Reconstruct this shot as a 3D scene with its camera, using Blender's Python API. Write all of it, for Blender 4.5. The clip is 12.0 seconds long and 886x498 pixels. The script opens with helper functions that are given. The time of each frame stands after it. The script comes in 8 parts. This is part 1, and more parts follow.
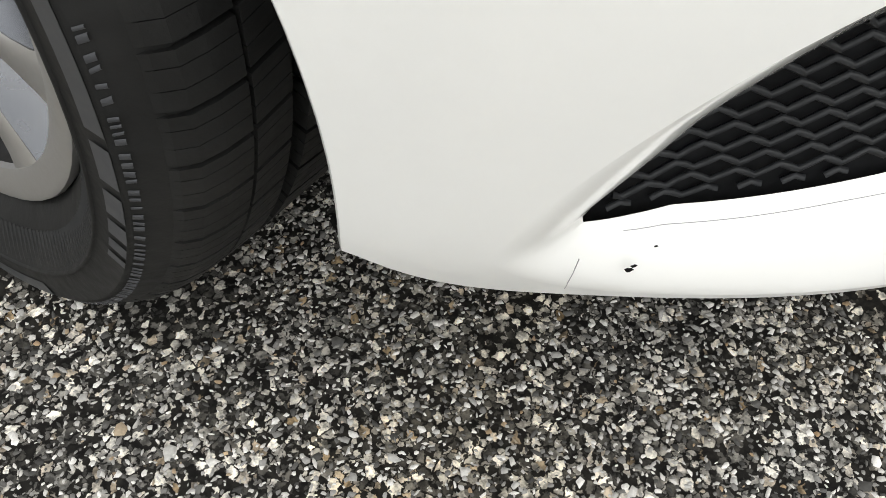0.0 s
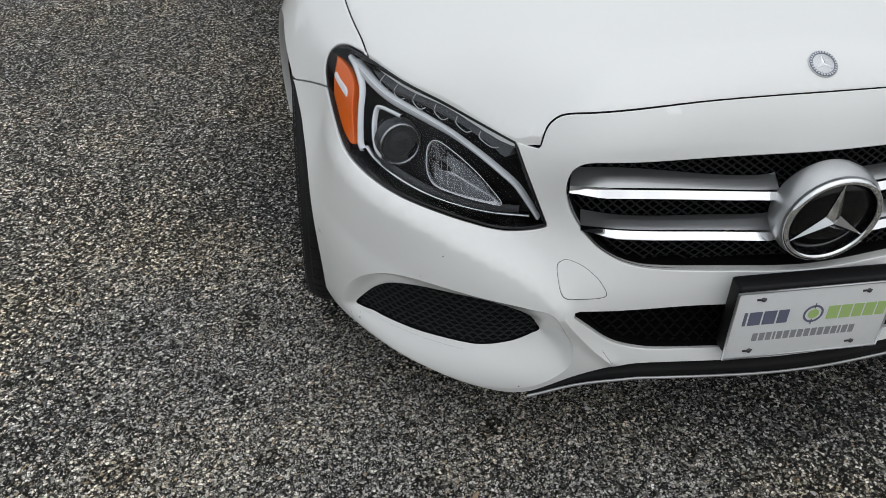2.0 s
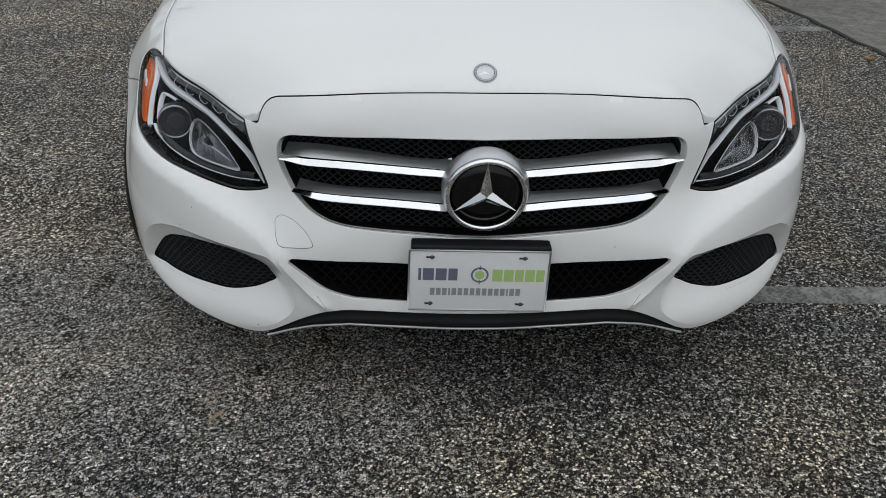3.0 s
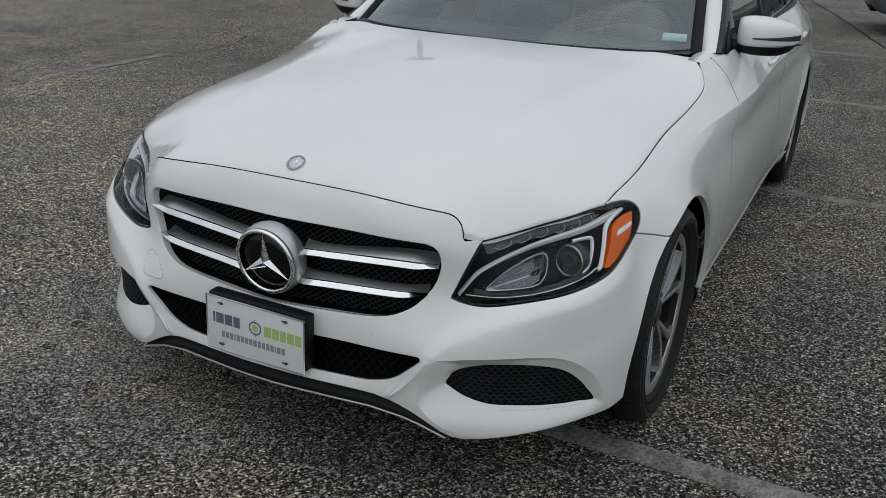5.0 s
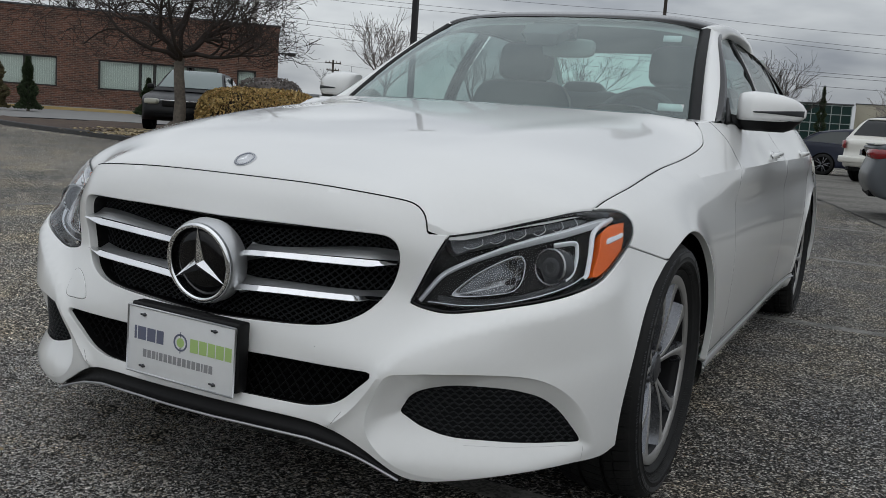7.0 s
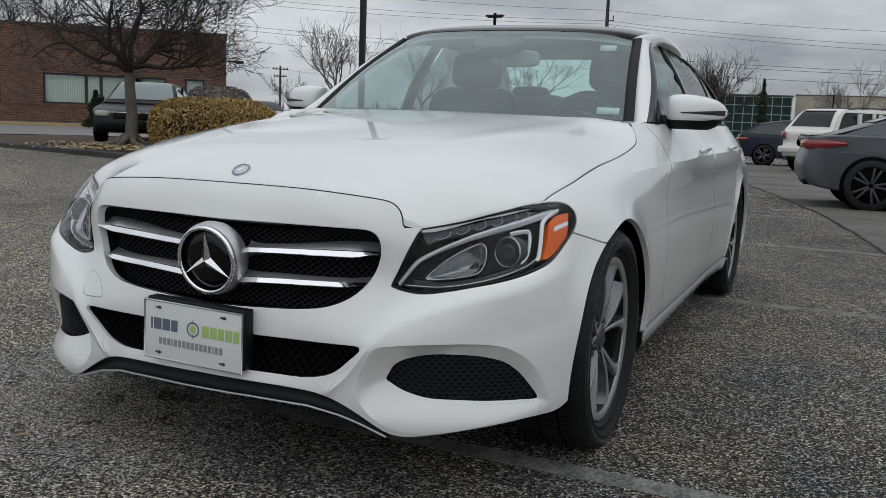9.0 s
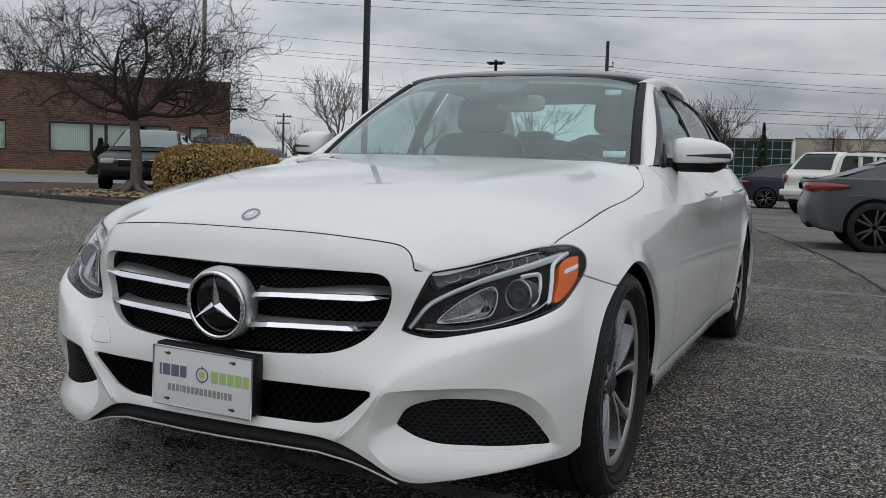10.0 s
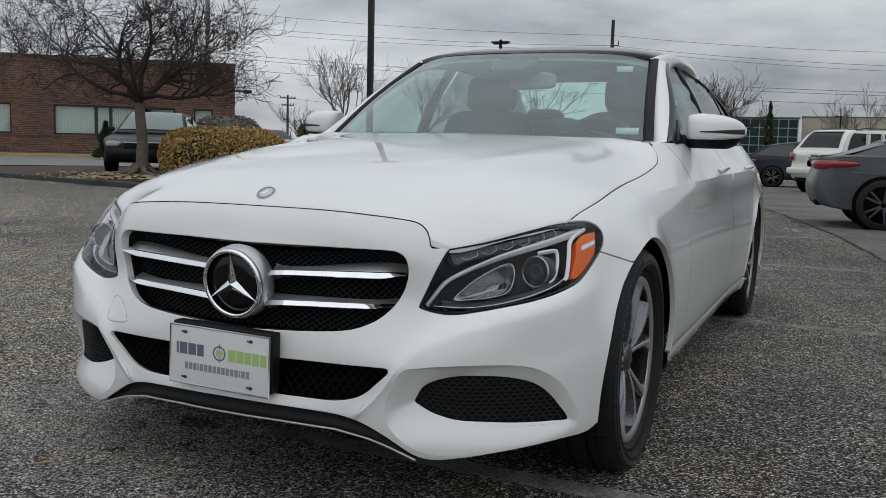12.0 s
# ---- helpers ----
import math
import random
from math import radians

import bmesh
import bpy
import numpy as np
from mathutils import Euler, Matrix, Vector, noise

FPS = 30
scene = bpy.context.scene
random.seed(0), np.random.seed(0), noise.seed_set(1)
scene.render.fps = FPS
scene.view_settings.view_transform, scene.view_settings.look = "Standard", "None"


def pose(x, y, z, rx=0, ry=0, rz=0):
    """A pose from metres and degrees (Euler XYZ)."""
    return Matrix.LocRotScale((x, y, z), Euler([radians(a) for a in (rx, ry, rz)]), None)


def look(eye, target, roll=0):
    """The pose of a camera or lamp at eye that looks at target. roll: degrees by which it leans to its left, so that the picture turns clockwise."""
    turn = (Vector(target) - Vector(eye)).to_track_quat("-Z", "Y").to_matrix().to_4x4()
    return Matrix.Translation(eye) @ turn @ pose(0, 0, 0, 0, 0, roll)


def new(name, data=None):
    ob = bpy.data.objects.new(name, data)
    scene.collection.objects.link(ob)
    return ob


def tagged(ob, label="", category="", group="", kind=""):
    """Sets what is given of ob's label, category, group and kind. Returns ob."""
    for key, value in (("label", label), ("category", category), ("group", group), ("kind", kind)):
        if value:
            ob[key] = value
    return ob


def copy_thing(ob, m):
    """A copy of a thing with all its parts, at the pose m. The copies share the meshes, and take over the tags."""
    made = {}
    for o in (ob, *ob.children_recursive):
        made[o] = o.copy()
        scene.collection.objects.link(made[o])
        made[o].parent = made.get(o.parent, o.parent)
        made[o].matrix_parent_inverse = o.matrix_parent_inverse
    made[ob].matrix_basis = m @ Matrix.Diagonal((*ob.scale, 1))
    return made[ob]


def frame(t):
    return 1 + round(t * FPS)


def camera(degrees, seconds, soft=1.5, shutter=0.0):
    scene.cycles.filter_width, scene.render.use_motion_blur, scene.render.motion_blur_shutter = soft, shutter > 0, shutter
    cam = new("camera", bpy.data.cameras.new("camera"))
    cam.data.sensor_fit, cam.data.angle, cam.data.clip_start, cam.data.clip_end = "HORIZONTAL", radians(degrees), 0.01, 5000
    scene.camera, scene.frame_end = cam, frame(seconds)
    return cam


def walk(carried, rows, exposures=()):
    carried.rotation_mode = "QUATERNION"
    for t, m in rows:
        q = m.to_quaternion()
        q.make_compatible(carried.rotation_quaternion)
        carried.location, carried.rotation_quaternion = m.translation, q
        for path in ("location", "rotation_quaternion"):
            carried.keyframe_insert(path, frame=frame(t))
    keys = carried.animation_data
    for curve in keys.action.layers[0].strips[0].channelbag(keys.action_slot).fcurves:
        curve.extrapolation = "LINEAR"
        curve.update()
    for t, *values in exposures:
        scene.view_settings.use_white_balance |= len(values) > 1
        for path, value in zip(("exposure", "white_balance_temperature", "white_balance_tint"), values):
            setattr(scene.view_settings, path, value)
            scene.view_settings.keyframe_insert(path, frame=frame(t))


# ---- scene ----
cam = camera(51.62, 12.0, 0.7)
# seconds; place in metres; turn in degrees
ROWS = [
    (0.0, -1.0395, 0.2286, 0.5503, 38.053, -0.547, -56.245),
    (0.1, -1.0800, 0.1890, 0.6306, 36.280, -0.380, -56.400),
    (0.3, -1.0930, 0.1356, 0.7514, 32.680, 0.615, -53.900),
    (0.5, -1.0917, 0.0522, 0.8640, 32.369, 3.036, -51.132),
    (0.6, -1.0880, -0.0187, 0.9297, 32.900, 4.464, -48.690),
    (0.8, -1.0933, -0.1692, 1.0838, 34.593, 5.650, -44.056),
    (1.0, -1.1185, -0.3083, 1.1945, 37.601, 5.220, -38.087),
    (1.2, -1.1450, -0.4600, 1.2800, 41.300, 3.499, -31.800),
    (1.5, -1.1493, -0.7068, 1.3775, 47.480, 0.658, -23.400),
    (2.0, -0.8987, -1.1395, 1.4342, 54.288, -0.731, -10.126),
    (2.5, -0.6635, -1.4928, 1.4460, 56.882, -1.331, -6.974),
    (3.0, -0.1941, -1.7324, 1.4199, 60.766, -1.350, -2.641),
    (3.5, 0.2101, -1.6872, 1.4311, 61.945, -1.041, 1.980),
    (3.7, 0.4052, -1.7025, 1.4739, 63.312, -0.575, 6.290),
    (5.3, 1.3853, -1.7055, 1.4409, 68.863, -2.504, 28.616),
    (5.5, 1.3788, -1.6756, 1.4313, 68.697, -2.673, 29.450),
    (6.0, 1.3459, -1.4804, 1.2475, 72.431, -3.056, 30.577),
    (6.5, 1.3644, -1.4689, 0.9241, 79.380, -3.630, 28.765),
    (7.0, 1.3627, -1.4938, 0.9231, 81.576, -3.869, 27.363),
    (7.5, 1.3663, -1.5493, 0.9314, 81.784, -3.507, 25.180),
    (7.7, 1.3581, -1.5401, 0.9675, 81.027, -3.130, 24.665),
    (9.3, 1.4900, -1.8558, 0.9420, 82.420, -1.992, 24.290),
    (9.5, 1.4807, -1.8397, 0.9458, 83.274, -1.946, 24.304),
    (10.0, 1.4578, -1.8296, 0.9389, 84.666, -1.806, 24.340),
    (10.5, 1.4377, -1.8293, 0.9379, 84.361, -1.432, 24.551),
    (11.0, 1.4268, -1.8297, 0.9310, 83.798, -1.427, 24.667),
    (11.5, 1.4285, -1.8334, 0.9297, 83.481, -1.430, 24.655),
    (12.0, 1.4297, -1.8351, 0.9273, 83.476, -1.427, 24.628),
]
walk(cam, [(t, pose(x, y, z, rx, ry, rz)) for t, x, y, z, rx, ry, rz in ROWS],
     [(0.0, 1.42, 6950, 9), (0.5, 1.08, 6850, 9), (1.0, .66, 6700, 9), (1.5, .50, 6600, 9), (2.0, .26, 6500, 9), (3.0, .14, 6450, 9), (3.7, .08, 6400, 9),
      (5.3, -.06, 6400, 9), (6.5, .0, 6400, 9), (7.7, .05, 6400, 9), (9.3, .06, 6400, 9), (12.0, .06, 6400, 9)])

# ---- light: an overcast late-winter sky and a weak, very soft sun ----
world = bpy.data.worlds.new("sky")
scene.world = world
world.use_nodes = True
wn, wl = world.node_tree.nodes, world.node_tree.links
wn.clear()
w_out, w_bg = wn.new("ShaderNodeOutputWorld"), wn.new("ShaderNodeBackground")
w_sky = wn.new("ShaderNodeTexSky")
w_sky.sky_type, w_sky.sun_disc = "NISHITA", False
w_sky.sun_elevation, w_sky.sun_rotation = radians(56), radians(152)
w_co, w_map = wn.new("ShaderNodeTexCoord"), wn.new("ShaderNodeMapping")
w_map.inputs["Scale"].default_value = (1.0, 1.0, 3.6)
w_n1, w_n2 = wn.new("ShaderNodeTexNoise"), wn.new("ShaderNodeTexNoise")
for node, scale, detail in ((w_n1, 3.0, 5.0), (w_n2, 8.0, 4.0)):
    node.inputs["Scale"].default_value, node.inputs["Detail"].default_value = scale, detail
    wl.new(w_map.outputs[0], node.inputs["Vector"])
wl.new(w_co.outputs["Generated"], w_map.inputs[0])
w_add = wn.new("ShaderNodeMath")
w_add.operation = "MULTIPLY_ADD"
w_add.inputs[1].default_value = .35
wl.new(w_n2.outputs["Fac"], w_add.inputs[0])
wl.new(w_n1.outputs["Fac"], w_add.inputs[2])
w_ramp = wn.new("ShaderNodeValToRGB")
w_ramp.color_ramp.elements[0].position, w_ramp.color_ramp.elements[0].color = .50, (.33, .352, .392, 1)
w_ramp.color_ramp.elements[1].position, w_ramp.color_ramp.elements[1].color = .82, (.73, .752, .768, 1)
wl.new(w_add.outputs[0], w_ramp.inputs[0])
w_dim = wn.new("ShaderNodeMix")
w_dim.data_type, w_dim.blend_type = "RGBA", "MIX"
w_dim.inputs[0].default_value = .94
w_sc = wn.new("ShaderNodeMix")
w_sc.data_type, w_sc.blend_type = "RGBA", "MULTIPLY"
w_sc.inputs[0].default_value = 1
w_sc.inputs[7].default_value = (.1, .1, .1, 1)
wl.new(w_sky.outputs[0], w_sc.inputs[6])
wl.new(w_sc.outputs[2], w_dim.inputs[6])
w_even, w_up = wn.new("ShaderNodeMix"), wn.new("ShaderNodeMapRange")
w_even.data_type, w_even.inputs[7].default_value = "RGBA", (.545, .566, .596, 1)
wl.new(w_ramp.outputs[0], w_even.inputs[6])
wl.new(w_up.outputs[0], w_even.inputs[0])
wl.new(w_even.outputs[2], w_dim.inputs[7])
# an overcast dome is brighter overhead than near the horizon
w_dir, w_lift = wn.new("ShaderNodeSeparateXYZ"), wn.new("ShaderNodeMapRange")
for key, value in (("From Min", .12), ("From Max", .45), ("To Min", .0), ("To Max", .72)):
    w_up.inputs[key].default_value = value
wl.new(w_dir.outputs[2], w_up.inputs["Value"])
wl.new(w_co.outputs["Generated"], w_dir.inputs[0])
wl.new(w_dir.outputs[2], w_lift.inputs["Value"])
w_lift.inputs["To Min"].default_value, w_lift.inputs["To Max"].default_value = .98, 1.62
w_dome = wn.new("ShaderNodeVectorMath")
w_dome.operation = "SCALE"
wl.new(w_dim.outputs[2], w_dome.inputs[0])
wl.new(w_lift.outputs[0], w_dome.inputs[3])
# and duller low down on the side away from the sun
w_far, w_side, w_low = wn.new("ShaderNodeMath"), wn.new("ShaderNodeMapRange"), wn.new("ShaderNodeVectorMath")
w_far.operation, w_low.operation = "MULTIPLY_ADD", "SCALE"
w_far.inputs[1].default_value = -1.5
wl.new(w_dir.outputs[2], w_far.inputs[0])
wl.new(w_dir.outputs[0], w_far.inputs[2])
wl.new(w_far.outputs[0], w_side.inputs["Value"])
for key, value in (("From Min", -.75), ("From Max", .0), ("To Min", 1.0), ("To Max", .82)):
    w_side.inputs[key].default_value = value
wl.new(w_dome.outputs[0], w_low.inputs[0])
wl.new(w_side.outputs[0], w_low.inputs[3])
wl.new(w_low.outputs[0], w_bg.inputs["Color"])
w_bg.inputs["Strength"].default_value = 0.89
wl.new(w_bg.outputs[0], w_out.inputs[0])
sun = new("sun", bpy.data.lights.new("sun", "SUN"))
sun.data.energy, sun.data.angle, sun.data.color = 0.50, radians(110), (1.0, .975, .94)
sun.matrix_world = pose(0, 0, 20, 34, 0, 28)

# ---- materials ----
def material(name, base, rough=.6, metal=0.0, coat=0.0, ior=1.5, spec=.5):
    m = bpy.data.materials.new(name)
    m.use_nodes = True
    b = m.node_tree.nodes["Principled BSDF"]
    b.inputs["Base Color"].default_value = (*base, 1)
    b.inputs["Roughness"].default_value, b.inputs["Metallic"].default_value = rough, metal
    b.inputs["Coat Weight"].default_value, b.inputs["IOR"].default_value = coat, ior
    b.inputs["Coat Roughness"].default_value = .03
    b.inputs["Specular IOR Level"].default_value = spec
    return m


def link(m, a, b):
    m.node_tree.links.new(a, b)


def node(m, kind, **values):
    n = m.node_tree.nodes.new(kind)
    for k, v in values.items():
        n.inputs[k].default_value = v
    return n


def bsdf(m):
    return m.node_tree.nodes["Principled BSDF"]


def coords(m, scale=1.0, world_space=False):
    """Metres in the thing's own space, or in the world's."""
    out = node(m, "ShaderNodeNewGeometry").outputs["Position"] if world_space else node(m, "ShaderNodeTexCoord").outputs["Object"]
    if scale == 1.0:
        return out
    s = m.node_tree.nodes.new("ShaderNodeVectorMath")
    s.operation = "SCALE"
    s.inputs[3].default_value = scale
    link(m, out, s.inputs[0])
    return s.outputs[0]


def noise_fac(m, scale, detail=4.0, rough=.55, at=None):
    n = node(m, "ShaderNodeTexNoise", Scale=scale, Detail=detail, Roughness=rough)
    link(m, at or coords(m), n.inputs["Vector"])
    return n.outputs["Fac"]


def ramp(m, fac, *stops):
    r = m.node_tree.nodes.new("ShaderNodeValToRGB")
    while len(r.color_ramp.elements) < len(stops):
        r.color_ramp.elements.new(.5)
    for e, (p, c) in zip(r.color_ramp.elements, stops):
        e.position, e.color = p, (*c, 1) if len(c) == 3 else c
    link(m, fac, r.inputs[0])
    return r.outputs[0]


def mix(m, fac, a, b, how="MIX"):
    n = m.node_tree.nodes.new("ShaderNodeMix")
    n.data_type, n.blend_type = "RGBA", how
    for slot, v in ((0, fac), (6, a), (7, b)):
        if isinstance(v, (int, float)):
            n.inputs[slot].default_value = v
        elif isinstance(v, tuple):
            n.inputs[slot].default_value = (*v, 1)
        else:
            link(m, v, n.inputs[slot])
    return n.outputs[2]


def bump(m, height, strength=.4, distance=.01, before=None):
    n = node(m, "ShaderNodeBump", Strength=strength, Distance=distance)
    link(m, height, n.inputs["Height"])
    if before:
        link(m, before, n.inputs["Normal"])
    link(m, n.outputs[0], bsdf(m).inputs["Normal"])
    return n.outputs[0]


def speckled(name, base, rough, amount=.12, scale=40.0, metal=0.0, coat=0.0, dirt=None, bumps=0.0, spec=.5):
    """A plain stuff with two scales of variation in tone and roughness."""
    m = material(name, base, rough, metal, coat, spec=spec)
    f = noise_fac(m, scale, 5)
    g = noise_fac(m, scale / 9, 3)
    lo, hi = tuple(c * (1 - amount) for c in base), tuple(min(1, c * (1 + amount)) for c in base)
    c = mix(m, .5, ramp(m, f, (.3, lo), (.7, hi)), ramp(m, g, (.3, lo), (.7, hi)))
    if dirt:
        c = mix(m, ramp(m, g, (.52, (0, 0, 0)), (.75, (.5, .5, .5))), c, dirt)
    link(m, c, bsdf(m).inputs["Base Color"])
    r = ramp(m, f, (.25, (rough * .85,) * 3), (.75, (min(1, rough * 1.15),) * 3))
    link(m, r, bsdf(m).inputs["Roughness"])
    if bumps:
        bump(m, f, bumps, .004)
    return m


def clear(name, tint, mirror=.04, rough=.0, slant=4.5):
    """A thin pane: lets light straight through, tinted, and mirrors more at a slant."""
    m = bpy.data.materials.new(name)
    m.use_nodes = True
    n, l = m.node_tree.nodes, m.node_tree.links
    n.clear()
    out, mx = n.new("ShaderNodeOutputMaterial"), n.new("ShaderNodeMixShader")
    tr, gl, lw = n.new("ShaderNodeBsdfTransparent"), n.new("ShaderNodeBsdfGlossy"), n.new("ShaderNodeLayerWeight")
    po, ma = n.new("ShaderNodeMath"), n.new("ShaderNodeMath")
    tr.inputs[0].default_value, gl.inputs["Roughness"].default_value = (*tint, 1), rough
    gl.inputs["Color"].default_value = (.5 + .5 * tint[0], .5 + .5 * tint[1], .5 + .5 * tint[2], 1)
    lw.inputs["Blend"].default_value = .5
    po.operation, ma.operation = "POWER", "MULTIPLY_ADD"
    po.inputs[1].default_value, ma.inputs[1].default_value, ma.inputs[2].default_value = slant, 1 - mirror, mirror
    l.new(lw.outputs["Facing"], po.inputs[0]), l.new(po.outputs[0], ma.inputs[0]), l.new(ma.outputs[0], mx.inputs[0])
    l.new(tr.outputs[0], mx.inputs[1]), l.new(gl.outputs[0], mx.inputs[2]), l.new(mx.outputs[0], out.inputs[0])
    return m


PAINT = material("white_paint", (.79, .80, .785), .32, 0, 1.0)
_f = noise_fac(PAINT, 3.0, 3)
_d = noise_fac(PAINT, 70.0, 4)
link(PAINT, mix(PAINT, ramp(PAINT, _f, (.35, (0, 0, 0)), (.8, (.35, .35, .35))), (.80, .805, .79), mix(PAINT, .5, (.76, .765, .745), ramp(PAINT, _d, (.4, (.72, .72, .70)), (.6, (.80, .80, .785))))), bsdf(PAINT).inputs["Base Color"])
bsdf(PAINT).inputs["Coat Roughness"].default_value = .025
BLACK_GLOSS = material("gloss_black", (.003, .003, .0035), .12, 0, .1, spec=.3)
BLACK_TRIM = speckled("black_trim", (.007, .007, .0075), .5, .25, 120, spec=.2)
BLACK_MATT = speckled("matt_black_plastic", (.005, .005, .0055), .7, .3, 200, spec=.12)
VENT_GREY = speckled("vent_plastic", (.015, .0165, .0185), .5, .2, 200, spec=.3)
VENT_BACK = speckled("vent_backing", (.008, .0085, .0095), .7, .2, 200, spec=.15)
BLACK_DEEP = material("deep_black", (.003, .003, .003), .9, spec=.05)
CHROME = material("chrome", (.86, .87, .88), .06, 1.0)
SATIN = speckled("satin_silver", (.50, .51, .52), .34, .05, 300, metal=.8)
ALLOY = speckled("grey_alloy", (.165, .173, .19), .26, .03, 60, metal=.85, dirt=(.17, .168, .163))
MACHINED = speckled("machined_alloy", (.42, .414, .402), .38, .04, 240, metal=.7, dirt=(.38, .37, .35))
ALLOY_DARK = speckled("dark_alloy", (.068, .069, .075), .38, .15, 160, metal=.6)
RUBBER = speckled("tyre_rubber", (.0115, .0118, .0118), .60, .35, 90, dirt=(.024, .023, .0218), bumps=.15, spec=.25)
# moulded marks; the band's sheen is painted into this paler grey
RUBBER_MARK = speckled("moulded_sheen_rubber", (.044, .046, .051), .42, .2, 90, spec=.4)
AMBER = material("amber_reflector", (.75, .125, .004), .22, 0, .25, spec=.3)
LAMP_BLACK = material("lamp_black", (.003, .003, .0035), .35, spec=.12)
# module grey, lightened to hold the sky sheen on its glass
LAMP_MODULE = speckled("lamp_module_sheen", (.105, .11, .118), .45, .05, 40, spec=.25)
LAMP_GREY = speckled("lamp_grey", (.035, .037, .040), .4, .1, 80, spec=.3)
LIGHT_GUIDE = material("clear_light_guide", (.80, .82, .84), .2, .0, .8)
LAMP_GLASS = clear("lamp_glass", (.95, .96, .97), .013, 0, 4.8)
WINDOW_GLASS = clear("window_glass", (.74, .92, .885), .165)
SIDE_GLASS = clear("side_glass", (.46, .55, .53), .15)
GUIDE_GREY = material("grey_light_guide", (.54, .555, .575), .22, .0, .8)
DULL_REFLECTOR = material("dull_reflector", (.36, .365, .375), .14, 1.0)
REFLECTOR = material("lamp_reflector", (.60, .61, .63), .12, 1.0)
PANE_GLASS = clear("pane_glass", (.86, .90, .88), .05)
DARK_GLASS = clear("tinted_glass", (.30, .34, .34), .05)
PLATE_WHITE = speckled("plate_white", (.72, .73, .73), .35, .03, 60)
BAR_NAVY = material("navy_print", (.13, .14, .20), .5)
BAR_GREEN = material("green_print", (.40, .56, .20), .5)
BAR_GREY = material("grey_print", (.27, .27, .28), .5)
LEATHER = speckled("dark_upholstery", (.030, .030, .032), .55, .2, 60)
DASH = speckled("dark_dashboard", (.022, .023, .024), .6, .2, 80)
HEADLINER = speckled("grey_headliner", (.34, .34, .33), .9, .06, 60)

# chip-seal asphalt: pale stone chips bedded in dark binder, thinner in some places than in others
ASPHALT = material("chip_seal_asphalt", (.1, .1, .1), .85, spec=.15)
_p = coords(ASPHALT, world_space=True)
_wob = node(ASPHALT, "ShaderNodeTexNoise", Scale=300.0, Detail=2.0)
link(ASPHALT, _p, _wob.inputs["Vector"])
_pp = mix(ASPHALT, .006, _p, _wob.outputs["Color"], "ADD")
_big = noise_fac(ASPHALT, .75, 6, .62, at=_p)
_mid = noise_fac(ASPHALT, 5.5, 5, .6, at=_p)
_thin = node(ASPHALT, "ShaderNodeMath")
_thin.operation = "MULTIPLY_ADD"
_thin.inputs[1].default_value = .30
link(ASPHALT, _mid, _thin.inputs[0])
link(ASPHALT, ramp(ASPHALT, _big, (.35, (.0, .0, .0)), (.65, (.16, .16, .16))), _thin.inputs[2])


def chips(scale, least, wide):
    """Stones of one size: their tone, and where they stand out of the binder."""
    e = node(ASPHALT, "ShaderNodeTexVoronoi", Scale=scale, Randomness=1.0)
    e.voronoi_dimensions, e.feature = "2D", "DISTANCE_TO_EDGE"
    v = node(ASPHALT, "ShaderNodeTexVoronoi", Scale=scale, Randomness=1.0)
    v.voronoi_dimensions = "2D"
    for n in (e, v):
        link(ASPHALT, _pp, n.inputs["Vector"])
    tone = node(ASPHALT, "ShaderNodeSeparateColor")
    link(ASPHALT, v.outputs["Color"], tone.inputs[0])
    stone = ramp(ASPHALT, tone.outputs[0], (.0, (.035, .034, .032)), (.28, (.085, .083, .079)), (.55, (.40, .393, .376)), (.85, (.88, .862, .82)), (.955, (.27, .20, .12)), (1.0, (.68, .67, .65)))
    rare = node(ASPHALT, "ShaderNodeMath")
    rare.operation = "SUBTRACT"
    link(ASPHALT, tone.outputs[1], rare.inputs[0])
    link(ASPHALT, _thin.outputs[0], rare.inputs[1])
    shown = ramp(ASPHALT, rare.outputs[0], (least, (0, 0, 0)), (least + .03, (1, 1, 1)))
    proud = ramp(ASPHALT, e.outputs["Distance"], (wide, (0, 0, 0)), (wide + .07, (1, 1, 1)))
    return stone, mix(ASPHALT, 1.0, shown, proud, "MULTIPLY")


_s1, _e1 = chips(140.0, .20, .07)
_s2, _e2 = chips(250.0, .26, .08)
_tar = mix(ASPHALT, noise_fac(ASPHALT, 500, 3, at=_p), (.006, .0058, .0054), (.019, .018, .0167))
_c = mix(ASPHALT, _e2, _tar, mix(ASPHALT, .45, _s2, (.05, .05, .05)))
_c = mix(ASPHALT, _e1, _c, _s1)
_wear = mix(ASPHALT, .5, ramp(ASPHALT, _big, (.3, (.70, .70, .71)), (.7, (1.10, 1.08, 1.05))), ramp(ASPHALT, _mid, (.3, (.66, .66, .66)), (.7, (1.1, 1.1, 1.1))))
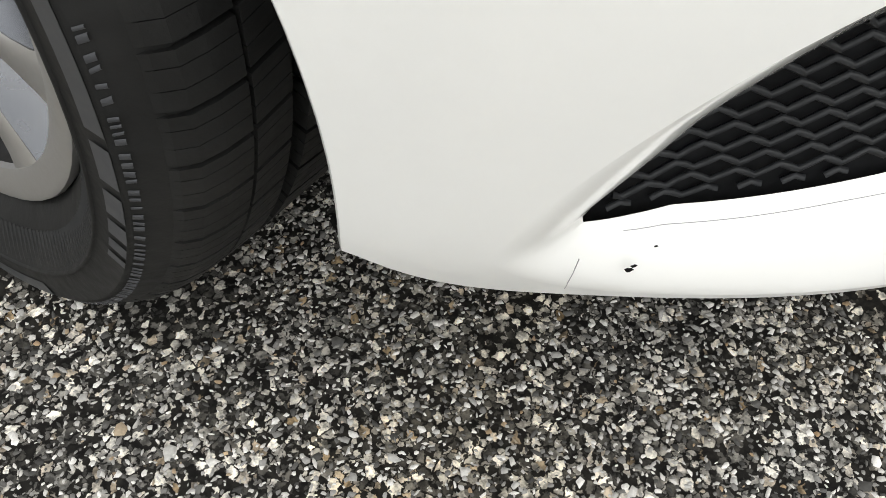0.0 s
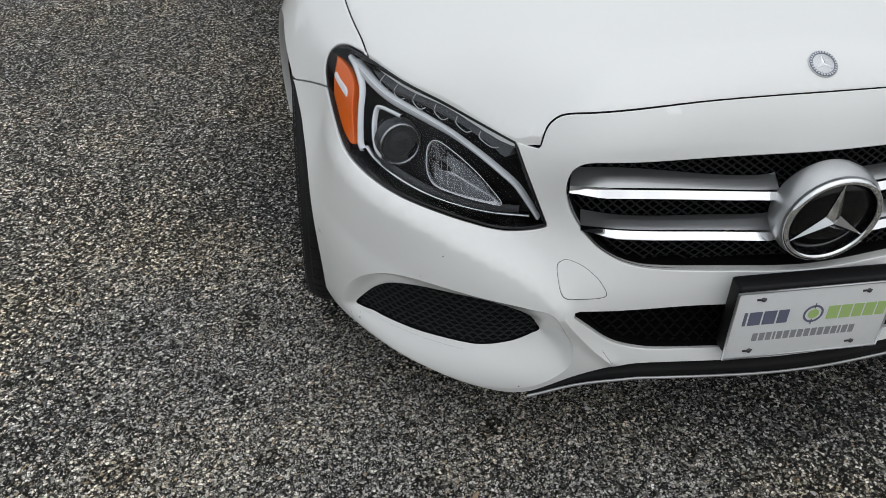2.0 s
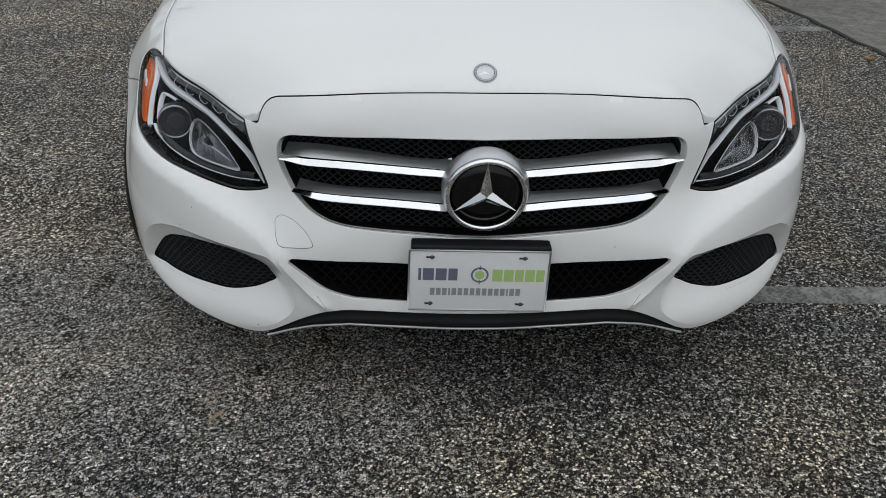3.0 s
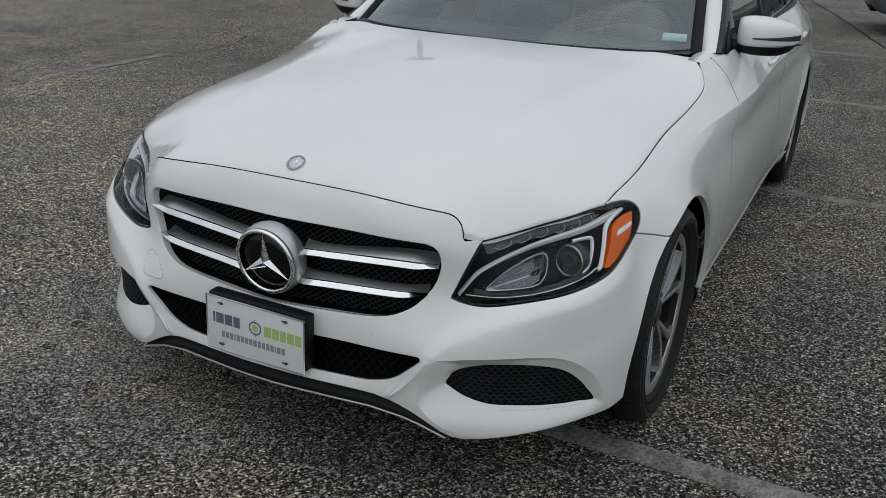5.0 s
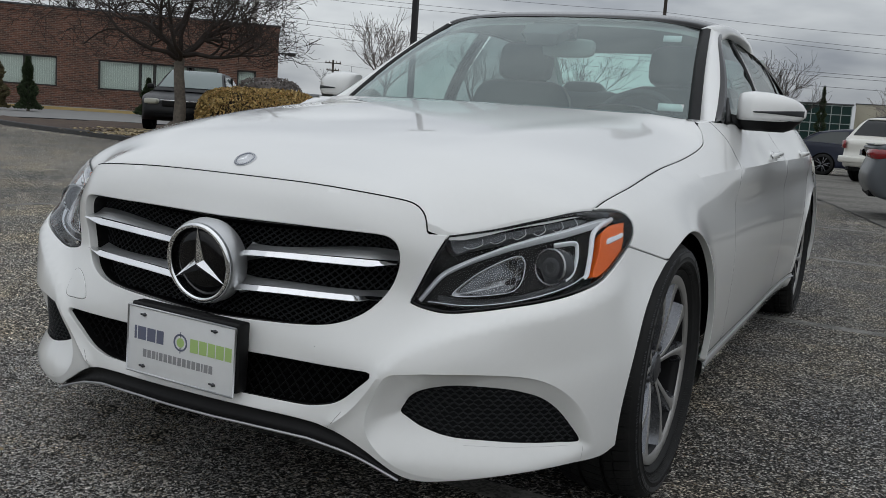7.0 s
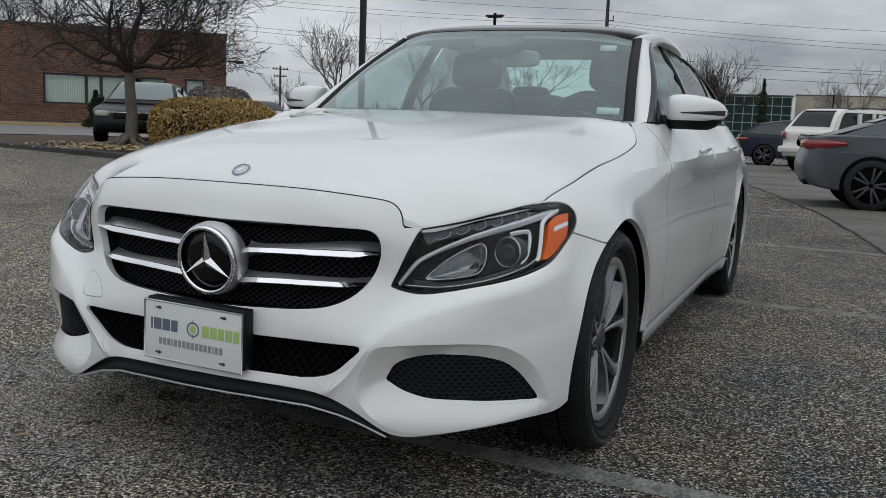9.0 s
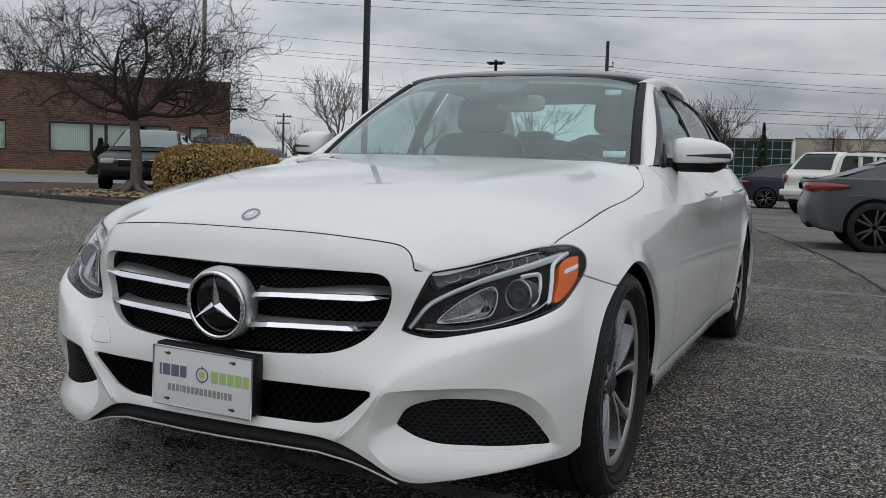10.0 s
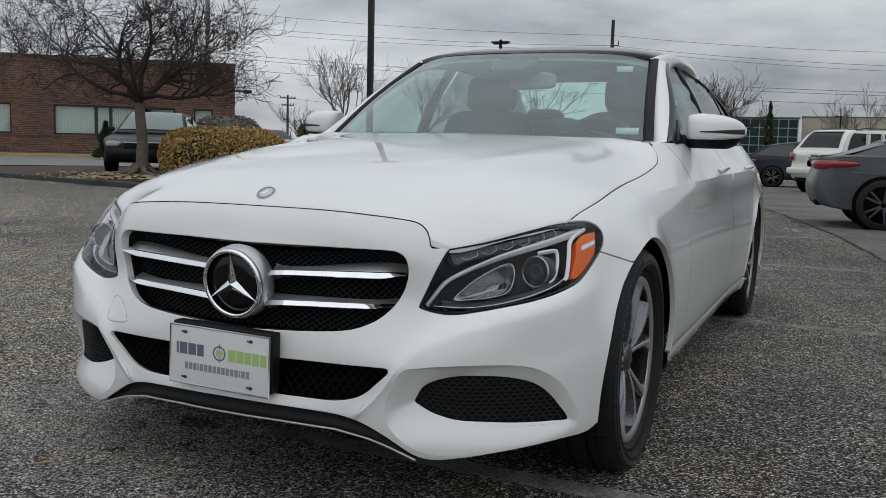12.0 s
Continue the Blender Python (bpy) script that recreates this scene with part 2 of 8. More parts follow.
# a paler, warmer stretch to the car's right, with a ragged edge
_side = node(ASPHALT, "ShaderNodeSeparateXYZ")
link(ASPHALT, _p, _side.inputs[0])
_paler = node(ASPHALT, "ShaderNodeMath")
_paler.operation = "MULTIPLY_ADD"
_paler.inputs[1].default_value = 2.6
link(ASPHALT, _big, _paler.inputs[0])
link(ASPHALT, _side.outputs[0], _paler.inputs[2])
_c = mix(ASPHALT, 1.0, _c, ramp(ASPHALT, _paler.outputs[0], (0, (1.26, 1.24, 1.2)), (.55, (1, 1, 1))), "MULTIPLY")
_clump = mix(ASPHALT, .5, ramp(ASPHALT, noise_fac(ASPHALT, 38, 3, .6, at=_p), (.32, (.60, .60, .60)), (.68, (1.38, 1.38, 1.36))), ramp(ASPHALT, noise_fac(ASPHALT, 16, 4, .65, at=_p), (.34, (.62, .62, .62)), (.66, (1.34, 1.33, 1.31))))
_wear = mix(ASPHALT, 1.0, _wear, _clump, "MULTIPLY")
_gritty = ramp(ASPHALT, noise_fac(ASPHALT, 105, 3, .65, at=_p), (.38, (.40, .40, .40)), (.50, (.95, .95, .94)), (.62, (1.6, 1.59, 1.55)))
_wear = mix(ASPHALT, 1.0, _wear, _gritty, "MULTIPLY")
_patch = mix(ASPHALT, 1.0, ramp(ASPHALT, noise_fac(ASPHALT, .28, 5, .6, at=_p), (.36, (.74, .74, .75)), (.64, (1.24, 1.22, 1.18))),
             ramp(ASPHALT, noise_fac(ASPHALT, 1.9, 4, .6, at=_p), (.36, (.80, .82, .87)), (.5, (1.0, 1.0, 1.0)), (.64, (1.20, 1.14, 1.02))), "MULTIPLY")
_wear = mix(ASPHALT, 1.0, _wear, _patch, "MULTIPLY")
link(ASPHALT, mix(ASPHALT, 1.0, _c, _wear, "MULTIPLY"), bsdf(ASPHALT).inputs["Base Color"])
bump(ASPHALT, mix(ASPHALT, .35, _e1, _e2), .6, .004)

# ---- modelling helpers ----
from mathutils.geometry import delaunay_2d_cdt


def thing(name, label, category, kind="", group="", at=None):
    ob = new(name)
    ob.empty_display_size = .1
    if at is not None:
        ob.matrix_world = at
    return tagged(ob, label, category, group, kind)


def mesh_of(name, verts, faces, smooth=True):
    me = bpy.data.meshes.new(name)
    me.from_pydata([tuple(v) for v in verts], [], [tuple(f) for f in faces])
    me.update()
    if smooth:
        me.shade_smooth()
    return me


def part(name, data, mat, parent=None, label="", at=None):
    """One mesh object (from a bmesh or a mesh) under a thing or a part."""
    if isinstance(data, bmesh.types.BMesh):
        me = bpy.data.meshes.new(name)
        data.to_mesh(me)
        data.free()
    else:
        me = data
    me.materials.clear()
    me.materials.append(mat)
    ob = new(name, me)
    if parent is not None:
        ob.parent = parent
    if at is not None:
        ob.matrix_basis = at
    return tagged(ob, label)


def curve_through(points, n=8, closed=False, sharp=()):
    """Catmull-Rom curve through the points; corners stay where sharp names them."""
    p = np.asarray(points, float)
    k = len(p)
    out = []
    for i in range(k if closed else k - 1):
        a, b = p[i], p[(i + 1) % k]
        before = p[i - 1] if (closed or i > 0) and i not in sharp else 2 * a - b
        after = p[(i + 2) % k] if (closed or i + 2 < k) and (i + 1) % k not in sharp else 2 * b - a
        for t in np.arange(n) / n:
            out.append(.5 * (2 * a + (b - before) * t + (2 * before - 5 * a + 4 * b - after) * t ** 2 + (3 * a - before - 3 * b + after) * t ** 3))
    if not closed:
        out.append(p[-1])
    return np.array(out)


def evenly(line, step, closed=True):
    line = np.asarray(line, float)
    if closed:
        line = np.concatenate([line, line[:1]])
    d = np.concatenate([[0], np.cumsum(np.linalg.norm(np.diff(line, axis=0), axis=1))])
    n = max(4, int(round(d[-1] / step)))
    q = np.linspace(0, d[-1], n + 1)
    r = np.stack([np.interp(q, d, line[:, i]) for i in range(line.shape[1])], 1)
    return r[:-1] if closed else r


def area2(loop):
    x, y = loop[:, 0], loop[:, 1]
    return float(np.sum(x * np.roll(y, -1) - np.roll(x, -1) * y)) / 2


def inside(loop, pts):
    x, y = pts[:, 0], pts[:, 1]
    r = np.zeros(len(pts), bool)
    for a, b in zip(loop, np.roll(loop, -1, 0)):
        hit = (a[1] > y) != (b[1] > y)
        r ^= hit & (x < (b[0] - a[0]) * (y - a[1]) / (b[1] - a[1] + 1e-12) + a[0])
    return r


def shrink(loop, by):
    """The closed loop moved to its inner side (counter-clockwise) by that much."""
    t = np.roll(loop, -1, 0) - np.roll(loop, 1, 0)
    t /= np.linalg.norm(t, axis=1)[:, None] + 1e-12
    return loop + np.column_stack([-t[:, 1], t[:, 0]]) * by


def welded(verts, faces):
    """Joins vertices that lie in one place; the third item asks for hard rims."""
    seen, at, keep = {}, [], []
    for v in np.round(verts, 6):
        key = tuple(v)
        if key not in seen:
            seen[key] = len(keep)
            keep.append(key)
        at.append(seen[key])
    out = []
    for f in faces:
        g = [at[i] for i in f]
        g = [q for i, q in enumerate(g) if q != g[i - 1]]
        if len(set(g)) == len(g) > 2:
            out.append(tuple(g))
    return keep, out, 38


def panel(outer, holes, place, grid=.02, gap=.002, edge=.012, depth=.015, holes_depth=None, creases=(), unrolled=()):
    """A sheet with a rolled edge: outlines in two parameters, place(uv, inset) gives the points. Returns vertices and faces."""
    outer = evenly(outer, edge)
    if area2(outer) < 0:
        outer = outer[::-1]
    rims = [(shrink(outer, gap), depth)]
    for hole in holes:
        h = evenly(hole, edge)
        if area2(h) > 0:
            h = h[::-1]
        rims.append((shrink(h, gap), depth if holes_depth is None else holes_depth))
    inner = [shrink(r, .0015) for r, _ in rims]
    lo, hi = inner[0].min(0), inner[0].max(0)
    gx, gy = np.meshgrid(np.arange(lo[0] + grid / 2, hi[0], grid), np.arange(lo[1] + grid / 2, hi[1], grid), indexing="ij")
    pts = np.column_stack([gx.ravel(), gy.ravel()])
    keep = inside(inner[0], pts)
    for h in inner[1:]:
        keep &= ~inside(h, pts)
    pts = pts[keep]
    rim_pts = np.concatenate(inner)
    near = np.array([np.min(np.sum((rim_pts - p) ** 2, 1)) for p in pts]) if len(pts) else np.zeros(0)
    pts = pts[near > (grid * .45) ** 2] if len(pts) else pts
    creases = [evenly(c, edge, False) for c in creases]
    for c in creases:
        pts = pts[np.array([np.min(np.sum((c - p) ** 2, 1)) for p in pts]) > (edge * .8) ** 2]
    all_pts = np.concatenate([rim_pts, *creases, pts])
    edges, k = [], 0
    for r in inner:
        n = len(r)
        edges += [(k + i, k + (i + 1) % n) for i in range(n)]
        k += n
    for c in creases:
        edges += [(k + i, k + i + 1) for i in range(len(c) - 1)]
        k += len(c)
    v2, _, f2, _, _, _ = delaunay_2d_cdt([Vector(p) for p in all_pts], edges, [], 0, 1e-7)
    v2 = np.array([tuple(v) for v in v2])
    tri = np.array([f for f in f2 if len(f) == 3])
    mid = v2[tri].mean(1)
    ok = inside(inner[0], mid)
    for h in inner[1:]:
        ok &= ~inside(h, mid)
    tri = tri[ok]
    verts = [place(v2, 0.0)]
    faces = [tuple(t) for t in tri]
    base = len(v2)
    for which, ((rim, deep), top) in enumerate(zip(rims, inner)):
        if which - 1 in unrolled:
            continue
        n = len(rim)
        rings = [place(top, 0.0), place(rim, .0015), place(rim, deep)]
        for j in range(2):
            verts += [rings[j], rings[j + 1]]
            for i in range(n):
                a, b = base + i, base + (i + 1) % n
                faces.append((a, a + n, b + n, b))
            base += 2 * n
    return welded(np.concatenate(verts), faces)


def tube(line, radius, sides=8, closed=False, caps=True):
    """A round bar along a line of points; radius may change along it."""
    p = [Vector(q) for q in line]
    n = len(p)
    rad = [radius] * n if isinstance(radius, (int, float)) else list(radius)
    verts, faces = [], []
    up = None
    for i, q in enumerate(p):
        t = (p[(i + 1) % n] - p[i - 1]) if closed else (p[min(i + 1, n - 1)] - p[max(i - 1, 0)])
        t.normalize()
        up = (up or Vector((0, 0, 1) if abs(t.z) < .9 else (1, 0, 0)))
        u = (up - t * up.dot(t)).normalized()
        w = t.cross(u)
        up = u
        for k in range(sides):
            a = 2 * math.pi * k / sides
            verts.append(q + (u * math.cos(a) + w * math.sin(a)) * rad[i])
    for i in range(n if closed else n - 1):
        for k in range(sides):
            a, b = i * sides + k, ((i + 1) % n) * sides + k
            c, d = ((i + 1) % n) * sides + (k + 1) % sides, i * sides + (k + 1) % sides
            faces.append((a, d, c, b))
    if caps and not closed:
        faces.append(tuple(range(sides)))
        faces.append(tuple(reversed(range((n - 1) * sides, n * sides))))
    return verts, faces


def join(*pieces):
    """Several (vertices, faces) as one."""
    v, f = [], []
    for pv, pf, *_ in pieces:
        k = len(v)
        v += [tuple(q) for q in pv]
        f += [tuple(i + k for i in q) for q in pf]
    return v, f


def moved(piece, m):
    return ([m @ Vector(v) for v in piece[0]], *piece[1:])


def mirrored(piece):
    return ([(-v[0], v[1], v[2]) for v in piece[0]], [tuple(reversed(f)) for f in piece[1]], *piece[2:])


def loft(rings, closed=True, cap=False):
    """Faces between rings of the same number of points."""
    n = len(rings[0])
    verts = [tuple(p) for r in rings for p in r]
    faces = []
    for j in range(len(rings) - 1):
        for i in range(n if closed else n - 1):
            a, b = j * n + i, j * n + (i + 1) % n
            faces.append((a, b, b + n, a + n))
    if cap:
        faces.append(tuple(reversed(range(n))))
        faces.append(tuple(range((len(rings) - 1) * n, len(rings) * n)))
    return verts, faces


def lathe(profile, segments=48, axis="x"):
    """A profile of (radius, along) turned round an axis through the origin."""
    rings = []
    for k in range(segments):
        a = 2 * math.pi * k / segments
        c, s = math.cos(a), math.sin(a)
        rings.append([(h, r * c, r * s) if axis == "x" else (r * c, r * s, h) if axis == "z" else (r * c, h, r * s) for r, h in profile])
    n, v, f = len(profile), [p for r in rings for p in r], []
    for k in range(segments):
        for i in range(n - 1):
            a, b = k * n + i, ((k + 1) % segments) * n + i
            f.append((a, a + 1, b + 1, b))
    return v, f


def block(x0, x1, y0, y1, z0, z1, bevel=0.0, segments=2):
    bm = bmesh.new()
    bmesh.ops.create_cube(bm, size=1)
    for v in bm.verts:
        v.co = Vector(((x0 + x1) / 2 + v.co.x * (x1 - x0), (y0 + y1) / 2 + v.co.y * (y1 - y0), (z0 + z1) / 2 + v.co.z * (z1 - z0)))
    if bevel:
        bmesh.ops.bevel(bm, geom=bm.edges[:], offset=bevel, segments=segments, profile=.6, affect="EDGES")
    return bm


def piece_of(bm):
    bm.verts.ensure_lookup_table()
    r = [tuple(v.co) for v in bm.verts], [tuple(v.index for v in f.verts) for f in bm.faces]
    bm.free()
    return r


def box(x0, x1, y0, y1, z0, z1, bevel=0.0, segments=2):
    return piece_of(block(x0, x1, y0, y1, z0, z1, bevel, segments))


def add(name, piece, mat, parent=None, label="", at=None, smooth=True):
    ob = part(name, mesh_of(name, piece[0], piece[1], smooth), mat, parent, label, at)
    return soften(ob, piece[2]) if len(piece) > 2 and smooth else ob


def soften(ob, degrees=35):
    """Smooth shading that keeps hard edges."""
    me = ob.data
    me.shade_smooth()
    bm = bmesh.new()
    bm.from_mesh(me)
    for e in bm.edges:
        e.smooth = not (len(e.link_faces) == 2 and e.calc_face_angle(0) > radians(degrees))
    bm.to_mesh(me)
    bm.free()
    return ob

# ---- ground: one sheet, falling gently away behind the car ----
def gz(x, y):
    """Height of the ground."""
    k = min(1, max(0, (x + 11) / 8))
    return -.0085 * min(max(y - 8, 0), 40) * k


def polar(az, dist, z=0.0):
    """A place by its bearing (degrees from straight ahead, left is minus) and distance from a mark before the car."""
    a = radians(az)
    return Vector((1.43 + dist * math.sin(a), -1.835 + dist * math.cos(a), z))


ground = thing("ground", "worn grey chip-seal asphalt car park", "asphalt", kind="structure")
gv, gf = [(0, 0, 0)], []
R = [2, 5, 8, 11, 14, 17, 20, 24, 28, 32, 37, 43, 50, 70, 120, 300, 1000, 4500]
n = 72
for r in R:
    for k in range(n):
        a = 2 * math.pi * k / n
        gv.append((r * math.cos(a), r * math.sin(a), gz(r * math.cos(a), r * math.sin(a))))
for k in range(n):
    gf.append((0, 1 + k, 1 + (k + 1) % n))
for j in range(len(R) - 1):
    for k in range(n):
        a, b = 1 + j * n + k, 1 + j * n + (k + 1) % n
        gf.append((a, a + n, b + n, b))
add("asphalt", (gv, gf), ASPHALT, ground)

# faded parking lines, cracks and the seam of an older patch
LINE_PAINT = material("worn_line_paint", (.5, .5, .49), .8)
_lp = coords(LINE_PAINT, world_space=True)
_v = node(LINE_PAINT, "ShaderNodeTexVoronoi", Scale=120.0)
link(LINE_PAINT, _lp, _v.inputs["Vector"])
_sep = node(LINE_PAINT, "ShaderNodeSeparateColor")
link(LINE_PAINT, _v.outputs["Color"], _sep.inputs[0])
_wornaway = mix(LINE_PAINT, .5, ramp(LINE_PAINT, _sep.outputs[0], (.35, (0, 0, 0)), (.6, (1, 1, 1))), ramp(LINE_PAINT, noise_fac(LINE_PAINT, 9, 5, at=_lp), (.4, (0, 0, 0)), (.6, (1, 1, 1))))
link(LINE_PAINT, mix(LINE_PAINT, _wornaway, (.075, .073, .069), (.27, .265, .245)), bsdf(LINE_PAINT).inputs["Base Color"])


def strip(points, width, lift=.0012, wob=0.0, seed=1):
    rnd = random.Random(seed)
    v, f = [], []
    pts = evenly(np.array(points, float), .12, False)
    for i, p in enumerate(pts):
        t = pts[min(i + 1, len(pts) - 1)] - pts[max(i - 1, 0)]
        t /= np.linalg.norm(t)
        nrm = np.array((-t[1], t[0]))
        q = p + nrm * rnd.uniform(-wob, wob)
        for s in (-1, 1):
            w = width / 2 * (1 + (rnd.uniform(-.35, .35) if wob else rnd.uniform(-.05, .05)))
            e = q + nrm * s * w
            v.append((e[0], e[1], gz(e[0], e[1]) + lift))
        if i:
            f.append((2 * i - 2, 2 * i - 1, 2 * i + 1, 2 * i))
    return v, f


for name, pts in (("a", [(-.25, .55), (.56, .53), (.9, .52), (1.3, .51), (3.2, .50), (5.2, .49)]), ("b", [(-1.5, 3.42), (.8, 3.40), (2.4, 3.38), (5.2, 3.36)]), ("c", [(.3, 6.2), (5.4, 6.1)]), ("d", [(.2, 9.1), (5.4, 9.0)])):
    add("parking_line", strip(pts, .095, seed=len(name)), LINE_PAINT, ground, "faded white parking line")
SEAM_LINE = [(3.2, -8.0), (3.0, -2.0), (2.75, .5), (2.5, 2.0), (2.37, 3.01), (2.32, 3.29), (2.23, 3.75), (2.13, 4.11), (1.99, 4.79), (1.65, 7.0), (1.23, 9.5), (.66, 12.1), (-.23, 15.7), (-1.2, 19.5), (-3.5, 30.0)]
NEWER = speckled("newer_dark_asphalt", (.172, .166, .152), .9, .45, 55, dirt=(.080, .079, .076), bumps=.6, spec=.15)
_base = bsdf(NEWER).inputs["Base Color"].links[0].from_socket
_co = node(NEWER, "ShaderNodeTexCoord")
_map = node(NEWER, "ShaderNodeMapping", Scale=(.5, .9, 1.0))
link(NEWER, _co.outputs["Object"], _map.inputs[0])
_streak = node(NEWER, "ShaderNodeTexNoise", Scale=1.1, Detail=6.0)
link(NEWER, _map.outputs[0], _streak.inputs["Vector"])
_dark = mix(NEWER, ramp(NEWER, _streak.outputs["Fac"], (.34, (.55, .55, .55)), (.62, (0, 0, 0))), _base, (.060, .058, .054))
_grit = ramp(NEWER, noise_fac(NEWER, 14.0, 6, .7), (.40, (.82, .82, .82)), (.62, (1.22, 1.21, 1.18)))
link(NEWER, mix(NEWER, 1.0, _dark, _grit, "MULTIPLY"), bsdf(NEWER).inputs["Base Color"])
rnd = random.Random(4)
rows = [[(x0 + k * k * .9 + (rnd.uniform(-.012, .012) if k == 0 else 0), y0, gz(0, y0) + (.004 if k else .001)) for k in (0, .06, 1, 3, 6)] for x0, y0 in evenly(np.array(SEAM_LINE), .18, False)]
add("newer_asphalt", loft(rows, False), NEWER, ground, "newer darker asphalt beyond a ragged seam", smooth=False)
add("parking_line", strip([(-4.80, 3.2), (-4.68, 3.7), (-4.64, 4.1), (-4.62, 4.75)], .11, wob=.02, seed=8), LINE_PAINT, ground, "almost worn away pale line")
TAR = speckled("dark_crack", (.016, .016, .016), .95, .3, 80)
for i, pts in enumerate((SEAM_LINE, [(-4.5, 1.2), (-4.54, 2.49), (-4.59, 2.85), (-4.52, 3.2), (-4.57, 4.0), (-4.54, 4.93), (-4.48, 5.37)], [(-4.48, 5.37), (-4.59, 5.67), (-4.78, 6.05), (-5.27, 5.98), (-5.76, 5.93), (-6.84, 5.89)], [(.877, 1.716), (1.0, 1.728), (1.127, 1.704), (1.20, 1.66), (1.29, 1.60)], [(-7, 4.5), (-5.2, 6.5), (-3.5, 9.5)])):
    add("crack", strip(pts, .03 if i == 0 else .018 if i != 3 else .007, .0016 if i else .0062, .015, i + 5), TAR, ground, "dark crack in the asphalt")
DEAD_WOOD = speckled("dry_twig", (.34, .25, .15), .9, .25, 200)
twig = tagged(add("twig", tube([(-.606, .003, .004), (-.619, -.014, .006), (-.636, -.034, .004)], [.003, .0045, .002], 6), DEAD_WOOD), "short dry brown splinter of wood on the asphalt", "twig")

LEAF_BROWN = speckled("dead_leaf_brown", (.27, .17, .075), .85, .3, 90)
curl = [[(2.26 + .030 * u, 2.78 + .016 * w * (1 - u * u), .004 + .014 * w * w + .006 * u * u) for w in np.linspace(-1, 1, 5)] for u in np.linspace(-.98, .98, 9)]
tagged(add("dry_leaf", loft(curl, False), LEAF_BROWN), "single curled brown leaf lying on the asphalt", "leaf")

# ---- the car's outer shape: stations round the plan, each with its inward offsets at the levels ----
LEVELS = np.array([.17, .22, .27, .33, .40, .47, .54, .60, .66, .72, .78, .84, .90, .96])
STATIONS = []


def station(bx, by, dx, dy, *inward):
    n = math.hypot(dx, dy)
    STATIONS.append([(bx + dx / n * d, by + dy / n * d) for d in inward])


station(0.00, 0.00, 0, 1, .035, .015, .0, .018, .027, .040, .052, .068, .088, .106, .150, .24, .34, .44)
station(0.20, 0.00, 0, 1, .050, .032, .018, .038, .045, .056, .070, .082, .092, .108, .150, .24, .34, .44)
station(0.38, 0.00, 0, 1, .075, .060, .052, .055, .050, .072, .096, .106, .096, .112, .160, .25, .35, .45)
station(0.48, 0.00, -.1, 1, .095, .080, .070, .064, .066, .096, .126, .126, .124, .150, .200, .30, .40, .50)
station(0.60, 0.00, -.15, 1, .130, .112, .104, .100, .104, .132, .172, .195, .218, .262, .330, .42, .50, .58)
station(0.72, 0.19, -.45, .89, .032, .014, .005, .000, .000, .016, .038, .068, .105, .150, .200, .26, .33, .40)
station(0.805, 0.275, -.7, .71, .034, .016, .007, .002, .000, .010, .028, .046, .074, .120, .186, .24, .30, .36)
station(0.862, 0.385, -.93, .37, .034, .012, .005, .001, .000, .008, .026, .042, .060, .100, .185, .27, .34, .41)
station(0.891, 0.52, -1, 0, .030, .014, .005, .001, .000, .006, .020, .036, .050, .080, .148, .23, .31, .38)
station(0.898, 0.66, -1, 0, .030, .012, .004, .000, .000, .000, .003, .008, .020, .050, .113, .20, .29, .37)
station(0.900, 0.80, -1, 0, .030, .012, .004, .000, .000, .000, .001, .005, .015, .040, .092, .186, .28, .36)
station(0.895, 1.10, -1, 0, .035, .020, .010, .004, .000, .000, .002, .007, .016, .030, .058, .120, .21, .29)
station(0.900, 1.50, -1, 0, .050, .036, .022, .014, .008, .004, .002, .005, .013, .020, .019, .043, .092, .16)
station(0.900, 2.20, -1, 0, .058, .040, .024, .014, .008, .003, .001, .004, .012, .019, .016, .038, .080, .124)
station(0.900, 3.00, -1, 0, .058, .040, .024, .014, .008, .003, .001, .004, .012, .018, .016, .038, .078, .120)
station(0.906, 3.63, -1, 0, .045, .025, .012, .004, .000, .000, .000, .004, .010, .020, .028, .046, .078, .120)
station(0.886, 4.10, -1, 0, .040, .022, .010, .004, .000, .000, .000, .004, .012, .024, .036, .060, .100, .15)
station(0.800, 4.48, -.7, -.7, .060, .040, .020, .010, .004, .000, .000, .006, .016, .030, .050, .08, .13, .19)
station(0.480, 4.64, -.1, -1, .060, .040, .020, .010, .004, .000, .000, .010, .024, .040, .060, .08, .10, .16)
station(0.000, 4.68, 0, -1, .060, .040, .020, .010, .004, .000, .000, .010, .024, .040, .060, .08, .10, .16)


def cubic(xs, ys, q):
    """Natural cubic spline through (xs, ys), read at q. ys may have several columns."""
    xs, ys, q = np.asarray(xs, float), np.asarray(ys, float), np.asarray(q, float)
    flat = ys.ndim == 1
    if flat:
        ys = ys[:, None]
    n, h = len(xs), np.diff(xs)
    a, b = np.eye(n), np.zeros((n, ys.shape[1]))
    for i in range(1, n - 1):
        a[i, i - 1:i + 2] = h[i - 1], 2 * (h[i - 1] + h[i]), h[i]
        b[i] = 6 * ((ys[i + 1] - ys[i]) / h[i] - (ys[i] - ys[i - 1]) / h[i - 1])
    m = np.linalg.solve(a, b)
    k = np.clip(np.searchsorted(xs, q) - 1, 0, n - 2)
    t0, t1, hk = (xs[k + 1] - q)[:, None], (q - xs[k])[:, None], h[k][:, None]
    r = (m[k] * t0 ** 3 + m[k + 1] * t1 ** 3) / (6 * hk) + (ys[k] / hk - m[k] * hk / 6) * t0 + (ys[k + 1] / hk - m[k + 1] * hk / 6) * t1
    return r[:, 0] if flat else r


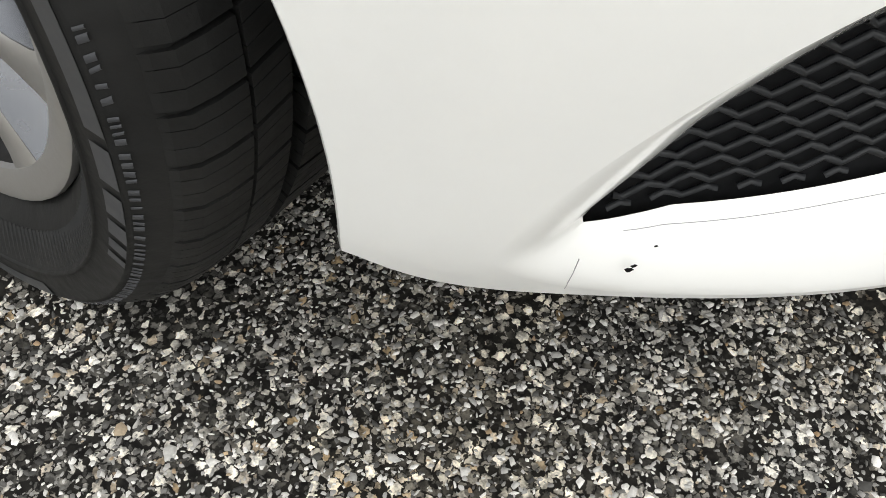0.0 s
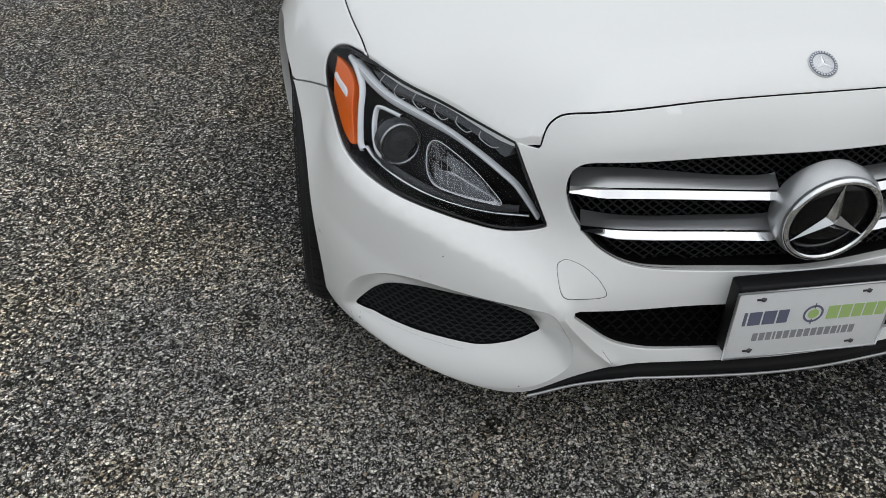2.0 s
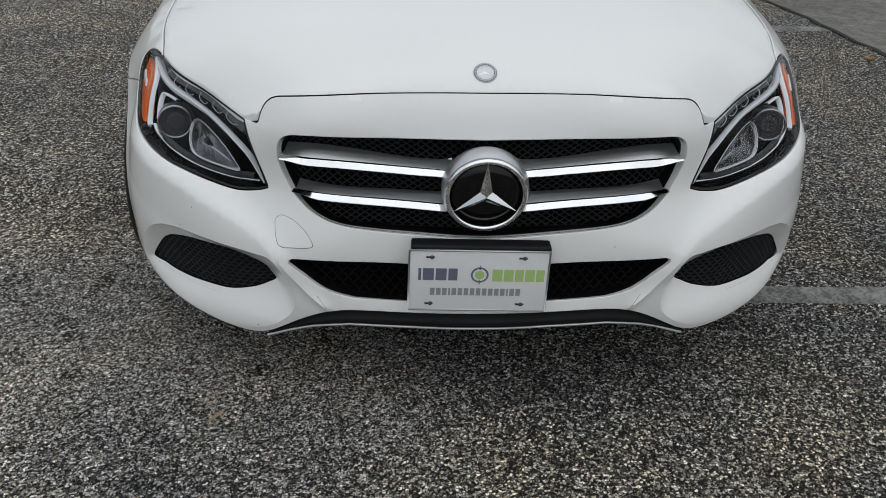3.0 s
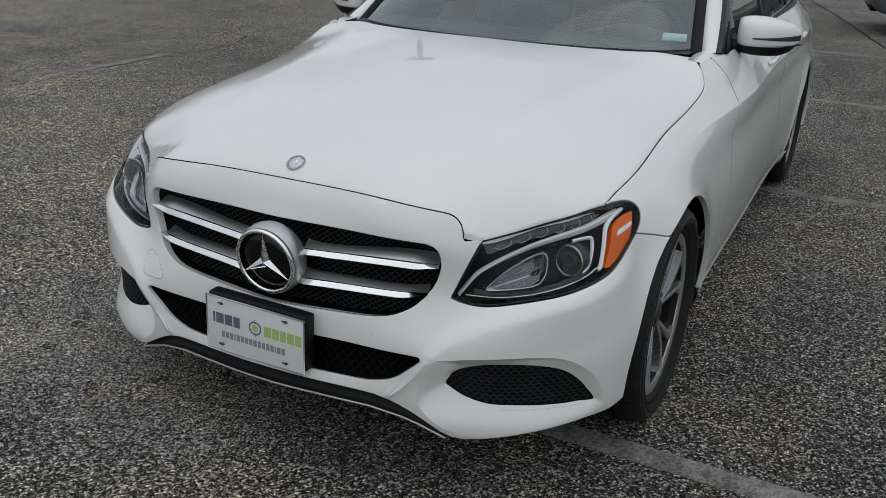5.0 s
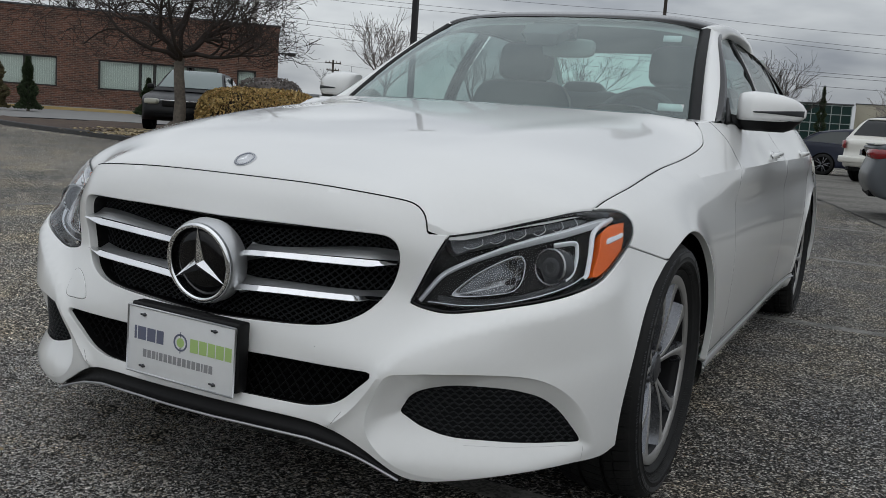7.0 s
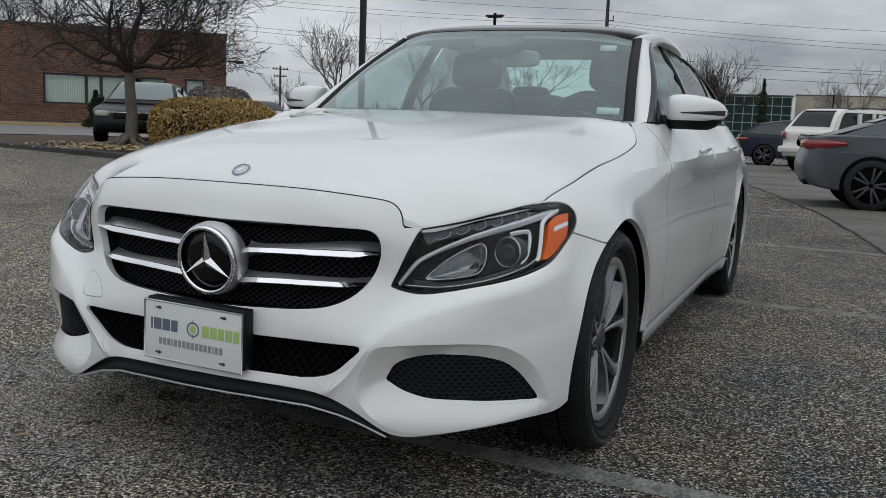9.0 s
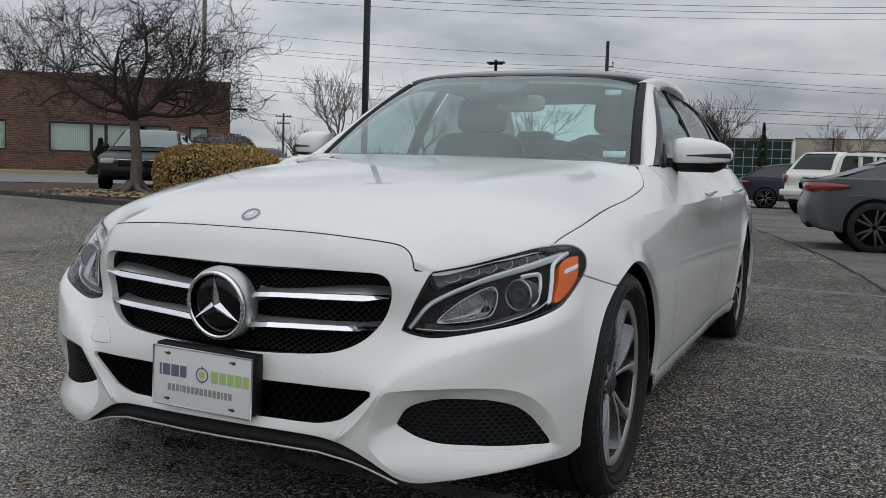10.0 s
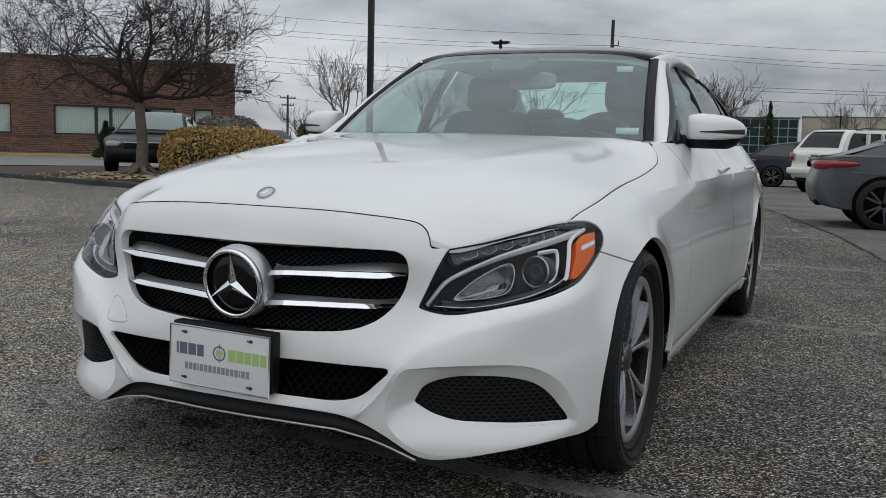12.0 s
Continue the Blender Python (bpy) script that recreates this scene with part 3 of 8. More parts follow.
def blur(table, axis, times):
    for _ in range(times):
        lo = np.concatenate([np.take(table, [0], axis), np.delete(table, -1, axis)], axis)
        hi = np.concatenate([np.delete(table, 0, axis), np.take(table, [-1], axis)], axis)
        table = table * .5 + (lo + hi) * .25
    return table


_st = np.array(STATIONS)                                   # station, level, xy
_mid = _st[:, 4, :]
ARC = np.concatenate([[0], np.cumsum(np.linalg.norm(np.diff(_mid, axis=0), axis=1))])
_full = np.concatenate([_st[1:9][::-1] * np.array([-1, 1]), _st])
_arc = np.concatenate([-ARC[1:9][::-1], ARC])
SMAX, DS, DZ = float(ARC[-1]), .004, .004
_sq = np.arange(-.3, SMAX + DS / 2, DS)
_zq = np.arange(.14, 1.0, DZ)
_lines = np.stack([cubic(_arc, _full[:, k], _sq) for k in range(len(LEVELS))], 1)     # s, level, xy
_grid = np.stack([cubic(LEVELS, _lines[i], _zq) for i in range(len(_sq))])            # s, z, xy
_grid = blur(blur(_grid, 0, 64), 1, 26)


CREASE = np.array([(.43, .392), (.464, .405), (.504, .441), (.550, .466), (.60, .486), (.695, .513), (.784, .533), (.850, .545), (.928, .565), (1.02, .585), (1.08, .600)])
LINE = np.array([(1.15, .728), (1.234, .744), (1.359, .766), (1.535, .783), (1.724, .794), (1.913, .805), (2.157, .817), (2.69, .824), (3.54, .827), (4.25, .832), (4.70, .84)])
FOLD = np.array([(.338, .250), (.348, .264), (.392, .304), (.430, .350), (.453, .386), (.464, .405)])


def folds(a, z):
    """How far the bumper's two creases stand out of the smooth skin."""
    d = z - np.interp(a, CREASE[:, 0], CREASE[:, 1])
    k = np.interp(a, [.43, .470, .60, .80, .95, 1.07], [0, .55, 1, .9, .6, 0])
    r = np.interp(a, [.50, .80, .98], [.002, .006, .012])     # rounder towards the wheel
    u = np.sqrt(d * d + r * r) - r
    h = .0250 * k * np.where(d > 0, np.clip(1 - u / .055, 0, 1) ** 1.7, np.clip(1 - u / .108, 0, 1) ** 1.1)
    mid = lambda q, lo, hi: (lambda t: t * t * (3 - 2 * t))(np.clip((q - lo) / (hi - lo), 0, 1))
    h = h + .013 * mid(a, .40, .52) * (1 - mid(a, .72, .92)) * (1 - mid(z, .20, .30))     # the lower lip
    e = a - np.interp(z, FOLD[:, 1], FOLD[:, 0])
    k = np.interp(z, [.255, .275, .37, .402, .414], [0, 1, 1, .6, 0])
    h = h + .009 * k * np.clip(1 - np.abs(e) / .036, 0, 1) ** 2
    d = z - np.interp(a, LINE[:, 0], LINE[:, 1])              # the shoulder line along wing and doors
    k = np.interp(a, [1.10, 1.18, 1.30, 1.50, 4.3, 4.7], [0, .15, .6, 1, 1, 0])
    h = h + .0100 * k * np.where(d > 0, np.clip(1 - d / .060, 0, 1), np.clip(1 + d / .13, 0, 1)) ** 2
    for mid in (1.401, 4.246):                               # flared wheel arches
        r = np.hypot(a - mid, z - .322)
        h = h + .016 * np.clip((a - .98) / .14, 0, 1) * np.clip(1 - np.maximum(r - .353, 0) / .105, 0, 1) ** 2
    return h


def skin(s, z, inset=0.0):
    """Points (x, y, z) of the car's skin at arc lengths s (minus: the other side) and heights z, set in by inset."""
    s, z = np.atleast_1d(np.asarray(s, float)), np.atleast_1d(np.asarray(z, float))
    sign, a = np.where(s < 0, -1.0, 1.0), np.abs(s)

    def at(a, z):
        i = np.clip((a + .3) / DS, 0, len(_sq) - 1.001)
        k = np.clip((z - .14) / DZ, 0, len(_zq) - 1.001)
        i0, k0 = i.astype(int), k.astype(int)
        fi, fk = (i - i0)[:, None], (k - k0)[:, None]
        return (_grid[i0, k0] * (1 - fi) + _grid[i0 + 1, k0] * fi) * (1 - fk) + (_grid[i0, k0 + 1] * (1 - fi) + _grid[i0 + 1, k0 + 1] * fi) * fk
    p = at(a, z)
    h = folds(a, z)
    if np.any(h > 0):
        ts = at(a + .012, z) - at(a - .012, z)
        ts /= np.linalg.norm(ts, axis=1)[:, None] + 1e-9
        p = p + np.column_stack([ts[:, 1], -ts[:, 0]]) * h[:, None]
    out = np.column_stack([p, z])
    if np.any(inset):
        e = .012
        ts, tz = at(a + e, z) - at(a - e, z), at(a, z + e) - at(a, z - e)
        n = np.cross(np.column_stack([ts, 0 * z]), np.column_stack([tz, 2 * e + 0 * z]))
        n /= np.linalg.norm(n, axis=1)[:, None]             # points outward
        out = out - n * np.broadcast_to(inset, z.shape)[:, None]
    out[:, 0] *= sign
    return out

# ---- the white sedan: outlines on its skin, in arc length and height, for its one half ----
AXLE_F, AXLE_R, HUB_Z, TYRE_R = .785, 3.630, .322, .326
SIDE = .616                                     # arc length less y, along the side


def both(half, closed=True):
    """A closed outline from its half on the plus side, listed from the middle's top to its foot."""
    half = np.asarray(half, float)
    return np.concatenate([half, half[::-1] * np.array([-1, 1])])


def arch(y_mid, from_deg, to_deg, n=24, r=.353, front=.046, tail=.0):
    """The wheel arch's lip, seen from the side; 0 degrees is to the rear, 90 up, 180 to the front."""
    a = np.radians(np.linspace(from_deg, to_deg, n))
    rr = r + front * np.clip((np.degrees(a) - 130) / 65, 0, 1) + tail * np.clip((50 - np.degrees(a)) / 65, 0, 1)
    return np.column_stack([y_mid + SIDE + rr * np.cos(a), HUB_Z + rr * np.sin(a)])


LAMP_IN = [(.545, .677), (.532, .645), (.515, .605), (.499, .567), (.485, .535)]
LAMP_LOW = [(.485, .535), (.515, .526), (.565, .521), (.636, .531), (.702, .543), (.769, .555), (.834, .569), (.884, .582), (.932, .596), (.984, .617), (1.040, .642), (1.082, .662)]
LAMP_OUT = [(1.082, .662), (1.112, .682), (1.132, .706), (1.130, .726), (1.095, .737), (1.005, .738)]
LAMP_TOP = [(1.005, .738), (.950, .737), (.870, .731), (.760, .7135), (.690, .7015), (.630, .691), (.545, .677)]
lamp_loop = np.concatenate([curve_through(c, 6)[:-1] for c in (LAMP_IN, LAMP_LOW, LAMP_OUT, LAMP_TOP)])
HOOD_LINE = [(0, .758), (.12, .7578), (.24, .756), (.36, .750), (.43, .744), (.465, .737), (.485, .724), (.497, .706), (.506, .678)]
ARCH_FRONT = arch(AXLE_F, 121, 193)
SEAM = [(1.082, .662), (1.15, .645), (ARCH_FRONT[0][0], ARCH_FRONT[0][1])]
FOOT = [(ARCH_FRONT[-1][0], ARCH_FRONT[-1][1]), (.967, .214), (.869, .209), (.735, .197), (.613, .180), (.545, .171), (.500, .178), (.466, .195), (.420, .222), (.370, .248), (.320, .263), (.243, .270), (.106, .275), (0, .277)]
bumper_half = np.concatenate([curve_through(HOOD_LINE, 5)[:-1], [(.506, .678)], curve_through(LAMP_IN, 5)[:-1], curve_through(LAMP_LOW, 5)[:-1],
                              curve_through(SEAM, 5)[:-1], ARCH_FRONT[:-1], curve_through(FOOT, 5)])
GRILLE = [(0, .664), (.15, .666), (.30, .668), (.40, .669), (.432, .665), (.449, .653), (.456, .635), (.457, .615), (.453, .595), (.443, .567), (.426, .540), (.402, .514), (.376, .496), (.342, .481), (.296, .470), (.21, .461), (.10, .456), (0, .454)]
INTAKE = [(0, .386), (.17, .386), (.30, .388), (.415, .391), (.434, .387), (.428, .376), (.400, .350), (.374, .327), (.345, .311), (.305, .302), (.27, .300), (.17, .302), (0, .304)]
FOG_HOLE = [(.474, .390), (.51, .398), (.560, .404), (.66, .408), (.754, .404), (.81, .389), (.862, .356), (.905, .308), (.934, .258), (.936, .240), (.89, .222), (.75, .208), (.65, .194), (.56, .188), (.49, .204), (.438, .248), (.430, .300), (.450, .348)]
FOG_MESH = [(.487, .297), (.497, .318), (.510, .338), (.535, .358), (.566, .371), (.602, .379), (.64, .381), (.70, .378), (.745, .372), (.80, .356), (.845, .327), (.878, .293), (.904, .260), (.895, .2525), (.84, .251), (.75, .255), (.68, .260), (.60, .264), (.56, .270), (.53, .277), (.503, .288)]
grille_loop = both(curve_through(GRILLE, 5))
intake_loop = both(curve_through(INTAKE, 5))
fog_loop = curve_through(FOG_HOLE, 6, True)
fog_mesh_loop = curve_through(FOG_MESH, 6, True)
FLIP = np.array([-1, 1])


def on_skin(uv, inset=0.0):
    return skin(uv[:, 0], uv[:, 1], inset)


def resampled(loop, n):
    loop = np.concatenate([loop, loop[:1]])
    d = np.concatenate([[0], np.cumsum(np.linalg.norm(np.diff(loop, axis=0), axis=1))])
    q = np.linspace(0, d[-1], n + 1)[:-1]
    return np.stack([np.interp(q, d, loop[:, i]) for i in range(loop.shape[1])], 1)


def vent_depth(uv):
    """How deep the outer vents' mesh lies: deepest at its inner end."""
    return np.interp(uv[:, 0], [.48, .54, .62, .75, .86, .91], [.058, .045, .034, .029, .026, .014])


car = thing("car", "white four-door sedan parked across faded lines on chip-seal asphalt", "car")
piece = panel(both(bumper_half), [grille_loop, intake_loop, fog_loop, fog_loop * FLIP], on_skin, .011, .0012, .008, .016, .012, [c * f for f in (1, FLIP) for c in (curve_through(CREASE[1:-1], 6), curve_through(FOLD[1:-1], 6))], (2, 3))
# the scoops in which the outer vents sit: sharp under the brow, flowing out over the lower lip
a = evenly(fog_loop, .008)
a = a[::-1] if area2(a) > 0 else a
a = shrink(shrink(a, .0012), .0015)
b = resampled(fog_mesh_loop, len(a))
b = b[::-1] if area2(b) > 0 else b
b = min((np.roll(b, k, 0) for k in range(len(b))), key=lambda q: float(((q - a) ** 2).sum()))
low_lip = np.clip((.330 - a[:, 1]) / .08, 0, 1) * np.clip((a[:, 0] - .43) / .08, 0, 1)
power = .62 + .62 * low_lip + .75 * np.clip((a[:, 0] - .78) / .12, 0, 1)
rings = []
for t in (0, .04, .10, .18, .28, .4, .55, .7, .85, 1.0):
    uv = a * (1 - t) + b * t
    rings.append(skin(uv[:, 0], uv[:, 1], vent_depth(b) * t ** power))
scoop = loft(rings)
vent_seam = [rings[8][i] for i in np.argsort(a[:, 0]) if .60 < a[i, 0] < .915 and a[i, 1] < .262]
bumper = add("front_bumper", welded(*join(piece, scoop, mirrored(scoop))), PAINT, car, "glossy white bumper cover with small stone chips")
soften(bumper, 32)


def lattice(loop, deep, row, pitch, wire, wave=.3, vertical=True, lift=0.0):
    """A moulded lattice inside an outline on the skin: wavy ribs with short links between."""
    lo, hi = loop.min(0), loop.max(0)
    pieces = []
    rows = np.arange(lo[1] + row * .3, hi[1], row)
    for k, z in enumerate(rows):
        s = np.arange(lo[0], hi[0], pitch / 4)
        zz = z + wave * row * np.sin(s / pitch * 2 * math.pi + (k % 2) * math.pi)
        ok = inside(loop, np.column_stack([s, zz]))
        run = []
        for i in range(len(s) + 1):
            if i < len(s) and ok[i]:
                run.append((s[i], zz[i]))
            else:
                if len(run) > 2:
                    r = np.array(run)
                    pieces.append(tube(skin(r[:, 0], r[:, 1], deep(r) if callable(deep) else deep), wire, 4))
                run = []
    return join(*pieces)


for side in (1, -1):
    loop = shrink(fog_mesh_loop, .0015) if area2(fog_mesh_loop) > 0 else shrink(fog_mesh_loop, -.0015)
    net = lattice(loop, lambda uv: vent_depth(uv) + .0035, .0102, .021, .0019, .30)
    add("vent_mesh", net if side > 0 else mirrored(net), VENT_GREY, bumper, "black moulded mesh")
    back = panel(shrink(fog_mesh_loop, -.022 if area2(fog_mesh_loop) > 0 else .022), [], lambda uv, d: skin(uv[:, 0], uv[:, 1], vent_depth(uv) + .0065 + d), .03, 0, .02, .004)
    add("vent_backing", back if side > 0 else mirrored(back), VENT_BACK, bumper)
net = join(lattice(shrink(intake_loop, -.002), .026, .0125, .024, .002, .42))
add("intake_mesh", net, BLACK_MATT, bumper, "black moulded mesh")
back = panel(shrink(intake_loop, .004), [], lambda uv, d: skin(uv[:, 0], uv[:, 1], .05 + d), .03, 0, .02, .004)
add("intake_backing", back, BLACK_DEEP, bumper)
# walls of the lower intake and of the grille opening
for loop, deep in ((intake_loop, .05), (grille_loop, .07)):
    a = resampled(loop, 160)
    if area2(a) > 0:
        a = a[::-1]
    if deep > .06:
        add("opening_lip", loft([skin(a[:, 0], a[:, 1], d) for d in (.010, .016, .021)]), PAINT, bumper)
    wall = loft([skin(a[:, 0], a[:, 1], d) for d in (.010 if deep < .06 else .021, .03, deep)])
    add("opening_wall", wall, BLACK_TRIM, bumper)

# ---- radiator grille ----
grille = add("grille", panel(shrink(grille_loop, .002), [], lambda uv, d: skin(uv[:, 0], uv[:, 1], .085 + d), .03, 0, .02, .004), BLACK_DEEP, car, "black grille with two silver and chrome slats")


def diamonds(loop, deep, cell_x, cell_z, wire):
    lo, hi = loop.min(0), loop.max(0)
    pieces = []
    for lean in (1, -1):
        for c in np.arange(lo[0] - (hi[1] - lo[1]) * cell_x / cell_z, hi[0] + (hi[1] - lo[1]) * cell_x / cell_z, cell_x):
            t = np.linspace(0, 1, 26)
            z = lo[1] + (hi[1] - lo[1]) * t
            s = c + lean * (z - (lo[1] + hi[1]) / 2) * cell_x / cell_z
            ok = inside(loop, np.column_stack([s, z]))
            run = []
            for i in range(len(s) + 1):
                if i < len(s) and ok[i]:
                    run.append((s[i], z[i]))
                else:
                    if len(run) > 1:
                        r = np.array(run)
                        pieces.append(tube(skin(r[:, 0], r[:, 1], deep), wire, 4, caps=False))
                    run = []
    return join(*pieces)


add("mesh", diamonds(grille_loop, .050, .021, .0135, .0017), VENT_GREY, grille, "black diamond mesh")


def slat(z_in, z_out, s_end, s_in=.072):
    """A swept blade that fans out to the badge: satin upper face, chrome lower lip."""
    t = np.linspace(0, 1, 26)
    s = s_in + (s_end - s_in) * t ** 1.15
    mid = z_in + (z_out - z_in) * t ** .8
    fan = np.exp(-t * 5.5)
    taper = np.clip((1 - t) * 7, .2, 1)
    upper, lip = [], []
    for i in range(len(t)):
        g, q, w = .004 + .010 * fan[i], taper[i], fan[i]
        prof = [(mid[i] + .0160 + .8 * g * w, .046), (mid[i] + .0150 * q + .6 * g * w, .026 + .022 * w), (mid[i] + .0140 * q + .5 * g * w, .0205 + .022 * w), (mid[i] + .0015, .0065 + .020 * w), (mid[i] - .002 - .010 * w, .0085 + .020 * w), (mid[i] - .004 - .016 * w, .040)]
        upper.append(np.concatenate([skin(s[i], z, d) for z, d in prof]))
        c = .0 if t[i] > .10 else 1 - t[i] / .10
        prof = [(mid[i] + .0030, .0090 + .003 * c), (mid[i] + .0015, .0040 + .004 * c), (mid[i] - .0105 * q, -.0050 + .010 * c), (mid[i] - .0120 * q, -.0035 + .010 * c), (mid[i] - .0120 * q, .008 + .006 * c), (mid[i] - .003, .014)]
        lip.append(np.concatenate([skin(s[i], z, d) for z, d in prof]))
    return loft(upper, True, True), loft(lip, True, True)


for z_in, z_out, s_end in ((.598, .613, .452), (.524, .538, .426)):
    for side in (1, -1):
        up, lip = slat(z_in, z_out, s_end)
        if side < 0:
            up, lip = mirrored(up), mirrored(lip)
        blade = soften(add("slat", up, SATIN, grille, "satin silver slat"), 40)
        soften(add("chrome_strip", lip, CHROME, blade, "polished chrome strip"), 24)
# the collar, ring and three-pointed star
BADGE = pose(0, .030, .5645, 6, 0, 0)
collar = lathe([(.066, .06), (.090, .052), (.0955, .034), (.0945, .012), (.090, .004), (.082, .004)], 64, "y")
badge = soften(add("badge", moved(collar, BADGE), SATIN, grille, "round silver badge with a three-pointed star"), 40)
ring = lathe([(.0835 + .0060 * math.cos(a), -.003 + .0060 * math.sin(a)) for a in np.linspace(0, 2 * math.pi, 13)], 72, "y")
add("ring", moved(ring, BADGE), CHROME, badge, "chrome ring")
add("badge_face", moved(lathe([(.0005, -.001), (.04, -.001), (.082, -.001), (.082, .012)], 64, "y"), BADGE), BLACK_GLOSS, badge, "gloss black face")
star_v, star_f = [(0, -.0120, 0), (0, .000, 0)], []
for k in range(3):
    a, b = math.pi / 2 + k * 2 * math.pi / 3, math.pi / 2 + (k + .5) * 2 * math.pi / 3
    star_v += [(.0795 * math.cos(a), -.003, .0795 * math.sin(a)), (.0155 * math.cos(b), -.002, .0155 * math.sin(b))]
for k in range(6):
    i, j = 2 + k, 2 + (k + 1) % 6
    star_f += [(0, i, j), (1, j, i)]
add("star", moved((star_v, star_f), BADGE), CHROME, badge, "chrome three-pointed star", smooth=False)

# ---- front lower lip: black spoiler with a bright edge ----
sp = np.linspace(-.50, .50, 61)
top = np.interp(np.abs(sp), [0, .106, .243, .320, .370, .420, .466, .50], [.275, .273, .268, .261, .246, .220, .193, .176])
low = np.interp(np.abs(sp), [0, .15, .30, .38, .44, .48, .50], [.240, .238, .231, .215, .195, .180, .172])
rows = []
for s, a, b in zip(sp, top, low):
    rows.append(np.concatenate([skin(s, a + .004, .012), skin(s, (a * 2 + b) / 3, .016), skin(s, (a + 2 * b) / 3, .006), skin(s, b, -.004), skin(s, b - .003, .004), skin(s, b - .003, .09)]))
spoiler = add("front_spoiler", loft(rows, False), BLACK_TRIM, car, "black plastic front spoiler")
edge = [skin(s, b - .001, -.0045)[0] for s, b in zip(sp, low)]
add("bright_edge", tube(edge, .0032, 6), SATIN, spoiler, "bright metal edge strip")

# ---- tow-eye cover, parking sensors, chips ----
TOW = [(-.467, .470), (-.458, .481), (-.445, .483), (-.42, .474), (-.396, .456), (-.382, .436), (-.379, .425), (-.390, .420), (-.42, .418), (-.448, .419), (-.461, .432)]
add("tow_eye_cover", panel(curve_through(TOW, 5, True), [], lambda uv, d: skin(uv[:, 0], uv[:, 1], d - .0012), .012, .0, .006, .004), PAINT, bumper)
groove = resampled(curve_through(TOW, 5, True), 90)
add("tow_cover_joint", tube(skin(groove[:, 0], groove[:, 1], .0004), .0008, 4, True), BLACK_TRIM, bumper)


def chip(s, z, r, seed, deep=0.0):
    rnd = random.Random(seed)
    ring = [(s + r * (.6 + .6 * rnd.random()) * math.cos(a), z + r * (.6 + .6 * rnd.random()) * math.sin(a)) for a in np.linspace(0, 2 * math.pi, 12)[:-1]]
    p = skin([q[0] for q in ring], [q[1] for q in ring], deep - .0009)
    return [*p, skin(s, z, deep - .0012)[0]], [(i, (i + 1) % 11, 11) for i in range(11)]


chips_at = [(-.881, .2370, .0022), (-.8795, .2405, .0016), (-.874, .2570, .0010), (-.672, .475, .0014), (-.72, .42, .0010), (.30, .425, .0012), (-.52, .2, .0016)]
for i, (s, z, r) in enumerate(chips_at):
    add("stone_chip", chip(s, z, r, i, .0030 if i < 3 else 0), BLACK_MATT, bumper, "dark stone chip")
SCUFF = speckled("scuffed_paint", (.40, .34, .29), .6, .3, 300)
scuff = [chip(-1.001 + .0050 * math.cos(q) * w, .3935 + .0031 * math.sin(q) * w, .0013, 40 + i) for i, (q, w) in enumerate((.57 * i, 1 + .2 * math.sin(i * 2.3)) for i in range(11))]
scuff += [chip(-1.001 + dx, .3935 + dz, r, 60 + i) for i, (dx, dz, r) in enumerate([(.0068, -.0022, .0015), (.0092, -.003, .0010), (.0015, -.001, .0010)])]
add("scuff", join(*scuff), SCUFF, bumper, "grey-brown scuff in the paint")
for flip in (lambda p: p, mirrored):
    add("vent_seam", flip(tube([Vector(p) for p in vent_seam], .00022, 4)), BAR_GREY, bumper, "fine dark seam under the vent")
# fine joint between bumper skirt and its corner piece, below the outer vents
for side in (1, -1):
    line = [skin(side * s, z, .0)[0] for s, z in ((.9055, .250), (.906, .237), (.907, .220))]
    add("skirt_joint", tube(line, .0002, 4), BAR_GREY, bumper)
    line = [skin(side * s, z, .0)[0] for s, z in ((.374, .300), (.356, .275), (.346, .262))]
    add("skirt_joint", tube(line, .0004, 4), ALLOY_DARK, bumper)

# ---- bonnet ----
_zc_y = np.array([.10, .133, .150, .173, .22, .30, .45, .65, .90, 1.15, 1.40, 1.60])
_zc = np.array([.728, .757, .774, .789, .809, .834, .866, .897, .928, .953, .974, .988])
wing_top = [(1.005, .738), (1.100, .757), (1.209, .777), (1.344, .798), (1.532, .819), (1.657, .832), (1.753, .844), (1.869, .863), (1.956, .883), (2.004, .905), (2.040, .930), (2.062, .951)]
front3 = skin(*curve_through(HOOD_LINE, 5).T)
lamp3 = skin(*curve_through(LAMP_TOP[::-1], 5).T)
side3 = skin(*curve_through(wing_top, 5).T)
rear_edge = [(side3[-1][0], side3[-1][1]), (.722, 1.466), (.690, 1.484), (.60, 1.470), (.45, 1.410), (.25, 1.368), (0, 1.352)]
rim3 = np.concatenate([evenly(q, .035, False) for q in (front3, lamp3, side3, np.array([(x, y, float(np.interp(abs(x), [0, .45, .60], [.970, .9662, .965]))) for x, y in rear_edge[3:]]))])
_side_edge = np.concatenate([lamp3[:-1], side3])
_side_edge = _side_edge[np.argsort(_side_edge[:, 1])]
_ey = np.arange(-.2, 1.9, .01)
_ex, _ez = (blur(np.interp(_ey, _side_edge[:, 1], _side_edge[:, k]), 0, 40) for k in (0, 2))
_mz = blur(np.interp(_ey, np.arange(.05, 1.62, .01), cubic(_zc_y, _zc, np.arange(.05, 1.62, .01))), 0, 12)


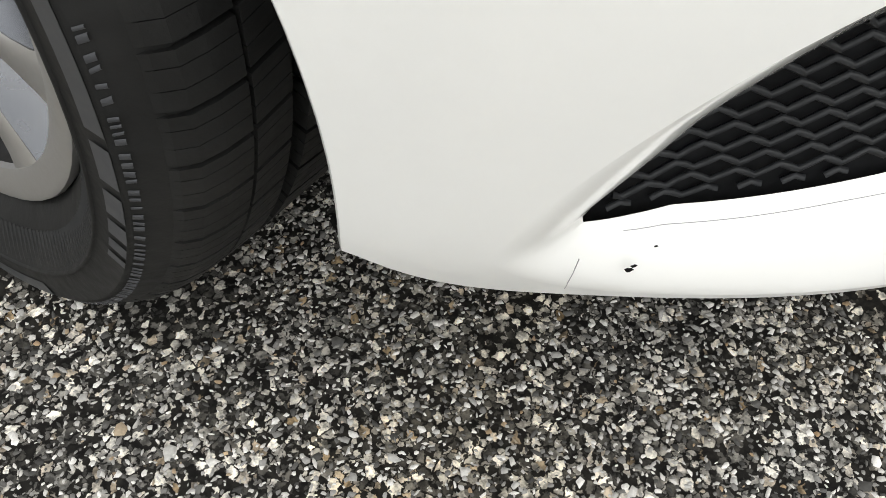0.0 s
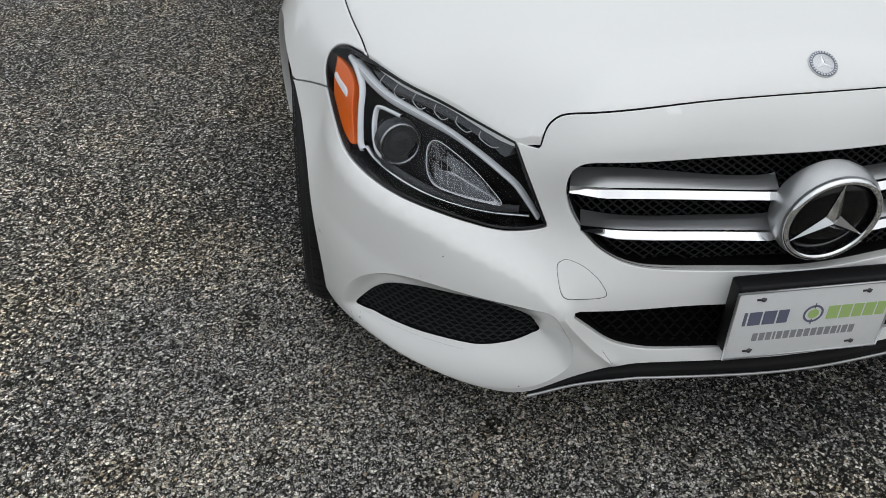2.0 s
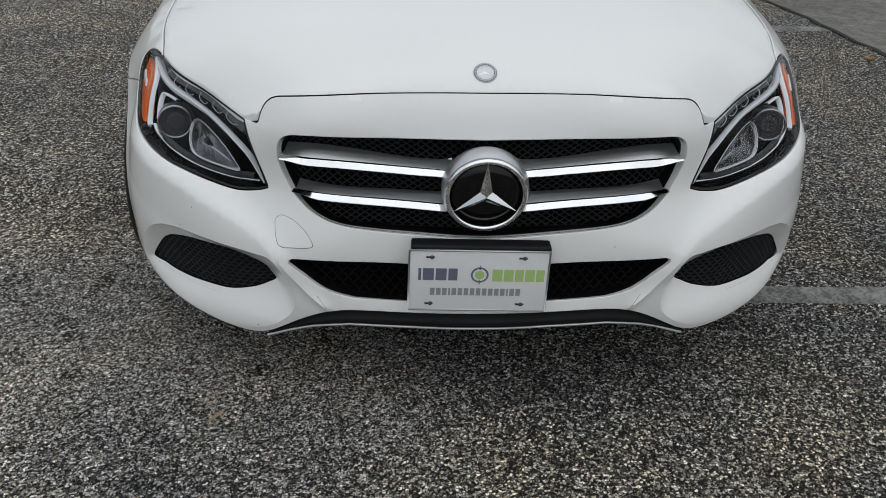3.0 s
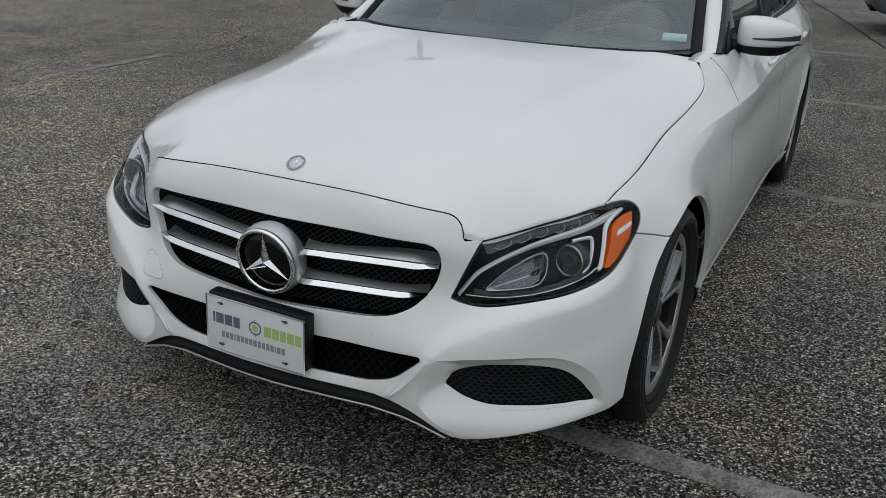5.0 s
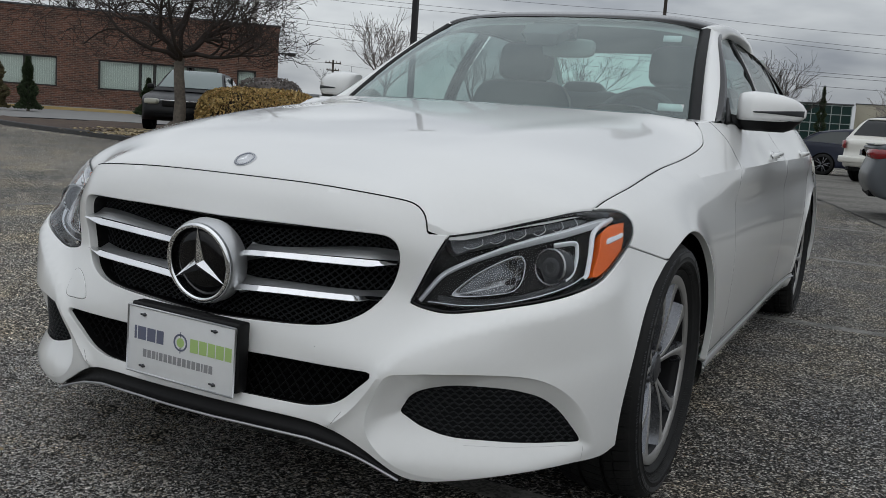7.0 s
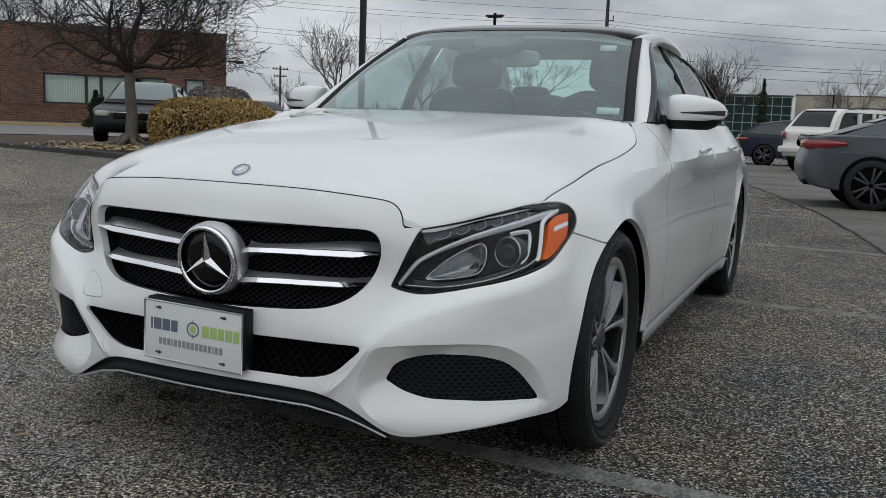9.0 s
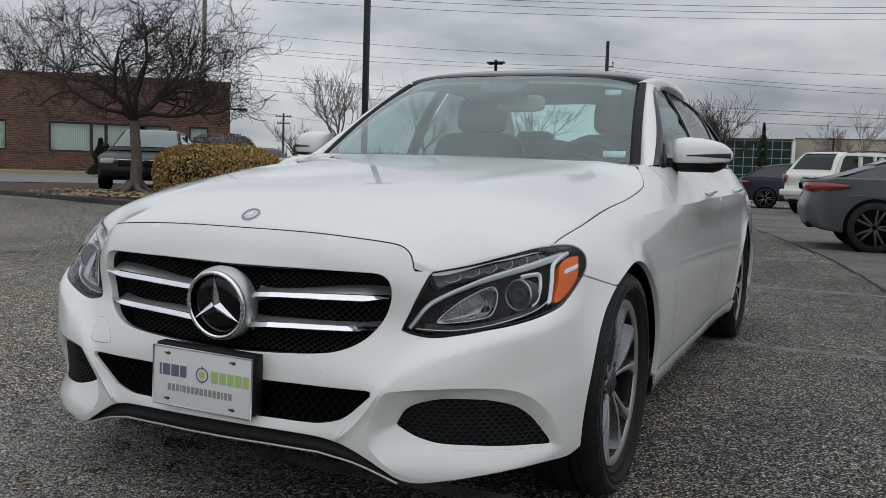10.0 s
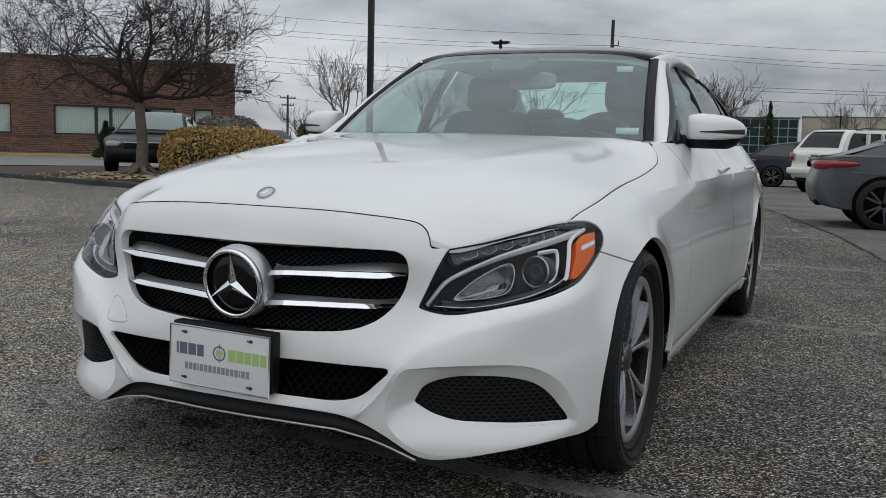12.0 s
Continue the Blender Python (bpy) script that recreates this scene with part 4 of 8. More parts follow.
def fair(x, y):
    """The bonnet's fair shape: flat on top, rounding down to its side joints."""
    zc, xe, ze = (np.interp(y, _ey, q) for q in (_mz, _ex, _ez))
    r = np.clip(np.abs(x) / xe, 0, 1.08)
    p = 4.2 + 7 * np.exp(-(y - .13) / .08)
    k = np.clip((y - .25) / .5, 0, 1)
    crown = .0045 * k * np.exp(-((np.abs(x) - .40 - .18 * (y - .4)) / .060) ** 2)      # its long soft ridges
    return zc - (zc - ze) * (.28 * r ** 2 + .72 * r ** p) + crown


_rim = np.concatenate([rim3, rim3 * np.array((-1, 1, 1))])
_rest = _rim[:, 2] - fair(_rim[:, 0], _rim[:, 1])


def bonnet(uv, inset=0.0):
    """The bonnet: a fair sheet, drawn to the bumper, lamps and wings along its joints."""
    x, y = uv[:, 0], uv[:, 1]
    d2 = (x[:, None] - _rim[None, :, 0]) ** 2 + (y[:, None] - _rim[None, :, 1]) ** 2
    near = np.exp(-(d2 - d2.min(1)[:, None]) / .05 ** 2)
    pull = (near @ _rest) / near.sum(1) * np.exp(-d2.min(1) / .06 ** 2)
    return np.column_stack([x, y, fair(x, y) + pull - inset])


half = np.concatenate([front3[:-1, :2], lamp3[:-1, :2], side3[:-1, :2], curve_through(rear_edge, 4)])
hood = add("bonnet", panel(both(half), [], bonnet, .015, .0017, .010, .016), PAINT, car, "long white bonnet with a dark shut line")
for side in (1, -1):
    # black tubes added to paint the shade in the bonnet's shut lines
    line = skin(*curve_through(HOOD_LINE, 5).T, .003)
    add("bonnet_gap_shade", tube(line * np.array((side, 1, 1)), .0022, 6), BLACK_MATT, car)
    line = skin(*curve_through(wing_top, 5).T, .004)
    add("bonnet_gap_shade", tube(line * np.array((side, 1, 1)), .0022, 6), BLACK_MATT, car)
    line = skin(*curve_through(SEAM, 6).T, .0006)
    add("wing_joint", tube(line * np.array((side, 1, 1)), .0005, 5), BAR_GREY, car)
EMBLEM_SILVER = speckled("emblem_silver", (.62, .63, .65), .3, .08, 500, metal=.6)
EMBLEM_BLUE = speckled("emblem_enamel", (.16, .18, .22), .3, .1, 300, metal=.3)
em = bonnet(np.array([[0, .171]]))[0]
EMB = pose(em[0], em[1], em[2] + .001, 34, 0, 0)
emblem = add("bonnet_emblem", moved(lathe([(.0262, -.004), (.0262, .001), (.0245, .0022), (.0002, .0026)], 40, "z"), EMB), EMBLEM_SILVER, hood, "small round silver emblem")
add("emblem_ring", moved(lathe([(.0250, .0020), (.0243, .0030), (.0196, .0030), (.0190, .0024)], 40, "z"), EMB), EMBLEM_BLUE, emblem, "dark blue-grey enamel ring")

star_v, star_f = [(0, 0, .0050), (0, 0, .0020)], []
for k in range(6):
    a, r = math.pi / 2 + k * math.pi / 3, .0185 if k % 2 == 0 else .0040
    star_v.append((r * math.cos(a), r * math.sin(a), .0030))
for k in range(6):
    star_f += [(0, 2 + k, 2 + (k + 1) % 6)]
add("emblem_star", moved((star_v, star_f), EMB), CHROME, emblem, "small chrome star", smooth=False)
for k in range(28):
    add("emblem_leaf", moved(box(-.0012, .0012, .0205, .0238, .0029, .0036), EMB @ pose(0, 0, 0, 0, 0, k * 360 / 28)), EMBLEM_SILVER, emblem, smooth=False)

# ---- wings, doors, quarters: panels on the skin, mirrored to the other side ----
DOOR_F = [(1.545, .955), (1.55, .90), (1.53, .86), (1.480, .76), (1.455, .67), (1.455, .56), (1.47, .42), (1.48, .30), (1.48, .262)]
door_f = [(y + SIDE, z) for y, z in DOOR_F]
DOOR_M = [(2.62, .955), (2.63, .80), (2.62, .60), (2.60, .40), (2.60, .262)]
door_m = [(y + SIDE, z) for y, z in DOOR_M]
DOOR_R = [(3.50, .962), (3.52, .86), (3.46, .76), (3.36, .66), (3.27, .54), (3.215, .42), (3.19, .262)]
door_r = [(y + SIDE, z) for y, z in DOOR_R]
a_rear = arch(AXLE_F, -8, 121, 40)
wing_loop = np.concatenate([curve_through(wing_top, 5)[:-1], [(1.50 + SIDE, .955)], curve_through(door_f, 4)[:-1], [(1.48 + SIDE, .262), (1.16 + SIDE, .262)],
                            a_rear[:-1], curve_through(SEAM[::-1], 4)[:-1], curve_through(LAMP_OUT, 4)[:-1]])
fdoor_loop = np.concatenate([curve_through(door_f, 4)[::-1], curve_through(door_m, 4)])
rdoor_loop = np.concatenate([curve_through(door_m, 4)[::-1], curve_through(door_r, 4)])
r_arch = arch(AXLE_R, -12, 192, 48)
quarter_loop = np.concatenate([[(ARC[-1] - .02, .955), (ARC[-1] - .02, .25), (4.3 + SIDE, .25)], r_arch, [(3.19 + SIDE, .262)], curve_through(door_r, 4)[::-1]])
body_panels = {}
for side in (1, -1):
    for name, loop, label in (("front_wing", wing_loop, "glossy white front wing"), ("front_door", fdoor_loop, "glossy white front door"), ("rear_door", rdoor_loop, "glossy white rear door"), ("rear_quarter", quarter_loop, "glossy white rear quarter")):
        span = {"front_wing": (1.24, 2.07), "front_door": (2.15, 3.21), "rear_door": (3.28, 4.05), "rear_quarter": (4.19, 4.62)}[name]
        line = [[(s, np.interp(s, LINE[:, 0], LINE[:, 1])) for s in np.linspace(*span, 24)]]
        p = panel(loop, [], on_skin, .030 if "wing" not in name else .020, .0015, .014, .018, creases=line)
        body_panels[name, side] = soften(add(name, p if side > 0 else mirrored(p), PAINT, car, label), 20)
    # black fillers in the shut lines: the gaps' shade put into their colour
    for line in (door_f, door_m, door_r):
        l = evenly(curve_through(line, 4), .02, False)
        p = tube(skin(l[:, 0], l[:, 1], .0030), .0032, 6)
        add("door_gap_shade", p if side > 0 else mirrored(p), BLACK_MATT, car, "black filler for the shade in the shut line")
    # sill below the doors, with its bright strip
    ys = np.linspace(1.16, 3.26, 40)
    rows = [np.concatenate([skin(y + SIDE, z, d) for z, d in ((.262, .004), (.235, -.004), (.200, -.006), (.180, .01), (.165, .07))]) for y in ys]
    p = loft(rows, False)
    sill = add("sill", p if side > 0 else mirrored(p), PAINT, car)
    p = tube([skin(y + SIDE, .252, -.004)[0] for y in ys], .0045, 6)
    add("sill_strip", p if side > 0 else mirrored(p), SATIN, sill, "thin bright strip")
    p = tube([skin(y + SIDE, .268, .004)[0] for y in ys], .005, 6)
    add("sill_seal", p if side > 0 else mirrored(p), BLACK_TRIM, sill)
    # handles
    for y, door in ((2.36, "front_door"), (3.26, "rear_door")):
        line = [skin(y + SIDE + d, .842 + .008 * d, off)[0] for d, off in ((-.10, .0), (-.085, -.016), (-.03, -.021), (.05, -.021), (.10, -.016), (.115, .0))]
        p = tube(curve_through(line, 4), .0095, 8)
        add("door_handle", p if side > 0 else mirrored(p), PAINT, body_panels[door, side], "white pull handle")
        ring = resampled(np.array([(y + SIDE + .07 * math.cos(a), .846 + .021 * math.sin(a)) for a in np.linspace(0, 2 * math.pi, 25)[:-1]]), 24)
        p = panel(ring, [], lambda uv, d: skin(uv[:, 0], uv[:, 1], d - .001), .02, 0, .012, .003)
        add("handle_recess", p if side > 0 else mirrored(p), PAINT, body_panels[door, side])
    # wheel wells
    for ym in (AXLE_F, AXLE_R):
        rings = []
        for x, r in ((.842, .374), (.80, .385), (.62, .390), (.50, .36)):
            rings.append([(side * x, ym + r * math.cos(a), HUB_Z + r * math.sin(a)) for a in np.linspace(-.12, math.pi + .12, 30)])
        p = loft(rings, False)
        add("wheel_well", p, BLACK_MATT, car)

# inner shell, so that no light passes through the body
shell = join(box(-.50, .50, .26, .44, .19, .60), box(-.48, .48, .44, 1.2, .19, .74), box(-.74, .74, 1.2, 3.2, .18, .60), box(-.49, .49, 3.2, 4.0, .19, .86), box(-.74, .74, 4.0, 4.55, .22, .86), box(-.62, .62, 1.0, 1.42, .55, .80))
add("inner_shell", shell, BLACK_DEEP, car, smooth=False)

# ---- glasshouse ----
def glass_x(z):
    return .768 - (z - .952) * (.768 - .590) / (1.315 - .952) - .02 * np.sin(np.pi * np.clip((z - .952) / .363, 0, 1)) * -1


WS_LOW = [(0, 1.372, .968), (.25, 1.392, .968), (.45, 1.448, .966), (.60, 1.540, .963), (.665, 1.636, .960)]
WS_TOP = [(0, 2.085, 1.340), (.20, 2.093, 1.339), (.36, 2.126, 1.3355), (.47, 2.174, 1.327), (.546, 2.226, 1.315)]
ws_low, ws_top = curve_through(WS_LOW, 5), curve_through(WS_TOP, 5)


def sheet(low, high, rows=14, bulge=0.0, out=(0, -1, .6)):
    o = np.array(out) / np.linalg.norm(out)
    r = []
    for t in np.linspace(0, 1, rows):
        w = np.linspace(1, .75, len(low))[:, None]
        r.append(np.asarray(low) * (1 - t) + np.asarray(high) * t + o * (bulge * math.sin(math.pi * t)) * w)
    return r


def whole(half_line):
    h = np.asarray(half_line)
    return np.concatenate([h[:0:-1] * np.array([-1, 1, 1]), h])


rows = sheet(whole(ws_low), whole(ws_top), 16, .028)
windscreen = add("windscreen", loft(rows, False), WINDOW_GLASS, car, "clear greenish windscreen with two small stickers")
windscreen.visible_shadow = False
# black band round the screen
inner = np.array([r[-1] for r in rows])
window_front = curve_through([(1.66, .950), (1.72, .966), (1.89, 1.055), (2.07, 1.170), (2.22, 1.255), (2.35, 1.292)], 3)
pillar_out = np.column_stack([glass_x(window_front[:, 1]) + .006, window_front[:, 0] - .010, window_front[:, 1] + .012])
outer = inner + np.array((.038, .017, .005))
inner, outer, pillar_out = (np.concatenate([q[:1] * 1.7 - q[1:2] * .7, q]) for q in (inner, outer, pillar_out))
for side in (1, -1):
    mid = (inner * .45 + outer * .55) + np.array((.003, -.008, .004))
    p = loft([inner - np.array((.0, -.004, .004)), inner, mid, outer], False)
    add("screen_trim", p if side > 0 else mirrored(p), BLACK_TRIM, car)
    crest = (outer * .5 + pillar_out * .5) + np.array((.006, -.003, .004))
    crest2 = (outer * .38 + pillar_out * .62) + np.array((.005, -.002, .002))
    p = loft([outer + np.array((.0, .01, -.006)), outer, crest * .6 + outer * .4, crest, crest2], False)
    add("screen_pillar", p if side > 0 else mirrored(p), PAINT, car, "white windscreen pillar")
    p = loft([crest2 - np.array((.003, -.004, .003)), crest2 * .5 + pillar_out * .5 + np.array((.002, -.001, .001)), pillar_out, pillar_out + np.array((-.03, .03, -.01))], False)
    add("pillar_trim", p if side > 0 else mirrored(p), BLACK_GLOSS, car, "gloss black window edge")
# roof, with its dark glass front
ROOF_MID = [(2.085, 1.342), (2.14, 1.360), (2.35, 1.392), (2.70, 1.408), (3.10, 1.392), (3.45, 1.345)]
rail_y = [2.225, 2.27, 2.45, 2.75, 3.10, 3.45]
rail_x = [.548, .578, .588, .590, .580, .550]
rail_z = [1.316, 1.334, 1.356, 1.362, 1.346, 1.302]
mid_l, rail_l = curve_through(ROOF_MID, 5), curve_through(np.column_stack([rail_x, rail_y, rail_z]), 5)
rows = []
for w in np.linspace(-1, 1, 25):
    a = abs(w)
    m3 = np.column_stack([np.zeros(len(mid_l)), mid_l])
    p = m3 * (1 - a ** 2) + rail_l * a ** 2
    p[:, 0] = rail_l[:, 0] * w
    p[:, 1] = m3[:, 1] * (1 - a ** 3) + rail_l[:, 1] * a ** 3
    p[:, 2] = m3[:, 2] - (m3[:, 2] - rail_l[:, 2]) * (.35 * a ** 2 + .65 * a ** 6)
    rows.append(p)
roof = add("roof", loft(rows, False), BLACK_GLOSS, car, "dark glass roof panel")
rows = [p - np.array((0, 0, .035)) for p in rows]
add("headliner", loft(rows, False), HEADLINER, car, "pale grey headliner")
for side in (1, -1):
    top = rail_l
    out = rail_l + np.array((.021, .004, -.014))
    low = rail_l + np.array((.026, .008, -.032))
    zt = np.interp(rail_l[:, 1], [2.22, 2.36, 2.55, 2.85, 3.15, 3.42], [1.262, 1.296, 1.318, 1.320, 1.300, 1.247]) - .004
    low[:, 2] = np.maximum(low[:, 2], zt + .012)
    edge_in = np.column_stack([glass_x(zt) + .002, rail_l[:, 1] + .008, zt])
    p = loft([top - np.array((.01, 0, .01)), top + np.array((0, 0, .003)), (top + out) / 2 + np.array((.004, 0, .006)), out, low, edge_in], False)
    add("roof_rail", p if side > 0 else mirrored(p), PAINT, car)


def side_pane(uv, inset=0.0):
    return np.column_stack([glass_x(uv[:, 1]) - inset, uv[:, 0], uv[:, 1]])


DLO = [(1.72, .966), (1.89, 1.055), (2.07, 1.170), (2.22, 1.255), (2.36, 1.294), (2.55, 1.316), (2.85, 1.318), (3.15, 1.298), (3.42, 1.245), (3.62, 1.160), (3.72, 1.085), (3.70, 1.02), (3.60, .985), (3.2, .968), (2.6, .962), (2.0, .960)]
dlo = curve_through(DLO, 6, True, (0,))
post = lambda y0, lean: [(y0, .955), (y0 + lean, 1.33)]
for side in (1, -1):
    flip = (lambda p: p) if side > 0 else mirrored
    for name, y0, y1 in (("front_side_window", 1.0, 2.62), ("rear_side_window", 2.70, 3.36), ("quarter_window", 3.40, 4.0)):
        q = dlo[(dlo[:, 0] >= y0) & (dlo[:, 0] <= y1)]
        zs_lo = np.interp([y0, y1], [1.66, 2.6, 3.7], [.966, .962, 1.0])
        c = q.mean(0)
        q = q[np.argsort(np.arctan2(q[:, 1] - c[1], q[:, 0] - c[0]))]
        pane = add(name, flip(panel(q, [], side_pane, .08, .0, .02, .004)), SIDE_GLASS if "front" in name else DARK_GLASS, car, "side window")
        pane.visible_shadow = False
    frame_line = resampled(dlo, 140)
    add("window_trim", flip(tube(side_pane(frame_line, .0), .0055, 6, True)), BLACK_GLOSS, car, "gloss black window surround")
    for y0, y1 in ((2.60, 2.70), (3.37, 3.42)):
        zt = float(np.interp((y0 + y1) / 2, [2.55, 2.85, 3.15, 3.42], [1.316, 1.318, 1.298, 1.25]))
        rows = [np.concatenate([side_pane(np.array([[y, z]]), d) for y, d in ((y0, .012), (y0, -.004), (y1, -.004), (y1, .012))]) for z in np.linspace(.958, zt, 8)]
        add("door_post", flip(loft(rows, True, True)), BLACK_GLOSS, car)
    # rear pillar and shoulder behind the side windows
    z = np.linspace(0, 1, 10)
    fwd = [(3.60, .955), (3.70, 1.0), (3.735, 1.085), (3.62, 1.17), (3.45, 1.25), (3.45, 1.298)]
    back_pts = [(4.20, .955), (4.14, 1.0), (4.02, 1.08), (3.86, 1.17), (3.66, 1.25), (3.50, 1.300)]
    rows = []
    for (ya, za), (yb, zb) in zip(curve_through(fwd, 3), curve_through(back_pts, 3)):
        rows.append([(glass_x(za) + .008, ya, za), (glass_x((za + zb) / 2) - .012, (ya + yb) / 2, (za + zb) / 2), (glass_x(zb) - .065 - .02 * (za - .95), yb, zb)])
    add("rear_pillar", flip(loft(rows, False)), PAINT, car)
    # filler from wing to pillar foot
    rows = []
    for t in np.linspace(0, 1, 8):
        y = 1.452 + .226 * t
        s = y + SIDE
        rows.append([(np.interp(t, [0, .5, 1], [.700, .695, .72]), y, .953 + .008 * t), tuple(skin(s, .955, .004)[0] - np.array((.03, 0, -.006))), tuple(skin(s, .945, .0)[0]), tuple(skin(s, .925, .004)[0])])
    add("pillar_foot", flip(loft(rows, False)), PAINT, car)
    rows = []
    for y in np.linspace(1.66, 4.1, 40):
        a = skin(y + SIDE, .952, .001)[0]
        rows.append([tuple(skin(y + SIDE, .948, .004)[0]), tuple(a), (a[0] - .012, y, .966), (glass_x(.965) - .01, y, .968), (glass_x(.965) - .05, y, .95)])
    add("window_ledge", flip(loft(rows, False)), BLACK_TRIM, car)
# rear screen, deck and tail
low = [(0, 4.18, .995), (.3, 4.17, .992), (.5, 4.14, .988), (.66, 4.08, .98)]
high = [(0, 3.45, 1.338), (.25, 3.45, 1.333), (.42, 3.46, 1.32), (.555, 3.47, 1.295)]
rear_glass = add("rear_window", loft(sheet(whole(curve_through(low, 4)), whole(curve_through(high, 4)), 10, .02, (0, 1, .7)), False), WINDOW_GLASS, car, "rear window")
rear_glass.visible_shadow = False
deck = []
for t in np.linspace(0, 1, 10):
    y = 4.10 + .56 * t
    xs = np.interp(y, [4.1, 4.3, 4.5, 4.66], [.74, .73, .66, .50])
    zz = .985 - .045 * t ** 2
    deck.append([(xs * w, y + .03 * (1 - abs(w) ** 3) * (t > .9), zz - .03 * abs(w) ** 4) for w in np.linspace(-1, 1, 17)])
add("boot_lid", loft(deck, False), PAINT, car, "white boot lid")
# cowl under the windscreen, with wipers
rows = [[(x, y - .07, z - .014), (x, y - .03, z - .02), (x, y + .02, z + .004)] for x, y, z in whole(ws_low)]
cowl = add("cowl", loft(rows, False), BLACK_TRIM, car)
for a, b in (((-.55, 1.50, .950), (.10, 1.42, .952)), ((.05, 1.40, .952), (.60, 1.56, .950))):
    add("wiper", tube([a, tuple((np.array(a) + np.array(b)) / 2 + np.array((0, .0, .012))), b], .006, 6), BLACK_TRIM, car)

# ---- headlamps ----
AMBER_LOOP = [(1.118, .716), (1.056, .712), (1.010, .702), (.983, .686), (.966, .660), (.950, .640), (.934, .621), (.924, .606), (.938, .606), (.970, .616), (1.006, .629), (1.045, .645), (1.076, .672), (1.098, .698)]
WHITE_EDGE = [(1.085, .727), (1.035, .719), (.990, .707), (.962, .692), (.945, .668), (.930, .640), (.915, .613), (.900, .604)]
GUIDE = [(.503, .541), (.522, .564), (.548, .594), (.580, .616), (.622, .638), (.680, .660), (.735, .674), (.794, .687), (.850, .698), (.920, .710), (.990, .719), (1.060, .725)]
BOWL = [(.569, .558), (.590, .581), (.620, .605), (.660, .627), (.705, .644), (.728, .645), (.738, .630), (.732, .600), (.712, .578), (.665, .567), (.60, .558)]


def ribbon(line, deep, half_w, thick=.004):
    """A raised band along a line on the skin."""
    l = curve_through(line, 5)
    t = np.gradient(l, axis=0)
    t /= np.linalg.norm(t, axis=1)[:, None]
    n = np.column_stack([-t[:, 1], t[:, 0]])
    w = np.broadcast_to(half_w, (len(l),))[:, None] if not callable(half_w) else half_w(np.linspace(0, 1, len(l)))[:, None]
    a, b = l + n * w, l - n * w
    return loft([np.concatenate([skin(p[:, 0], p[:, 1], d)]) for p, d in ((a, deep + thick), (a * .8 + b * .2, deep), (a * .2 + b * .8, deep), (b, deep + thick))], False)


def disc_at(s, z, deep, profile, segments=28):
    """A turned part facing straight ahead, set at depth under the skin."""
    p = skin(s, z, deep)[0]
    return moved(lathe(profile, segments, "y"), pose(*p, -6, 0, -14))


